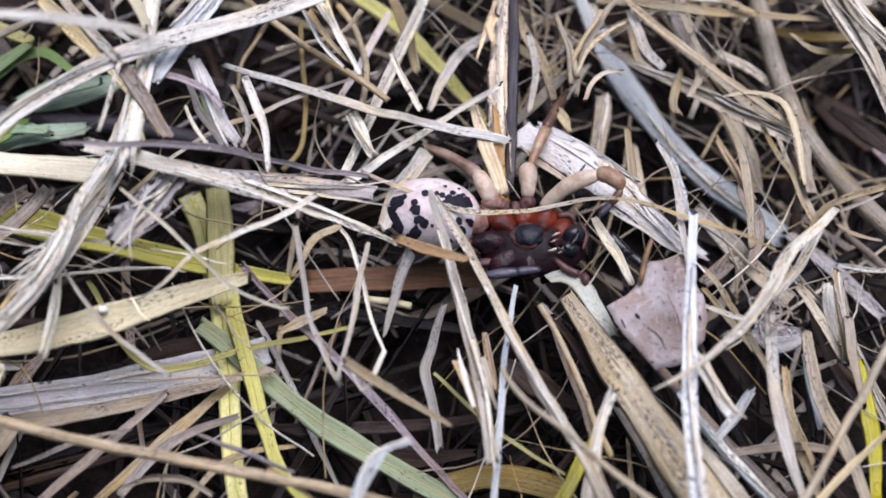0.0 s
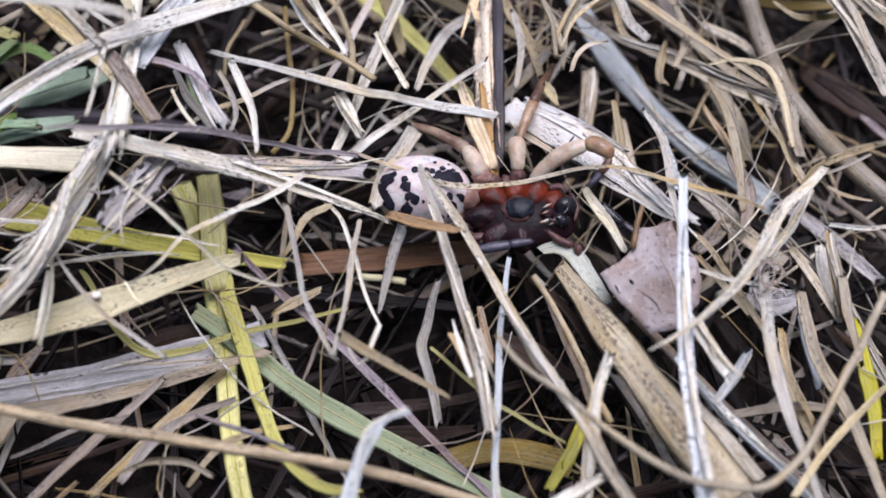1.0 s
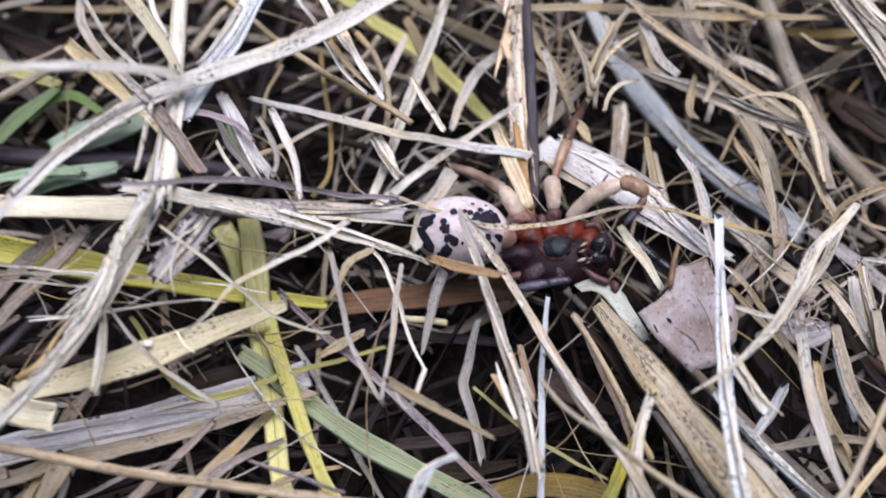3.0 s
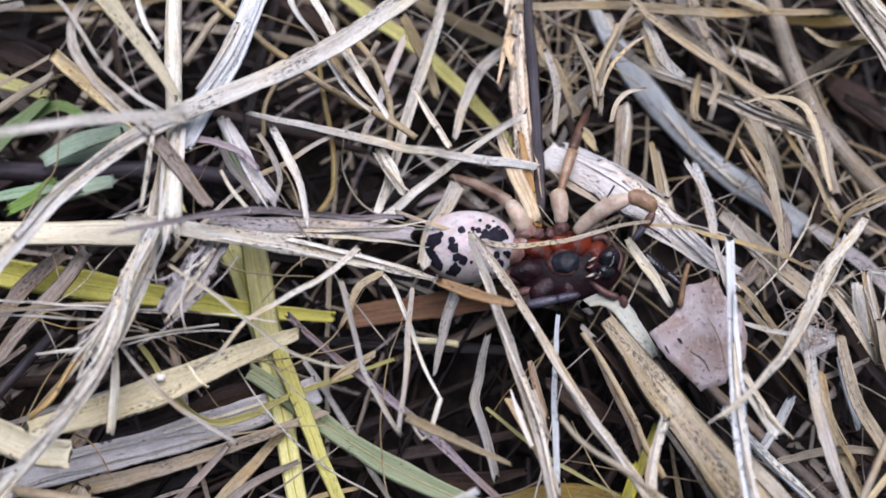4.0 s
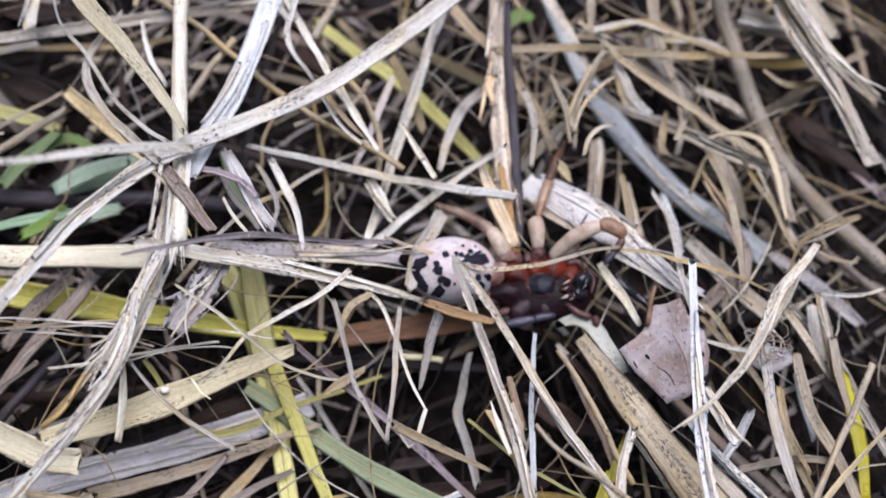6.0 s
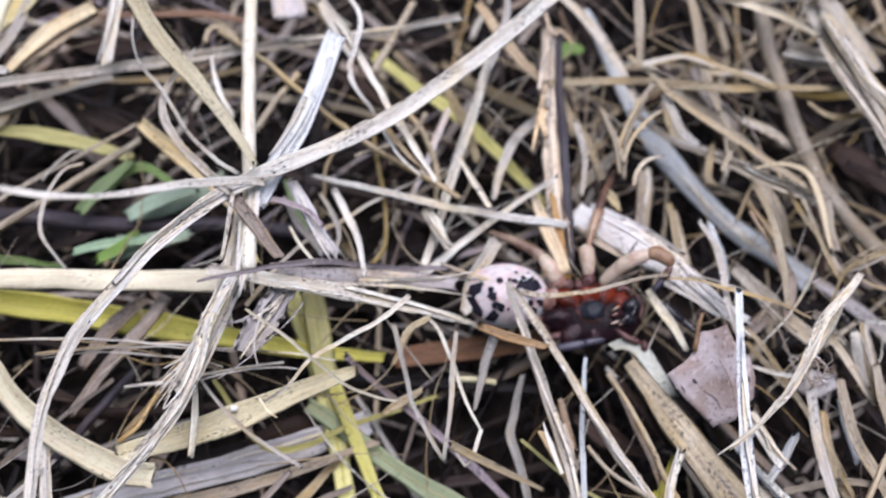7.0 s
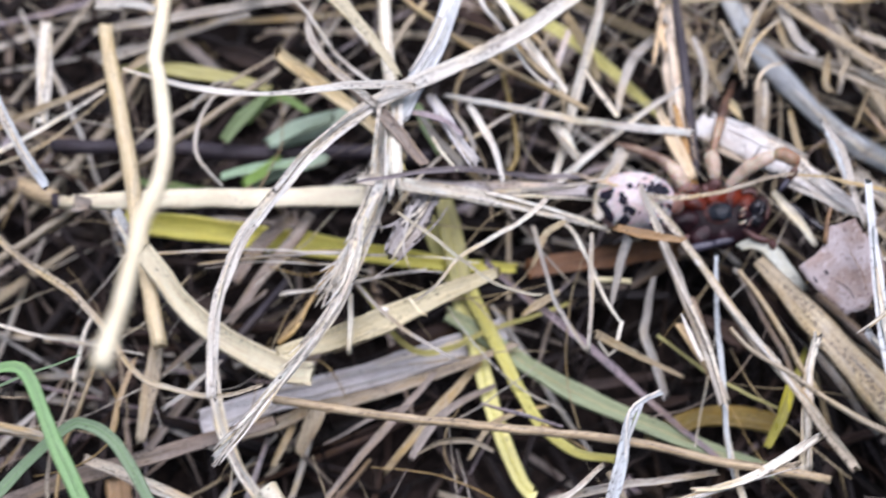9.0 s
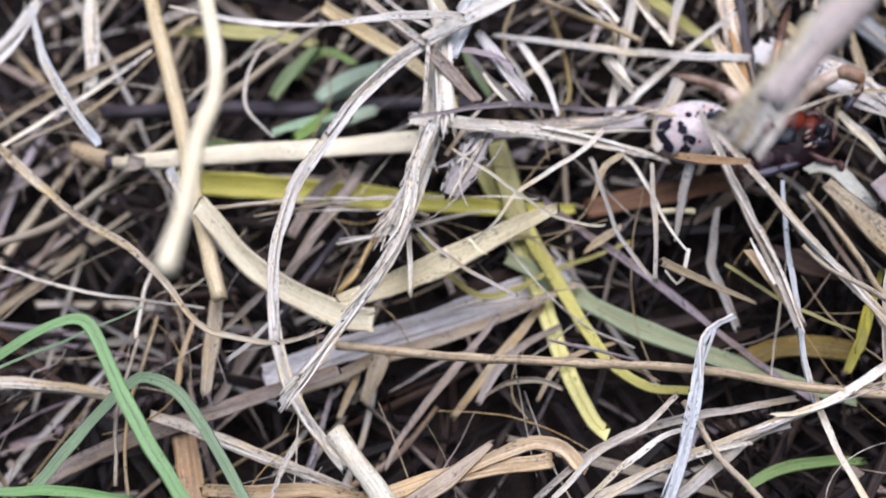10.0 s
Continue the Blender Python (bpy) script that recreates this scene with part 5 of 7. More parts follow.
blade("straw", "straw", "grey", 1.1, "flat", (0.6, 0.9), [(-25.7, 67.8, 0.8), (-24.2, 64.3, 1.4), (-22.2, 61.3, 1.9), (-20.2, 58.3, 2.5)])
blade("straw", "straw", "bone", 0.84, "flat", (0.6, 1), [(-0.9, 72.4, 2), (1.3, 67.9, 2), (3.1, 64.3, 2)])
blade("straw", "straw", "grey", 2.12, "flat", (1, 0.8), [(4, 61.1, -3), (2.6, 58.7, -3), (0.2, 55.5, -3), (-1.1, 50.8, -3)])
blade("straw", "straw", "tan", 0.93, "flat", (0.9, 0.5), [(-6.5, 49.4, 0), (-9.1, 47.9, 0), (-10.6, 45, 0), (-11.8, 42.8, 0)])
blade("straw", "straw", "bone", 1.72, "flat", (1, 0.5), [(-5.8, 66.5, -3), (-4.3, 63.3, -3), (-2.8, 60.1, -3)], fibres=3, spread=0.95)
blade("straw", "straw", "tan", 1.54, "flat", (0.75, 0.6), [(15.8, 86, -6), (17.6, 81.4, -6), (19.8, 76.9, -6), (21.1, 70.8, -6)])
blade("straw", "straw", "grey", 1.05, "flat", (0.75, 0.6), [(17.7, 80.1, -4), (18.6, 73.9, -4), (17.3, 67.8, -4)])
blade("straw", "straw", "tan", 1.21, "flat", (0.5, 0.8), [(38.5, 76, -5), (36.9, 70.7, -5), (37.5, 69, -5)])
blade("straw", "straw", "tan", 0.93, "flat", (0.75, 0.6), [(54, 81.3, -4), (57.6, 78.7, -4), (66.4, 79.5, -4)])
blade("straw", "straw", "greybrown", 1.9, "flat", (0.75, 0.6), [(45.4, 59.3, -7), (47, 53.7, -7), (45.7, 48.2, -7)])
blade("straw", "straw", "bone", 0.66, "flat", (0.6, 0.5), [(36, 39.9, 1), (39.9, 38.5, 1), (45.1, 37.2, 1)])
blade("straw", "straw", "white", 0.57, "flat", (0.8, 0.5), [(35.3, 32.1, 2), (36.6, 28.8, 2), (37.8, 25.6, 2)])
blade("straw", "straw", "dun", 1.17, "flat", (0.8, 0.8), [(39.5, 23.5, -3), (46.2, 24.3, -3), (51.4, 23.7, -3)])
blade("straw", "straw", "bluegrey", 1.31, "flat", (0.75, 0.6), [(42.3, 30.9, -3), (39.9, 27.5, -3), (36.9, 24.2, -3)], fibres=3, spread=0.72)
blade("straw", "straw", "tan", 1.45, "flat", (0.75, 0.6), [(49.1, 18.7, -4), (47.8, 23.8, -4), (47, 27.8, -4), (47.1, 33.9, -4)])
blade("straw", "straw", "bone", 0.67, "flat", (0.75, 0.6), [(52.5, 44.8, 2), (57.8, 44.2, 2), (61.4, 44.9, 2)])
blade("straw", "straw", "dun", 1.46, "flat", (0.75, 0.6), [(54.3, 39.5, -1), (54.1, 33.9, -1), (54.6, 28.5, -1)])
blade("straw", "straw", "bluegrey", 2.2, "flat", (0.7, 1), [(-71.5, 57.3, -1), (-69.5, 52.9, -1), (-66.7, 48, -1), (-63.1, 43.2, -1)], fibres=3, spread=1.21)
blade("straw", "straw", "violet", 1.78, "flat", (0.9, 0.5), [(-69.1, 53.7, 0), (-67.5, 51.7, 0), (-66.5, 49.6, 0)])
blade("straw", "straw", "greybrown", 0.26, "flat", (0.75, 0.6), [(42.2, 38.9, 4), (44, 39.8, 4), (45.3, 38.3, 4), (43.9, 36.4, 4), (42.5, 37, 4), (43.3, 38.8, 4), (45, 39, 4), (45.6, 37.3, 4)], "curled loose plant fibre tangle")
blade("straw", "straw", "greybrown", 0.32, "flat", (0.75, 0.6), [(42.6, 35.6, 4), (44.1, 37.6, 4), (44, 39.6, 4), (42.3, 38.4, 4), (43, 36, 4), (45, 36.3, 4)], "curled loose plant fibre tangle")
blade("straw", "straw", "tan", 0.53, "stem", (1, 1), [(-77.3, 10.4, 0), (-77.7, 16.5, 0), (-77.1, 22.5, 0), (-75.1, 28.5, 0), (-73.1, 34.6, 0)])
blade("straw", "straw", "tan", 0.53, "stem", (1, 1), [(-79, 12.2, 0), (-79, 19.7, 0), (-78.3, 24.2, 0), (-75.9, 31.8, 0)])
blade("straw", "straw", "bone", 0.71, "stem", (1, 1), [(-76.3, 31.8, 0), (-75, 38.2, 0), (-73.8, 41.4, 0)])
blade("straw", "straw", "amberstraw", 1.11, "flat", (0.75, 0.6), [(-72.2, 24.2, -4), (-70.9, 30.5, -4), (-69.2, 35.3, -4)])
blade("straw", "straw", "tan", 1.29, "flat", (0.75, 0.6), [(-50.9, 19.7, -11), (-49, 23.6, -11), (-47.1, 27.5, -11)])
blade("straw", "straw", "greybrown", 1.18, "flat", (0.75, 0.6), [(-26.8, 31, -9), (-34.2, 23.6, -9), (-41.3, 16.5, -9), (-44.9, 11.5, -9)])
blade("straw", "straw", "tan", 1.62, "flat", (0.75, 0.6), [(-20.1, 32.7, -12), (-27.7, 25.2, -12), (-35, 17.9, -12)])
blade("straw", "straw", "tan", 0.91, "flat", (0.4, 0.6), [(-29.7, 18.8, -4), (-26.5, 20.1, -4), (-22.6, 20, -4), (-19.1, 18.2, -4)])
blade("straw", "straw", "grey", 0.69, "flat", (0.75, 0.6), [(-63.8, 27, 0), (-59.8, 29.6, 0), (-55.7, 33.1, 0)])
blade("straw", "straw", "bonegrey", 2.14, "flat", (0.75, 0.6), [(40.7, 97.5, 1), (48.7, 96.8, 1), (57, 97.4, 1)], fibres=3, spread=1.18)
blade("straw", "straw", "dun", 3.49, "flat", (1, 1), [(52.8, 91.9, -6), (58.9, 89.7, -6), (65.5, 90.1, -6)], fibres=3, spread=1.92)
blade("straw", "straw", "grey", 2.54, "flat", (0.75, 0.6), [(60.5, 98.6, -3), (62.9, 92.1, -3), (65.6, 85.7, -3)])
blade("straw", "straw", "bone", 1.37, "flat", (1, 0.8), [(-75, 91.1, 2), (-69.9, 90.8, 2), (-65.4, 89.4, 2)])
blade("straw", "straw", "lemon", 1.64, "flat", (0.75, 0.6), [(-77.5, 100.9, -4), (-74.1, 102.8, -4), (-71.5, 104.8, -4)])
blade("decayed_leaf", "leaf", "brown", 3.66, "flat", (0.3, 0.3), [(-58.8, 88.6, -10), (-53.2, 86.3, -10), (-48.6, 83.9, -10)], "violet-brown rotting leaf scrap deep in litter")
blade("decayed_leaf", "leaf", "brown", 3.74, "flat", (0.3, 0.3), [(-61, 100.9, -9), (-53.5, 99.4, -9), (-47, 99.5, -9)])
blade("straw", "straw", "grey", 1.64, "flat", (0.75, 0.6), [(-69.9, 95.2, -4), (-66.7, 101.3, -4), (-65.3, 106.6, -4)])
blade("straw", "straw", "tan", 0.89, "flat", (0.7, 0.7), [(-37.5, 94.6, -1), (-36.7, 97.1, -1), (-34.4, 97, -1), (-32.2, 94.8, -1)])
blade("straw", "straw", "bone", 0.78, "flat", (0.7, 0.7), [(-36.6, 92.5, -1), (-35.3, 86.4, -1), (-33.1, 81.8, -1)])
blade("straw", "straw", "tan", 1.05, "stem", (1, 1), [(-30.2, 79.8, -2), (-26.7, 85.4, -2), (-23.6, 89.3, -2)])
blade("straw", "straw", "bone", 1.25, "flat", (0.75, 0.6), [(-20.1, 100.9, -1), (-17.6, 95, -1), (-15.5, 91.2, -1)])
blade("straw", "straw", "tan", 1.27, "stem", (1, 1), [(-12.5, 89.2, -3), (-8.6, 96.2, -3), (-5.6, 101.4, -3)])
blade("straw", "straw", "gold", 1.81, "flat", (0.75, 0.6), [(-0.9, 88.3, -8), (1.4, 82, -8), (2.7, 75.9, -8)])
blade("straw", "straw", "grey", 1.45, "flat", (0.75, 0.6), [(5.2, 88.6, -2), (8.7, 97.7, -2), (9.1, 102, -2)])
blade("straw", "straw", "bonegrey", 1.22, "flat", (0.8, 0.6), [(28, 86.5, 1), (33.8, 87.4, 1), (38.8, 85.4, 1)])
blade("straw", "straw", "grey", 1.39, "flat", (0.8, 0.8), [(31.2, 83, -2), (33, 77, -2), (35.1, 74, -2)])
blade("straw", "straw", "tan", 1.04, "flat", (0.75, 0.6), [(38.7, 70.4, -3), (40.8, 75.1, -3), (39.9, 80.1, -3)])
blade("grass_sprig", "sprig", "green", 2.52, "flat", (0.75, 0.6), [(18.3, 97.2, -14), (20.4, 98.7, -14), (22.3, 98, -14)], "bright green bud deep between straws")
blade("straw", "straw", "tan", 0.77, "stem", (1, 1), [(20.7, 79.6, 0), (22.4, 75.6, 0), (23.1, 70.9, 0)])
blade("straw", "straw", "tan", 0.77, "stem", (1, 1), [(27, 81.2, 0), (24.2, 76.5, 0), (21.8, 71, 0)])
blade("straw", "straw", "dun", 1.88, "flat", (1, 0.6), [(-58.3, 23.9, -10), (-53.3, 24.9, -10), (-48.3, 26.1, -10), (-45.9, 27, -10), (-35, 29, -10), (-27.8, 30.7, -10), (-21.2, 32.5, -10), (-14.6, 34.6, -10)], "brown weathered strip beside the wide grey stalk")
blade("straw", "straw", "greybrown", 0.65, "flat", (0.5, 0.5), [(-43.1, 21.7, -8), (-38.9, 23.7, -8), (-34, 25.7, -8), (-30.2, 26.4, -8)])
blade("straw", "straw", "greybrown", 1.47, "flat", (0.7, 0.5), [(-31.1, 19, -10), (-28.3, 22.9, -10), (-24, 26.3, -10), (-18.2, 28.7, -10)])
blade("straw", "straw", "tan", 0.92, "flat", (0.6, 0.5), [(-22.9, 18.1, -8), (-20.1, 21.9, -8), (-16.3, 23.9, -8), (-11.1, 24.7, -8)])
blade("straw", "straw", "tan", 1.49, "flat", (0.3, 0.5), [(-13.6, 37.4, -5), (-11, 38.8, -5), (-7.8, 40.6, -5)], "torn papery tan leaf scrap")
blade("straw", "straw", "cream", 0.32, "flat", (0.9, 0.5), [(-29.3, 39.3, 2), (-28.7, 38.5, 2), (-28.1, 37.4, 2), (-27, 36.5, 2)], "short forked straw thread")
blade("decayed_leaf", "leaf", "brown", 3.31, "flat", (0.5, 0.5), [(-33.6, 36, -15), (-27.5, 38, -15), (-21.1, 39.3, -15)], "purple-brown decayed leaf in the shade")
blade("straw", "straw", "greybrown", 2.15, "flat", (0.4, 0.4), [(-48.9, 31.1, -17), (-46.7, 34.8, -17), (-44.3, 38.2, -17)])

# ---- more stems woven through the litter ----
blade("straw", "straw", "bonegrey", 1.1, "flat", (0.8, 0.7), [(33.0, 85.4, -9.0), (33.7, 79.8, -8.6), (36.0, 76.8, -8.2), (41.7, 73.2, -7.8), (45.9, 70.2, -7.4), (53.4, 66.0, -7.0)])
blade("straw", "straw", "tan", 1.4, "flat", (0.8, 0.7), [(36.1, 88.5, -12.0), (40.5, 84.1, -11.6), (44.7, 79.5, -11.2), (48.0, 75.5, -10.8), (52.1, 71.6, -10.4), (55.6, 68.4, -10.0)])
blade("straw", "straw", "bonegrey", 1.6, "flat", (0.8, 0.7), [(45.6, 82.0, -10.0), (49.8, 79.0, -9.5), (53.3, 75.4, -9.0)])
blade("straw", "straw", "dun", 2.0, "flat", (0.8, 0.7), [(52.9, 69.0, -5.0), (53.5, 64.4, -4.7), (53.3, 60.6, -4.3), (53.6, 57.1, -4.0)])
blade("straw", "straw", "tan", 0.9, "flat", (0.8, 0.7), [(50.9, 66.5, -6.0), (52.4, 59.9, -5.5), (53.9, 54.1, -5.0)])
blade("straw", "straw", "amberstraw", 0.6, "stem", (0.8, 0.7), [(43.5, 68.3, -9.0), (45.8, 62.9, -8.5), (47.7, 58.0, -8.0)])
blade("straw", "straw", "tan", 2.3, "flat", (0.7, 0.8), [(46.7, 75.5, -13.0), (48.7, 69.4, -12.7), (49.6, 65.1, -12.3), (49.5, 60.9, -12.0)])
blade("straw", "straw", "gold", 1.8, "flat", (0.8, 0.7), [(54.8, 87.4, -12.0), (60.7, 86.5, -12.0), (70.1, 86.9, -12.0)])
blade("straw", "straw", "grey", 0.9, "flat", (0.8, 0.7), [(38.8, 90.6, -6.0), (40.9, 88.5, -6.0), (46.3, 87.9, -6.0), (50.0, 85.7, -6.0)])
blade("straw", "straw", "greybrown", 1.9, "flat", (0.8, 0.7), [(40.5, 93.4, -14.0), (42.4, 87.3, -13.5), (45.8, 81.7, -13.0)])
blade("straw", "straw", "grey", 1.0, "flat", (0.8, 0.7), [(42.8, 79.5, -11.0), (42.6, 75.6, -10.5), (40.7, 71.3, -10.0)])
blade("straw", "straw", "tan", 1.2, "flat", (0.8, 0.7), [(33.4, 68.5, -13.0), (33.6, 62.1, -12.5), (34.2, 58.6, -12.0)])
blade("straw", "straw", "bluegrey", 1.3, "flat", (0.8, 0.7), [(37.6, 64.7, -10.0), (38.2, 58.3, -9.0), (38.1, 54.8, -8.0)])
blade("straw", "straw", "tan", 0.6, "stem", (0.8, 0.7), [(40.9, 63.9, -8.0), (44.1, 69.0, -8.0), (46.0, 71.4, -8.0)])
blade("straw", "straw", "tan", 0.9, "flat", (0.8, 0.7), [(39.3, 45.2, -8.0), (42.4, 40.5, -7.0), (44.3, 36.4, -6.0)])
blade("straw", "straw", "bonegrey", 1.2, "flat", (0.8, 0.7), [(50.0, 44.5, -4.0), (52.1, 39.6, -3.5), (53.9, 34.5, -3.0)])
blade("straw", "straw", "bluegrey", 1.8, "flat", (0.8, 0.7), [(49.9, 35.8, -4.0), (50.2, 31.7, -4.0), (50.6, 27.0, -4.0)])
blade("straw", "straw", "grey", 0.45, "stem", (0.8, 0.7), [(30.5, 53.7, -1.0), (34.7, 52.3, -0.7), (39.0, 49.6, -0.3), (43.8, 44.3, 0.0)])
blade("straw", "straw", "bonegrey", 2.8, "flat", (0.7, 0.9), [(40.2, 57.3, -10.0), (43.4, 52.8, -9.3), (46.5, 48.3, -8.7), (50.6, 43.6, -8.0)], "broad beige stalk split along a dark line")
blade("straw", "straw", "amberstraw", 1.6, "flat", (0.8, 0.7), [(-68.3, 94.0, -6.0), (-62.7, 98.1, -6.0), (-57.0, 102.6, -6.0), (-53.8, 104.5, -6.0)])
blade("straw", "straw", "grey", 0.5, "stem", (0.8, 0.7), [(-61.0, 74.0, -3.0), (-59.5, 76.2, -3.0), (-56.9, 78.6, -3.0), (-55.3, 78.1, -3.0)])
blade("straw", "straw", "tan", 0.5, "stem", (0.8, 0.7), [(-58.8, 47.1, 1.0), (-51.2, 47.5, 0.7), (-42.6, 47.7, 0.3), (-36.4, 47.6, 0.0)])
blade("straw", "straw", "bone", 0.45, "stem", (0.8, 0.7), [(-48.0, 42.9, -3.0), (-40.2, 43.5, -3.3), (-34.7, 44.5, -3.7), (-26.7, 45.3, -4.0)])
blade("straw", "straw", "tanstem", 0.8, "flat", (0.8, 0.7), [(-49.7, 37.3, -9.0), (-45.2, 42.0, -8.0), (-40.6, 47.0, -7.0)])
blade("straw", "straw", "greybrown", 2.2, "flat", (0.8, 0.7), [(-56.2, 47.8, -10.0), (-51.7, 53.6, -9.5), (-46.7, 57.6, -9.0)])
blade("straw", "straw", "cream", 0.6, "stem", (0.8, 0.7), [(-37.8, 32.0, 2.0), (-37.3, 37.3, 2.0), (-37.6, 42.8, 2.0)])
blade("straw", "straw", "greybrown", 0.8, "flat", (0.8, 0.7), [(-67.8, 30.8, -5.0), (-61.7, 36.3, -5.3), (-56.6, 40.1, -5.7), (-50.5, 44.8, -6.0)])
blade("straw", "straw", "tan", 0.8, "flat", (0.8, 0.7), [(-71.1, 68.5, -4.0), (-65.7, 73.0, -4.3), (-57.5, 77.9, -4.7), (-47.8, 83.8, -5.0)])
blade("straw", "straw", "tan", 1.1, "flat", (0.8, 0.7), [(-74.8, 82.0, -6.0), (-66.8, 88.5, -7.0), (-58.4, 92.9, -8.0)])
blade("straw", "straw", "lilacpale", 1.2, "flat", (0.8, 0.7), [(-1.2, 84.1, -6.0), (-5.4, 74.5, -6.0), (-7.4, 70.3, -6.0)])
blade("straw", "straw", "white", 1.9, "flat", (0.7, 0.4), [(-28.9, 66.8, 9.0), (-29.4, 62.4, 8.7), (-30.0, 57.3, 8.3), (-30.5, 52.3, 8.0)], "frayed white sheath of a dry grass stalk", fibres=9, spread=1.9)
blade("straw", "straw", "greybrown", 1.9, "flat", (0.7, 0.7), [(-36.7, 69.9, 11.0), (-34.0, 67.0, 10.5), (-30.7, 63.4, 10.0), (-28.0, 59.6, 9.5), (-25.5, 55.9, 9.0)])
blade("straw", "straw", "lilac", 1.8, "flat", (0.8, 0.7), [(-24.0, 67.5, 7.0), (-22.5, 64.4, 6.7), (-20.5, 60.2, 6.3), (-18.1, 56.9, 6.0)], fibres=3, spread=1.1)
blade("straw", "straw", "violet", 0.9, "flat", (0.8, 0.7), [(-27.3, 64.7, 8.0), (-24.8, 64.2, 8.0), (-21.8, 62.6, 8.0), (-19.9, 60.4, 8.0)])
blade("straw", "straw", "lemon", 1.6, "flat", (0.8, 0.7), [(-29.4, 61.4, 9.0), (-30.0, 58.7, 8.5), (-28.7, 55.5, 8.0)])
blade("straw", "straw", "bone", 0.6, "flat", (0.8, 0.7), [(-31.0, 64.0, 12.0), (-31.8, 59.8, 11.5), (-32.8, 55.4, 11.0)])
blade("straw", "straw", "cream", 0.5, "flat", (0.8, 0.7), [(-24.2, 60.5, 8.0), (-22.8, 57.8, 7.5), (-21.1, 55.6, 7.0)])
blade("straw", "straw", "greybrown", 2.4, "flat", (0.7, 0.6), [(40.1, 46.8, -10.0), (42.4, 48.6, -9.5), (45.0, 50.6, -9.0)], "short dark stalk stub in a gap")
blade("leaf_scrap", "leaf scrap", "sheath", 4.2, "flat", (0.5, 0.5), [(44.3, 39.2, -6.0), (47.4, 38.1, -6.0), (50.8, 38.6, -6.0)], "mottled violet-grey leaf scrap behind the fibre knot")
blade("decayed_leaf", "leaf", "brown", 6.0, "flat", (0.5, 0.5), [(64.4, 81.1, -21.0), (67.9, 77.5, -20.5), (71.0, 73.1, -20.0)], "large dark brown decayed leaf in a gap")
blade("grass_sprig", "sprig", "green", 1.9, "flat", (0.7, 0.6), [(-53.9, 74.9, -10.0), (-51.2, 77.9, -10.0), (-48.1, 78.7, -10.0), (-43.8, 75.7, -10.0)])
blade("grass_sprig", "sprig", "mint", 3.6, "flat", (0.7, 0.6), [(-50.8, 72.0, -13.0), (-45.3, 73.6, -12.7), (-39.3, 75.7, -12.3), (-36.1, 77.6, -12.0)])
blade("grass_sprig", "sprig", "mint", 3.0, "flat", (0.7, 0.6), [(-53.1, 65.1, -12.0), (-48.1, 66.8, -11.5), (-41.3, 67.7, -11.0)])
blade("straw", "straw", "bone", 2.3, "flat", (0.7, 0.6), [(54.3, 45.0, -5.0), (54.3, 41.2, -5.0), (54.4, 37.5, -5.0)])
blade("straw", "straw", "dun", 0.5, "flat", (0.7, 0.6), [(53.1, 53.1, -2.0), (57.4, 54.4, -2.0), (62.0, 56.4, -2.0)])
blade("straw", "straw", "dun", 0.5, "flat", (0.7, 0.6), [(55.6, 52.4, -3.0), (57.8, 51.0, -3.0), (61.1, 50.3, -3.0)])
blade("straw", "straw", "dun", 0.9, "flat", (0.7, 0.6), [(46.1, 33.1, -6.0), (50.5, 34.0, -6.0), (54.2, 35.3, -6.0)])
blade("straw", "straw", "sheath", 2.3, "flat", (0.7, 0.6), [(54.6, 56.8, -16), (59.5, 51.8, -15.5), (66, 44, -15)])
blade("straw", "straw", "white", 1.3, "flat", (0.5, 0.8), [(51.5, 50.1, 1.0), (50.0, 47.7, 1.5), (47.7, 44.4, 2.0), (44.4, 40.9, 2.0)], "shaggy white shredded blade", fibres=3, spread=1.0)
blade("straw", "straw", "tan", 2.6, "flat", (0.9, 0.6), [(-43.4, 27.4, -7.0), (-44.4, 24.9, -7.0), (-46.6, 20.6, -7.0)])


def build_fibre_knot():
    """Curled plant fibres tangled at the head of the frayed grey stem."""
    rnd = random.Random(77)
    knot = blade("fibre_knot", "plant fibre", "lilac", 0.35, "stem", (0.8, 0.6), [(42.5, 37.7, 1.0), (44.5, 40.7, 2.0), (46.5, 38.7, 1.5)], "curled tangle of pale plant fibres", group="")
    for k in range(20):
        at, turn, size = Vector((44.5, 39.7, 1.5)) + Vector((rnd.gauss(0, 1.4), rnd.gauss(0, 1.9), rnd.gauss(0, 0.9))), rnd.uniform(0, 6.28), rnd.uniform(0.7, 2.2)
        way = [tuple(at + Vector((math.cos(turn + a) * size, math.sin(turn + a) * size * 0.7, 0.3 * math.sin(2 * a + k)))) for a in (0, 0.9, 1.8, 2.7, 3.6)[:rnd.randint(3, 5)]]
        blade("curl", "plant fibre", rnd.choice(("lilac", "dun", "greybrown", "greybrown")), rnd.uniform(0.1, 0.24), "stem", (0.8, 0.5), way, under=knot, cover_below=False)


build_fibre_knot()


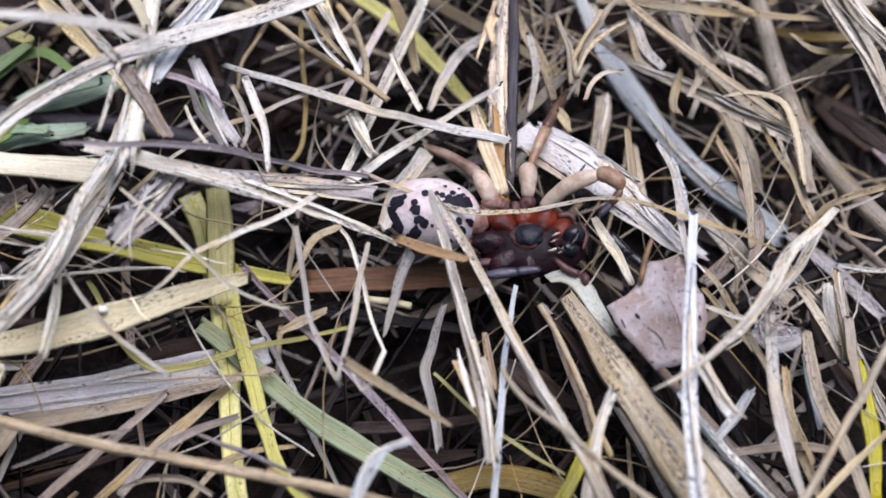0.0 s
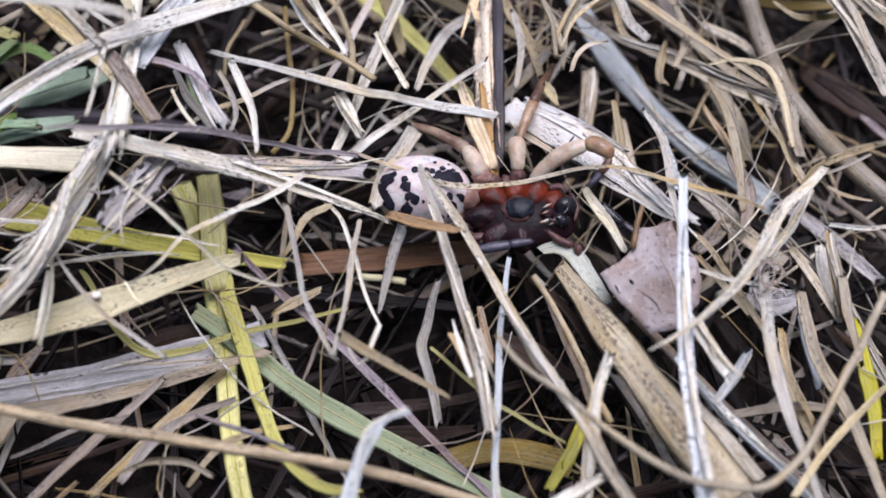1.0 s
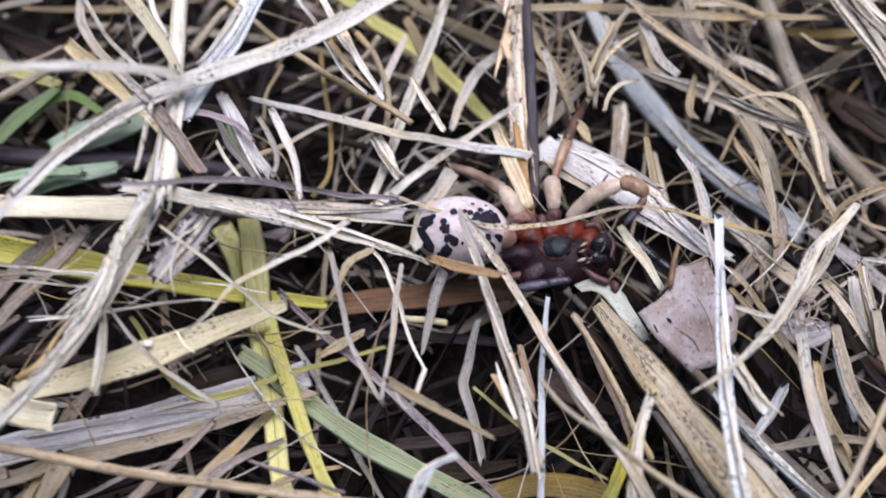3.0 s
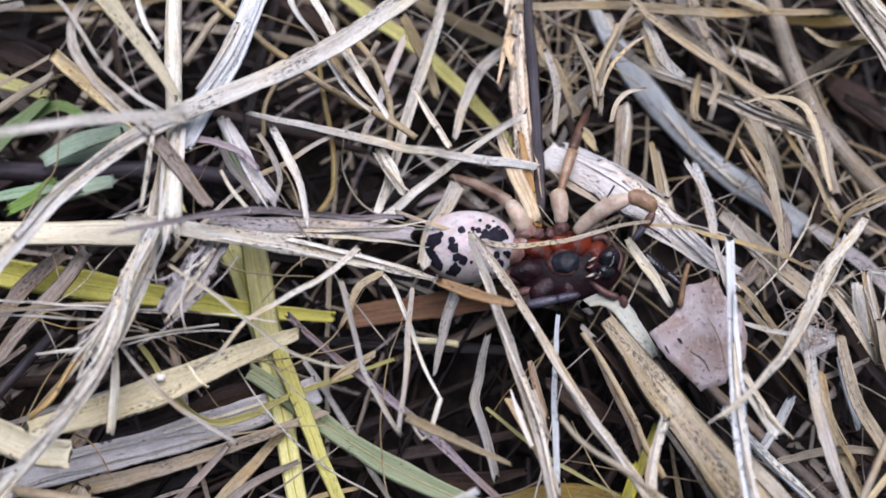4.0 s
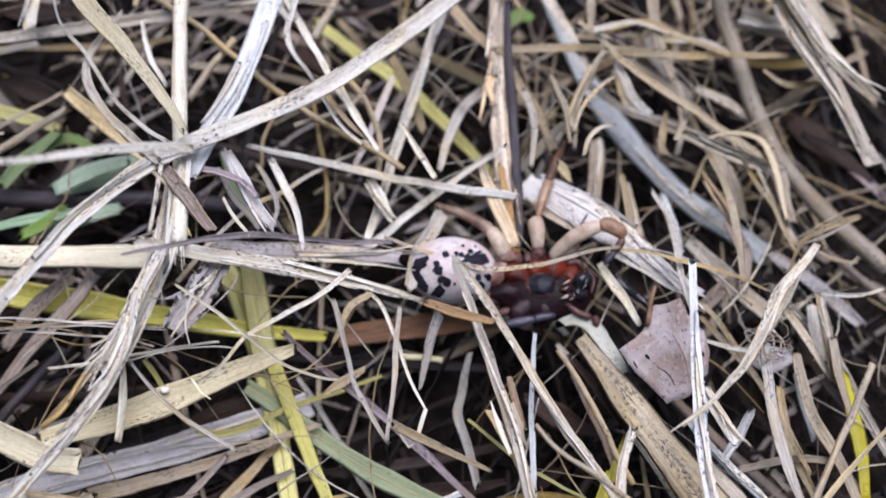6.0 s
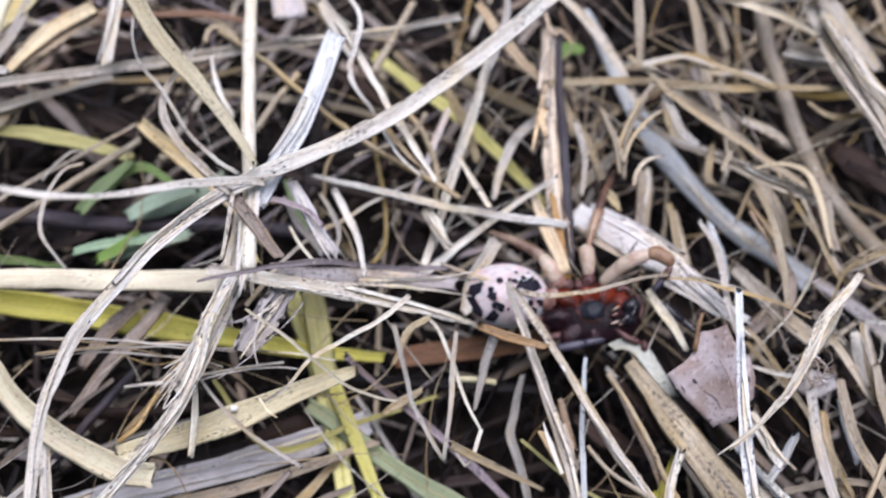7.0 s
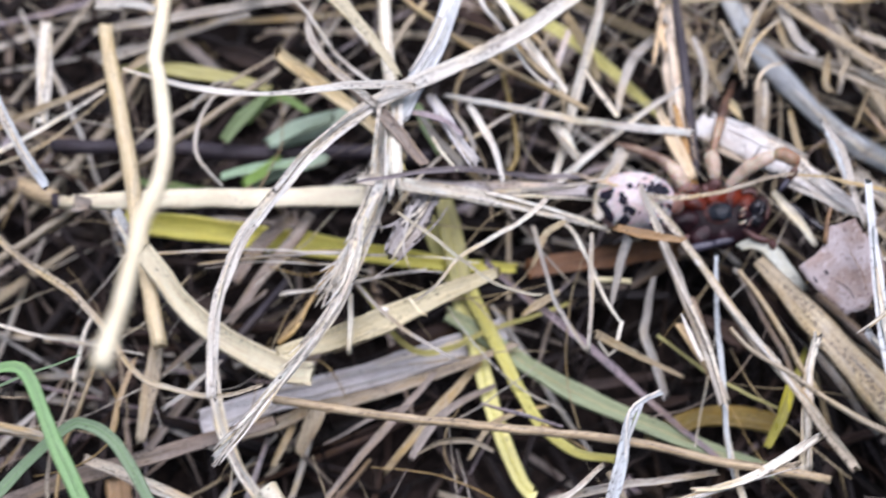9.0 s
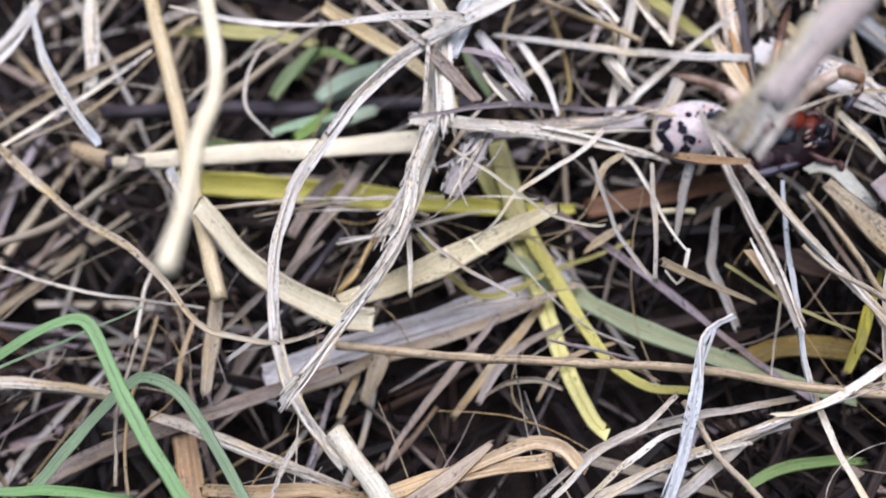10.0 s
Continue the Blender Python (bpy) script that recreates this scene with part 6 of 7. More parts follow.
# ---- the spider, lying on its back ----
def ellipsoid(bm, centre, size, turn=None, rings=14, around=20, dent=0.0, seed=0):
    """A closed rounded lump, in millimetres."""
    turn = turn or Matrix.Identity(3)
    off = Vector((seed * 3.7, seed * 1.3, 0))
    rows = []
    for i in range(rings + 1):
        a = math.pi * i / rings
        row = []
        for k in range(around if 0 < i < rings else 1):
            b = math.tau * k / around
            d = Vector((math.cos(a), math.sin(a) * math.cos(b), math.sin(a) * math.sin(b)))
            r = 1 + dent * noise.noise(d * 1.7 + off)
            row.append(bm.verts.new((Vector(centre) + turn @ Vector((d.x * size[0] * r, d.y * size[1] * r, d.z * size[2] * r))) * MM))
        rows.append(row)
    for r0, r1 in zip(rows, rows[1:]):
        n = max(len(r0), len(r1))
        for k in range(n):
            quad = [r0[k % len(r0)], r1[k % len(r1)], r1[(k + 1) % len(r1)], r0[(k + 1) % len(r0)]]
            quad = list(dict.fromkeys(quad))
            bm.faces.new(quad)
    return bm


SKIN = plain_material("pale_pink_spider_skin", (0.64, 0.575, 0.57), (0.56, 0.45, 0.44), 420.0, 0.40, 0.00008, 0.45, waxy=0.35)
SPOT = plain_material("black_spot_hair", (0.010, 0.009, 0.016), (0.018, 0.016, 0.026), 900.0, 0.6, 0.00008, 0.15)
COXA = plain_material("red_brown_chitin", (0.150, 0.021, 0.007), (0.040, 0.008, 0.006), 330.0, 0.44, 0.00016, 0.22)
COXA_DARK = plain_material("purple_brown_chitin", (0.028, 0.009, 0.012), (0.010, 0.0045, 0.0065), 520.0, 0.36, 0.00022, 0.25)
CARAPACE = plain_material("dusky_red_membrane", (0.015, 0.005, 0.0075), (0.008, 0.0035, 0.005), 380.0, 0.5, 0.00012, 0.14)
PINK = plain_material("pink_brown_skin", (0.110, 0.052, 0.046), (0.055, 0.022, 0.021), 520.0, 0.4, 0.00014, 0.3)
PALE_PINK = plain_material("pale_pink_membrane", (0.35, 0.225, 0.18), (0.19, 0.09, 0.07), 520.0, 0.36, 0.00014, 0.45, waxy=0.35)
HUSK = plain_material("white_husk", (0.80, 0.77, 0.72), (0.62, 0.56, 0.49), 900.0, 0.5, 0.00008, 0.4)
STERNUM = plain_material("slate_haired_sternum", (0.013, 0.017, 0.025), (0.007, 0.008, 0.012), 900.0, 0.45, 0.00014, 0.3)
CREAM_LEG = plain_material("cream_leg_skin", (0.55, 0.445, 0.35), (0.39, 0.28, 0.20), 420.0, 0.36, 0.00014, 0.5, waxy=0.35)
TAN_LEG = plain_material("tan_leg_skin", (0.27, 0.19, 0.135), (0.15, 0.085, 0.058), 420.0, 0.40, 0.00014, 0.5)
KNEE_LEG = plain_material("orange_knee_skin", (0.38, 0.26, 0.165), (0.24, 0.13, 0.07), 480.0, 0.38, 0.00014, 0.5, waxy=0.35)
BROWN_LEG = plain_material("brown_leg_skin", (0.15, 0.075, 0.042), (0.07, 0.032, 0.022), 400.0, 0.42, 0.00012, 0.5)
DUSK = plain_material("blue_grey_leg_skin", (0.052, 0.048, 0.070), (0.022, 0.020, 0.030), 520.0, 0.38, 0.00014, 0.45)
BLACK_JAW = plain_material("black_jaw_chitin", (0.010, 0.010, 0.014), (0.022, 0.018, 0.022), 500.0, 0.24, 0.00012, 0.4)


def tube(bm, way, girths, seed=0, flat=1.0):
    """A rounded tube along a smooth line; girths are its thicknesses from end to end."""
    line = glide(way, 0.35)
    off = Vector((seed * 2.3, seed * 0.7, 1))
    rows = []
    last = len(line) - 1
    for i, p in enumerate(line):
        s = i / last
        k = s * (len(girths) - 1)
        j = min(int(k), len(girths) - 2)
        ease = (k - j) * (k - j) * (3 - 2 * (k - j))
        r = 0.5 * (girths[j] + (girths[j + 1] - girths[j]) * ease)
        run = min((line[j2] - line[j2 - 1]).length for j2 in range(1, len(line))) * min(i, last - i)
        cap = math.sqrt(max(0.0, 1 - max(0.0, 1 - run / max(r, 0.05)) ** 2))
        r *= max(cap, 0.06) * (1 + 0.10 * noise.noise(off + Vector((s * 4, 0, 0))))
        ahead = (line[min(i + 1, last)] - line[max(i - 1, 0)]).normalized()
        side = ahead.cross(Vector((0, 0.1, 1))).normalized()
        up = side.cross(ahead)
        rows.append([bm.verts.new((p + (side * math.cos(a) + up * math.sin(a) * flat) * r * (1 + 0.12 * noise.noise(off + Vector((math.cos(a) * 1.4, math.sin(a) * 1.4, s * 5))))) * MM) for a in (math.tau * n / 14 for n in range(14))])
    for r0, r1 in zip(rows, rows[1:]):
        for k in range(14):
            bm.faces.new((r0[k], r1[k], r1[(k + 1) % 14], r0[(k + 1) % 14]))
    bm.faces.new(rows[0])
    bm.faces.new(list(reversed(rows[-1])))
    bmesh.ops.recalc_face_normals(bm, faces=bm.faces)
    return bm


def build_spider():
    spider = new("spider")
    origin = Vector((13.0, 49.0, -9.0))
    spider.location = origin * MM
    tagged(spider, "dead belly-up spider with black-spotted white abdomen in straw", "spider")

    def piece(name, bm, material, label="", under=None):
        ob = link(name, bm, material, under or spider, label)
        if under is None:
            ob.matrix_parent_inverse = Matrix.Translation(-origin * MM)
        return ob

    centre, size = Vector((4.9, 53.3, -4.8)), Vector((6.2, 4.65, 4.1))
    lean = Matrix.Rotation(radians(-6), 3, "Z")
    abdomen = piece("abdomen", ellipsoid(bmesh.new(), centre, size, lean, 28, 36, 0.03), SKIN, "swollen white-pink abdomen with black blotches")

    def spot(x, y, r, seed):
        """A black ragged blotch that follows the abdomen's skin; x, y on the ground plan."""
        bm = bmesh.new()
        rows = []
        for ring in (1.0, 0.6, 0.0):
            row = []
            for k in range(22 if ring else 1):
                a = math.tau * k / 22
                rr = r * ring * (1 + 0.34 * noise.noise(Vector((math.cos(a) * 1.3 + seed, math.sin(a) * 1.3, seed * 0.7))) + 0.24 * noise.noise(Vector((math.cos(a) * 3.7, math.sin(a) * 3.7 + seed, 2))))
                p = lean.inverted() @ (Vector((x + math.cos(a) * rr, y + math.sin(a) * rr, 0)) - centre)
                far = math.hypot(p.x / size.x, p.y / size.y)
                if far > 0.96:
                    p *= 0.96 / far
                h = max(0.0, 1 - (p.x / size.x) ** 2 - (p.y / size.y) ** 2)
                skin = Vector((p.x, p.y, size.z * math.sqrt(h)))
                d = Vector((skin.x / size.x, skin.y / size.y, skin.z / size.z))
                swell = 1 + 0.03 * noise.noise(d * 1.7)
                row.append(bm.verts.new((centre + lean @ (skin * swell * (1.010 + (0.008 if ring < 1 else 0.0)))) * MM))
            rows.append(row)
        for r0, r1 in zip(rows, rows[1:]):
            for k in range(22):
                bm.faces.new(list(dict.fromkeys((r0[k], r0[(k + 1) % 22], r1[(k + 1) % len(r1)], r1[k % len(r1)]))))
        part("spot", bm, SPOT, abdomen).matrix_parent_inverse = Matrix.Identity(4)

    for k, (x, y, r) in enumerate((
        (0.5, 53.8, 0.93), (-0.2, 52.8, 0.86), (-0.1, 51.5, 0.93), (0.5, 50.5, 0.86), (1.2, 54.2, 0.43), (2.5, 53.2, 0.5), (2.7, 52.2, 0.71),
        (2.9, 51.1, 0.57), (3.7, 50.7, 0.64), (2.7, 49.8, 0.71), (1.8, 49.6, 0.36), (4.7, 50.4, 0.21), (3.8, 54.4, 0.57), (5.2, 54.4, 0.5),
        (5.9, 54.2, 0.57), (6.7, 53.7, 0.79), (7.2, 54.7, 0.57), (6.2, 53.2, 0.5), (8.5, 54.7, 0.36), (8.0, 53.4, 1.14), (8.9, 53.7, 0.93),
        (7.3, 53.3, 0.64), (6.3, 55.7, 0.29), (8.0, 55.6, 0.21), (6.3, 52.7, 0.43), (7.9, 51.1, 0.5), (8.4, 50.2, 0.57), (9.5, 51.3, 0.5),
        (9.0, 51.4, 0.29), (8.0, 49.3, 0.43), (6.9, 48.8, 0.57), (6.4, 52.1, 0.36), (4.7, 53.9, 0.21))):
        spot(x, y, r * (0.72 if 13 <= k <= 17 or k in (24, 31) else 0.9), k + 2)

    def lump(name, at, size, material, label="", turn=0.0, dent=0.12, seed=1):
        return piece(name, ellipsoid(bmesh.new(), at, size, Matrix.Rotation(radians(turn), 3, "Z"), 18, 26, dent, seed), material, label)

    lump("carapace", (17.3, 49.5, -5.2), (6.6, 4.1, 2.4), CARAPACE, "dark red-brown front body seen from below", 0, 0.1, 3)
    lump("flank", (16.6, 52.4, -5.0), (5.4, 2.0, 1.7), COXA, "glossy red-brown side of the front body", 6, 0.10, 5)
    lump("waist", (10.2, 52.3, -4.2), (1.7, 1.9, 1.4), PALE_PINK, "pinkish narrow waist", 10, 0.16, 7)
    lump("sternum_rim", (16.4, 49.8, -2.9), (2.0, 1.7, 0.75), PINK, "pale pink skin round the dark disc", 0, 0.24, 9)
    lump("sternum", (16.6, 49.8, -2.4), (1.75, 1.45, 0.75), STERNUM, "dark slate disc with fine hairs", 0, 0.16, 11)
    for k, (x, y, z, reach, girth, skin) in enumerate((
            (12.3, 49.5, -4.5, 2.6, 1.55, COXA_DARK), (13.9, 47.3, -4.7, 2.4, 1.45, COXA_DARK), (16.8, 46.8, -4.8, 2.0, 1.4, COXA_DARK), (19.3, 47.6, -4.8, 2.0, 1.3, COXA_DARK),
            (13.5, 51.9, -4.2, 2.4, 1.6, COXA), (16.3, 52.4, -4.1, 2.2, 1.6, COXA), (18.7, 52.1, -4.1, 2.4, 1.6, COXA), (20.9, 51.2, -4.4, 2.0, 1.5, COXA))):
        lump("hip_joint", (x, y, z), (reach, girth, 1.6), skin, "", math.degrees(math.atan2(y - 49.8, x - 16.5)), 0.2, 20 + k)
    for k, (x, y) in enumerate(((11.9, 51.1), (12.9, 48.2), (15.3, 46.6), (18.3, 46.9), (14.9, 53.4), (17.8, 53.5), (20.3, 52.4))):
        start = Vector((16.5, 49.8, -3.0)).lerp(Vector((x, y, -3.4)), 0.42)
        piece("joint_seam", tube(bmesh.new(), [start, start.lerp(Vector((x, y, -3.7)), 0.5) + Vector((0.1, 0.1, 0.0)), (x, y, -3.9)], (0.22, 0.3, 0.2), k), PINK)
    for k, (at, r) in enumerate((((12.2, 54.4, -3.0), 1.25), ((13.6, 53.9, -3.2), 0.9), ((16.6, 54.3, -3.0), 1.15), ((15.2, 53.8, -3.2), 0.8), ((11.8, 53.2, -3.8), 0.9))):
        lump("leg_ring", at, (r, r * 0.85, r * 0.9), PALE_PINK if k in (0, 4) else PINK, "", 30 * k, 0.22, 40 + k)
    lump("jaw", (22.3, 50.2, -3.2), (1.45, 1.25, 1.3), BLACK_JAW, "shiny black jaw", 20, 0.14, 51)
    lump("jaw", (21.6, 48.5, -3.6), (1.2, 1.0, 1.1), BLACK_JAW, "shiny black jaw", -10, 0.14, 52)
    lump("mouth_plate", (20.0, 49.1, -3.0), (1.0, 0.8, 0.8), COXA_DARK, "", 10, 0.2, 53)
    for name, way, girths, material in (
            ("fang", [(22.8, 50.5, -1.9), (22.1, 48.8, -1.6), (21.2, 48.3, -1.7)], (0.5, 0.45, 0.15), BLACK_JAW),
            ("fang", [(21.1, 47.6, -2.4), (20.2, 47.8, -2.0), (19.7, 48.4, -2.0)], (0.5, 0.4, 0.15), BLACK_JAW),
            ("lip_hair", [(18.8, 47.7, -2.4), (19.4, 47.7, -2.1), (20.2, 48.1, -2.1)], (0.2, 0.4, 0.15), CREAM_LEG),
            ("lip_hair", [(19.3, 49.5, -2.2), (19.9, 49.8, -2.0), (20.5, 50.1, -2.1)], (0.15, 0.3, 0.12), CREAM_LEG),
            ("lip_hair", [(19.9, 47.3, -2.4), (20.5, 47.6, -2.1), (20.7, 48.3, -2.1)], (0.15, 0.28, 0.12), PALE_PINK),
            ("lip_hair", [(19.0, 48.8, -2.2), (19.5, 48.8, -2.0), (20.0, 49.2, -2.1)], (0.12, 0.25, 0.12), PALE_PINK),
            ("feeler", [(20.3, 52.8, -3.4), (22.0, 52.9, -3.2), (22.4, 51.8, -3.2)], (1.0, 0.9, 0.7), PINK),
            ("feeler", [(23.1, 52.2, -3.6), (23.9, 50.5, -3.6), (23.4, 48.4, -3.8)], (0.7, 0.7, 0.4), PINK),
            ("feeler", [(19.6, 47.3, -3.6), (21.2, 45.8, -3.4), (22.9, 44.9, -3.2)], (0.8, 0.9, 1.0), PINK),
            ("feeler_tip", [(22.8, 45.0, -3.2), (23.4, 44.6, -3.2), (23.4, 43.5, -3.4)], (1.1, 1.15, 0.7), PINK)):
        piece(name, tube(bmesh.new(), way, girths, len(name) + len(way)), material)

    def leg(label, *joints):
        """A leg from the hip outward: line, thicknesses and material, one joint after another."""
        names = ("upper_leg", "knee", "lower_leg", "foot")
        for k, (way, girths, mat) in enumerate(joints):
            piece(names[min(k, 3)], tube(bmesh.new(), way, girths, k + len(label), 0.8), mat, label if k == 0 else "")

    leg("cream bent upper leg", ([(12.4, 54.2, -2.8), (11.4, 56.0, -2.4), (10.3, 58.6, -2.8)], (2.3, 2.2, 1.7), CREAM_LEG),
        ([(10.7, 58.1, -3.0), (8.8, 59.7, -3.4), (6.3, 61.6, -4.2), (3.2, 63.3, -5.2)], (1.7, 1.45, 1.3, 0.9), TAN_LEG))
    leg("short cream upright upper leg", ([(16.6, 54.7, -2.8), (16.7, 56.2, -2.2), (16.7, 57.8, -2.1), (16.7, 59.6, -2.3)], (1.5, 2.0, 2.2, 2.0), CREAM_LEG),
        ([(17.0, 59.0, -2.4), (18.1, 62.0, -2.6), (19.5, 65.2, -2.8)], (0.9, 1.3, 1.6), KNEE_LEG), ([(19.2, 64.8, -2.9), (20.4, 67.2, -3.4), (22.9, 72.0, -4.6)], (1.35, 1.3, 0.6), BROWN_LEG))
    leg("long cream upper leg bent at an orange knee", ([(18.3, 53.7, -3.4), (20.7, 55.3, -1.0), (22.6, 56.0, 0.2), (25.1, 56.6, 1.2)], (1.5, 2.0, 2.25, 1.75), CREAM_LEG),
        ([(24.4, 56.4, 1.2), (25.8, 56.3, 1.5), (27.0, 55.5, 1.6), (27.6, 54.2, 1.4)], (1.75, 2.3, 2.1, 1.1), KNEE_LEG),
        ([(27.6, 54.6, 1.4), (26.9, 53.5, 1.0), (26.1, 52.6, 0.6)], (0.8, 1.15, 1.0), BROWN_LEG), ([(26.4, 52.9, 0.7), (25.6, 52.1, 0.3), (24.7, 51.2, 0.0)], (0.95, 0.9, 0.5), DUSK))
    leg("dark tucked lower leg", ([(11.0, 45.0, -4.2), (13.1, 45.2, -3.9), (15.5, 45.5, -3.8)], (1.0, 1.4, 1.2), DUSK), ([(14.9, 45.4, -3.7), (16.5, 45.6, -3.6), (18.2, 45.8, -3.6)], (1.1, 1.1, 0.8), DUSK))
    leg("dusky leg folded under the abdomen", ([(8.8, 50.2, -5.2), (9.8, 49.1, -4.9), (11.3, 48.3, -5.0)], (1.4, 1.6, 1.2), PINK), ([(9.8, 46.8, -5.0), (11.1, 46.9, -4.8), (12.7, 47.3, -4.9)], (1.0, 1.2, 0.9), PINK))
    leg("dark leg tip behind the pale stick", ([(26.7, 50.5, -2.8), (27.8, 49.1, -3.0), (29.3, 47.6, -3.2)], (0.9, 1.3, 1.2), BLACK_JAW), ([(29.0, 47.9, -3.2), (30.3, 46.7, -3.0), (31.0, 45.5, -2.6)], (1.2, 1.1, 0.7), BLACK_JAW))

    for x in range(-3, 26):
        for y in range(44, 58):
            cover([Vector((x, y, -8.5))], 0.5)


build_spider()


# ---- the dead leaf ----
def leaf_material():
    """A dead leaf: lilac bloom, brown patches, fine veins and many small dark specks."""
    m = plain_material("lilac_brown_dead_leaf", (0.385, 0.33, 0.325), (0.28, 0.22, 0.20), 140.0, 0.6, 0.00035, 0.35)
    nt = m.node_tree
    bsdf = nt.nodes["Principled BSDF"]
    col = bsdf.inputs["Base Color"].links[0].from_socket
    at = nt.nodes.new("ShaderNodeTexCoord").outputs["Object"]
    stain = noise_at(nt, at, 230.0, 4.0, 0.6)
    col = mix(nt, col, (0.27, 0.19, 0.155), calc(nt, "MULTIPLY", ramp(nt, stain, 0.46, 0.66), 0.75))
    pepper = noise_at(nt, at, 1900.0, 2.0, 0.6)
    col = mix(nt, col, (0.10, 0.055, 0.05), calc(nt, "MULTIPLY", ramp(nt, pepper, 0.60, 0.68), 0.8))
    col = mix(nt, col, (0.56, 0.50, 0.50), calc(nt, "MULTIPLY", ramp(nt, noise_at(nt, at, 800.0, 4.0, 0.7), 0.50, 0.68), 0.5))
    nt.links.new(col, bsdf.inputs["Base Color"])
    return m


LEAF = leaf_material()
PETIOLE = plain_material("orange_brown_leaf_stalk", (0.26, 0.155, 0.075), (0.14, 0.08, 0.045), 500.0, 0.5, 0.00006, 0.4)


def build_leaf():
    rim = [(24.7, 39.2, 1.6), (27.7, 41.0, 2.0), (29.1, 42.6, 2.2), (29.7, 44.4, 2.4), (31.7, 44.7, 2.6), (33.3, 45.1, 2.8), (34.0, 43.0, 2.6), (35.9, 40.6, 2.4),
           (36.2, 38.1, 2.2), (35.8, 35.3, 1.8), (34.1, 34.1, 1.4), (33.1, 32.7, 1.0), (30.1, 32.0, 0.6), (28.2, 34.4, 0.8), (26.1, 36.9, 1.2)]
    centre = sum((Vector(p) for p in rim), Vector()) / len(rim)
    leaf = new("dead_leaf")
    leaf.location = centre * MM
    tagged(leaf, "torn lilac-brown dead leaf with small dark holes", "leaf")
    edge = [(Vector(a) - centre).lerp(Vector(b) - centre, s) for a, b in zip(rim, rim[1:] + rim[:1]) for s in (0.0, 0.25, 0.5, 0.75)]
    bm = bmesh.new()
    layers = []
    for lift in (0.0, -0.16):
        rows = []
        for ring in (1.0, 0.85, 0.65, 0.45, 0.22):
            row = []
            for k, p in enumerate(edge):
                q = p * ring * (1 + (0.05 * noise.noise(Vector((k * 0.9, 0, 2))) if ring == 1.0 else 0))
                crease = 0.55 * noise.noise(q * 0.16) + 0.5 * abs(q.x * 0.5 + q.y * 0.5) * 0.12
                row.append(bm.verts.new((q + Vector((0, 0, lift + crease + 0.3 * (1 - ring)))) * MM))
            rows.append(row)
        hub = bm.verts.new(Vector((0, 0, lift + 0.3)) * MM)
        for r0, r1 in zip(rows, rows[1:]):
            for k in range(len(edge)):
                bm.faces.new((r0[k], r0[(k + 1) % len(edge)], r1[(k + 1) % len(edge)], r1[k]))
        for k in range(len(edge)):
            bm.faces.new((rows[-1][k], rows[-1][(k + 1) % len(edge)], hub))
        layers.append(rows[0])
    for k in range(len(edge)):
        bm.faces.new((layers[0][k], layers[1][k], layers[1][(k + 1) % len(edge)], layers[0][(k + 1) % len(edge)]))
    bmesh.ops.recalc_face_normals(bm, faces=bm.faces)
    part("leaf_surface", bm, LEAF, leaf)
    cover([centre + q * s - Vector((0, 0, 0.5)) for q in edge for s in (0.3, 0.7, 1.0)], 1.0)
    bm = bmesh.new()
    uv = bm.loops.layers.uv.new("UVMap")
    sweep(bm, uv, [(29.9, 46.7, 4.0), (29.3, 44.9, 3.2), (28.6, 42.0, 2.4)], 0.75, "stem", (0.7, 1.0), centre=centre)
    part("leaf_stalk", bm, PETIOLE, leaf, "thin orange-brown leaf stalk")

    for k, (way, width) in enumerate((([(27.8, 38.0, 2.5), (28.1, 37.5, 2.5)], 0.45), ([(28.9, 36.4, 2.6), (30.3, 35.3, 2.6), (31.0, 33.9, 2.4)], 0.16), ([(35.1, 37.9, 2.9), (35.2, 37.4, 2.9)], 0.35), ([(26.1, 37.3, 2.7), (26.5, 36.4, 2.6)], 0.3), ([(31.5, 40.4, 3.2), (32.6, 37.7, 3.0), (32.9, 34.6, 2.4)], 0.18))):
        bm = bmesh.new()
        uv = bm.loops.layers.uv.new("UVMap")
        sweep(bm, uv, way, width, "flat", (0.6, 0.6), 0.0, 0.1, 0.3, k, 0.4, centre)
        part("blemish", bm, PETIOLE if k == 4 else SPOT, leaf)


build_leaf()


def build_seed():
    """A tiny husk that has fallen on the broad pale blade."""
    at = Vector((-32.9, 38.4, -0.1))
    seed = link("seed_husk", ellipsoid(bmesh.new(), (0, 0, 0), (0.55, 0.45, 0.4), None, 8, 12, 0.5, 2), HUSK)
    seed.location = at * MM
    tagged(seed, "tiny white seed husk on the broad pale blade", "seed")


build_seed()

# ---- loose litter under the traced blades ----
def litter_line(rnd, x, y, drop, length, heading, width):
    """A bent line that stays below the blades that lie on top; None where there is no room."""
    bend = rnd.choice((rnd.uniform(-0.12, 0.12), rnd.uniform(-0.12, 0.12), rnd.uniform(-0.45, 0.45)))
    tilt = rnd.uniform(-0.12, 0.12)
    pts = []
    for k in range(4):
        s = (k / 3 - 0.5) * length
        a = heading + bend * (k / 3 - 0.5)
        px, py = x + math.cos(a) * s, y + math.sin(a) * s
        pts.append(Vector((px, py, surface(px, py) - drop + tilt * s + rnd.uniform(-0.6, 0.6))))
    over = max(((q.z + 0.8 + 0.3 * width - roof_over(q.x, q.y)) for q in glide(pts, 1.5)), default=0)
    if over > 0:
        pts = [p - Vector((0, 0, over)) for p in pts]
    return pts if over < 11 else None


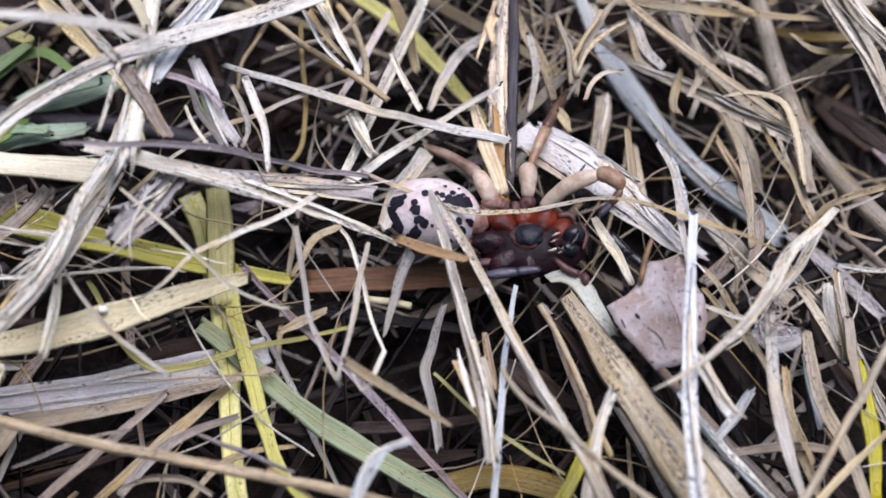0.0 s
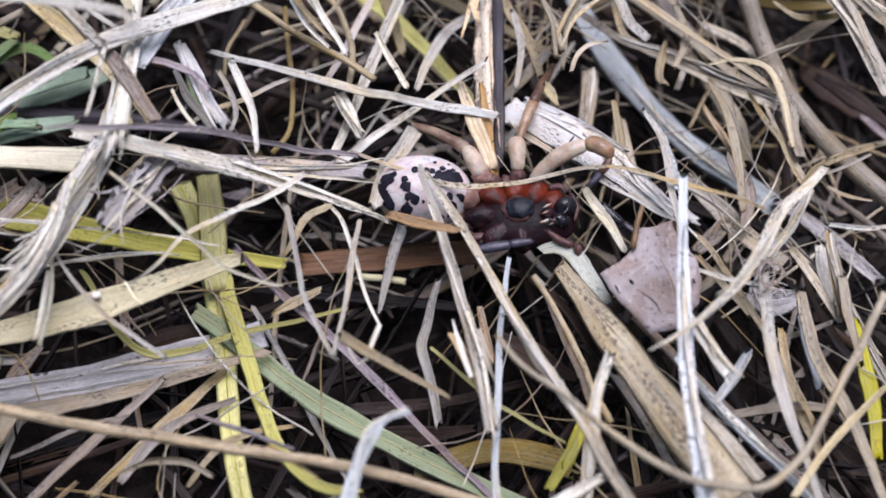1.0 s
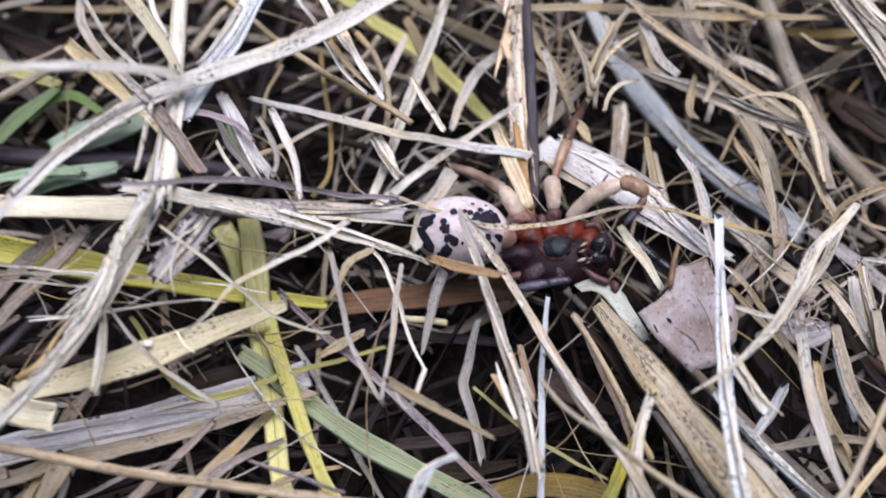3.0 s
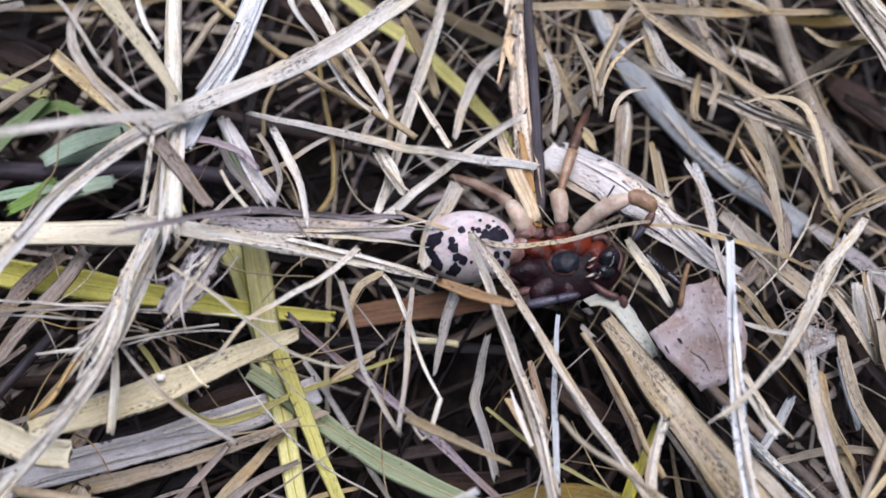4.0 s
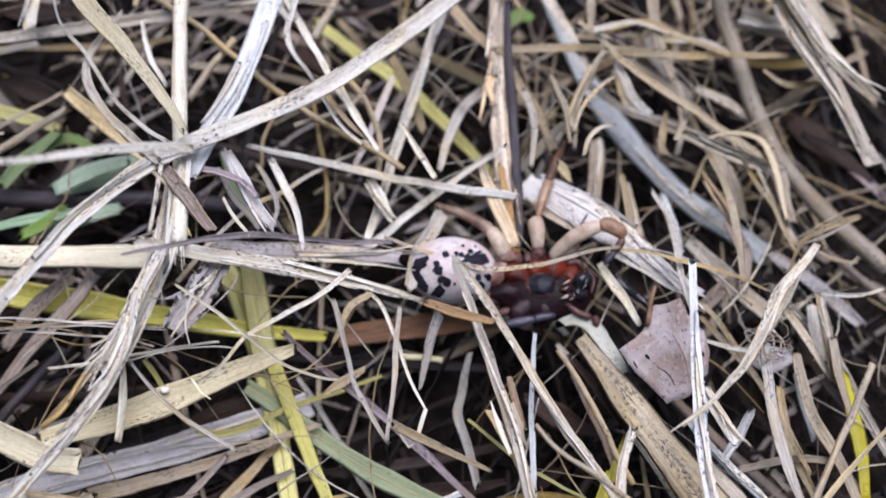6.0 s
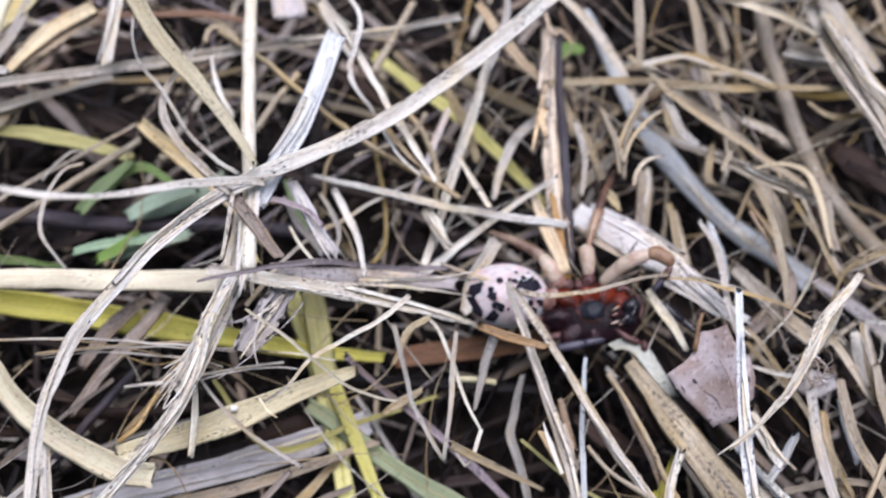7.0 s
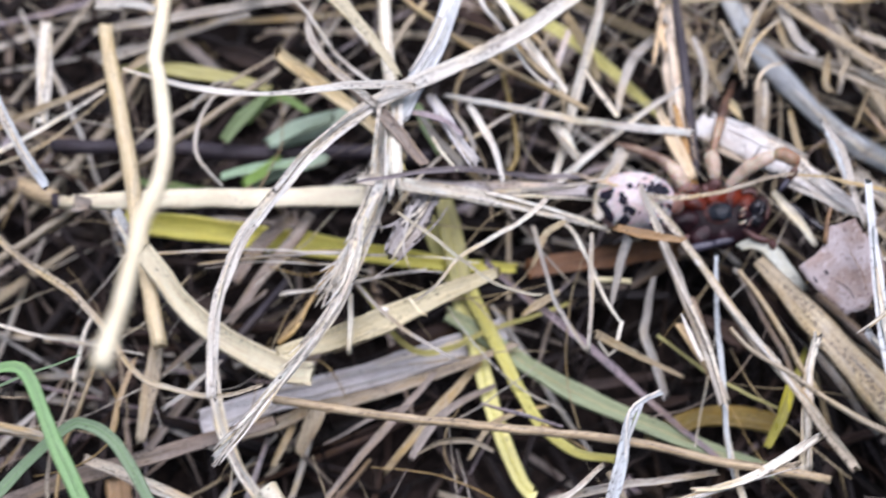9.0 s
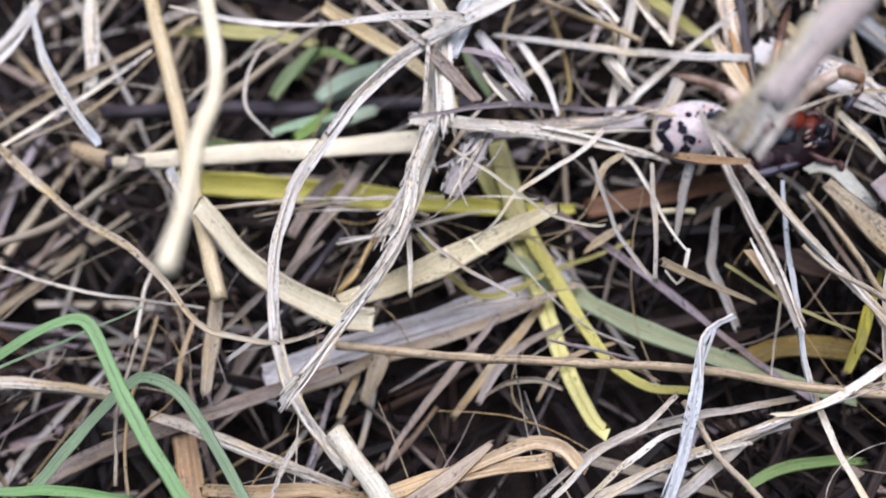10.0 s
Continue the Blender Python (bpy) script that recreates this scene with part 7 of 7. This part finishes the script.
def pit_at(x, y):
    """How far a place lies in a hollow between the blades, where only litter blackened as shade may fill."""
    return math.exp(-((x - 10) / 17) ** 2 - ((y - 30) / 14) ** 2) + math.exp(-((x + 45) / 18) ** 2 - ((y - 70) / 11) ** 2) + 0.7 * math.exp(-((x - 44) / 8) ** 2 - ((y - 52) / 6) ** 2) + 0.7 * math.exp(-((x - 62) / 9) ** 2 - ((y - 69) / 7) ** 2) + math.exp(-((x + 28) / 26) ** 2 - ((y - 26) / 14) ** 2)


def heading_at(rnd, x):
    if x > 20:
        return rnd.choice((rnd.gauss(-0.9, 0.35), rnd.gauss(-1.4, 0.35), rnd.uniform(0, math.pi), rnd.uniform(0, math.pi)))
    return rnd.choice((rnd.gauss(0.6, 0.4), rnd.gauss(-0.7, 0.4), rnd.uniform(0, math.pi)))


def build_deep_litter():
    rnd = random.Random(11)
    # The two lowest kinds carry the shade of the gaps in their colour.
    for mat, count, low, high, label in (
            ("rotshade", 1300, 15, 27, "rotted brown grass litter on the soil, blackened for gap shade"), ("brown", 380, 14, 24, "decaying brown grass litter, blackened for gap shade"),
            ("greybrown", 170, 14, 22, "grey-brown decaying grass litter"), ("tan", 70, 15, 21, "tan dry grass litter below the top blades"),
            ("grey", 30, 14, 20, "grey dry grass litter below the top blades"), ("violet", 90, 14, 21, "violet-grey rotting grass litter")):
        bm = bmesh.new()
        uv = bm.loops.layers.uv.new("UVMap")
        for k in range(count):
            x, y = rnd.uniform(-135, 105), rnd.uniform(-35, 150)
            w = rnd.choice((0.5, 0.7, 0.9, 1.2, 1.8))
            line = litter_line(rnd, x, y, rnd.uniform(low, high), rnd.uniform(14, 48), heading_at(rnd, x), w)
            # Paler kinds stay out of the hollows, so the blackened ones show there.
            if line is None or (mat not in ("rotshade", "brown") and (pit_at(x, y) > 0.4 or (x > 16 and y > 30 and k % 4))):
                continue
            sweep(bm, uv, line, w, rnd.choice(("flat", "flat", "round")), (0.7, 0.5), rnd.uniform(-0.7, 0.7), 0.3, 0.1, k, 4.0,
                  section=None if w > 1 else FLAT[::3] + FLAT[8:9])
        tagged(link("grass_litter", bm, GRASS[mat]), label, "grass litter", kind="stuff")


def build_loose_blades():
    rnd = random.Random(23)
    for k in range(200):
        x, y = rnd.uniform(-110, 85), rnd.uniform(-12, 122)
        mat = rnd.choice(("tan", "tan", "tanstem", "tan", "grey", "bonegrey", "greybrown", "greybrown", "greybrown", "violet"))
        pit = pit_at(x, y)
        if pit > rnd.uniform(0.2, 0.6) or (x > 16 and y > 30 and k % 3 == 0):
            continue
        if x > 12 and y > 30:
            mat = rnd.choice(("tan", "greybrown", "greybrown", "tanstem", "brown", "brown"))
        if y < 36 and x < 45:
            mat = rnd.choice(("violet", "greybrown", "violet", "brown", "brown", "rotshade", "greybrown"))
        if y < 45 and x < -30:
            mat = rnd.choice(("violet", "grey", "greybrown", "greybrown", "tan", "violet"))
        w = rnd.choice((0.4, 0.5, 0.6, 0.8, 0.8, 1.0, 1.2, 1.5))
        kind = "stem" if w < 0.7 else "flat"
        line = litter_line(rnd, x, y, rnd.uniform(9.0, 17.0) + (4.0 if (x > 12 and y > 45) or (y < 36 and x > -30) else 0.0), rnd.uniform(20, 60), heading_at(rnd, x), w)
        if line and k < 70:
            blade("straw", "straw", mat, w, kind, (0.8, 0.5), line)
        elif line:
            loose(mat, w, kind, (0.8, 0.5), line, "stray dry grass pieces among the top blades")


def build_fine_fibres():
    """Hair-thin dry fibres caught among the blades."""
    rnd = random.Random(31)
    for k in range(150):
        x, y = rnd.uniform(-100, 65), rnd.uniform(0, 108)
        length, heading, bend = rnd.uniform(9, 32), rnd.uniform(0, math.pi), rnd.choice((rnd.uniform(-0.3, 0.3), rnd.uniform(-0.3, 0.3), rnd.uniform(-1.1, 1.1)))
        pts = []
        for i in range(5):
            a = heading + bend * (i / 4 - 0.5)
            s = (i / 4 - 0.5) * length
            px, py = x + math.cos(a) * s - math.sin(heading) * bend * s * s / length * 0.6, y + math.sin(a) * s + math.cos(heading) * bend * s * s / length * 0.6
            pts.append((px, py, surface(px, py) - 4.5 + rnd.uniform(-1.2, 1.2)))
        loose(rnd.choice(("bone", "tan", "tan", "grey", "tanstem", "greybrown")), rnd.uniform(0.12, 0.30), "stem", (0.7, 0.4), pts, "stray dry grass pieces among the top blades")


def build_thicket():
    """Thin wispy stems woven through the dense grass."""
    rnd = random.Random(47)
    for k in range(60):
        x, y = rnd.uniform(18, 78), rnd.uniform(50, 104)
        if pit_at(x, y) > 0.35:
            continue
        w = rnd.uniform(0.22, 0.55)
        line = litter_line(rnd, x, y, rnd.uniform(8, 16), rnd.uniform(18, 48), heading_at(rnd, x) + rnd.gauss(0, 0.35), w)
        if line:
            loose(rnd.choice(("tan", "tan", "tanstem", "greybrown", "greybrown", "bonegrey")), w, "stem", (0.8, 0.4), line, "stray dry grass pieces among the top blades")


build_deep_litter()
build_thicket()
build_loose_blades()
build_fine_fibres()
for mat, (bm, uv, label) in LOOSE.items():
    tagged(link("stray_grass", bm, GRASS[mat]), label, "grass litter", kind="stuff")


# ---- the stick that pokes into view at the end ----
def motions():
    """A stick with a splintered end comes in close over the spider in the last half second."""
    tip, lie = Vector((1.9, 35.9, 28.9)), Vector((0.670, 0.611, 0.422))
    across = lie.cross(Vector((0, 0.3, 1))).normalized()
    stick = new("stick")
    tagged(stick, "grey-brown weathered stick with a frayed splintered end", "stick")

    def strand(name, way, width, kind, taper, material, seed, label=""):
        bm = bmesh.new()
        uv = bm.loops.layers.uv.new("UVMap")
        sweep(bm, uv, way, width, kind, taper, 0.2, 0.4, 0.14, seed, 0.9)
        part(name, bm, GRASS[material], stick, label)

    strand("stem", [lie * 5, lie * 30 + across, lie * 75, lie * 130], 4.2, "stem", (1, 1), "stickbark", 3)
    rnd = random.Random(8)
    for k in range(34):
        side, lift = rnd.uniform(-2.3, 2.3), rnd.uniform(-0.4, 1.8)
        flare = side * rnd.uniform(1.0, 1.7)
        way = [lie * rnd.uniform(8, 17) + across * side * 0.8 + Vector((0, 0, lift)), lie * rnd.uniform(3.5, 5) + across * side + Vector((0, 0, lift)), lie * rnd.uniform(-1.5, 3.5) + across * flare + Vector((0, 0, lift * 0.6))]
        strand("splinter", way, rnd.uniform(0.5, 1.5), "flat", (0.9, 0.5), rnd.choice(("bonegrey", "cream", "white", "bone", "white")), k + 60)
    rows = [(0.0, 64.9, 196.0, 71.0), (8.8, 64.9, 196.0, 71.0), (9.4, -5.1, 26.0, 11.0), (9.5, -5.5, 20.8, 8.4), (9.6, -5.7, 15.6, 6.3), (9.7, -5.8, 10.5, 4.4), (9.8, -5.2, 7.0, 3.0), (9.9, -3.2, 4.5, 1.9), (10, 0.0, 0.0, 0.0)]
    walk(stick, [(t, Matrix.Translation((tip + Vector((x, y, z))) * MM)) for t, x, y, z in rows])


motions()
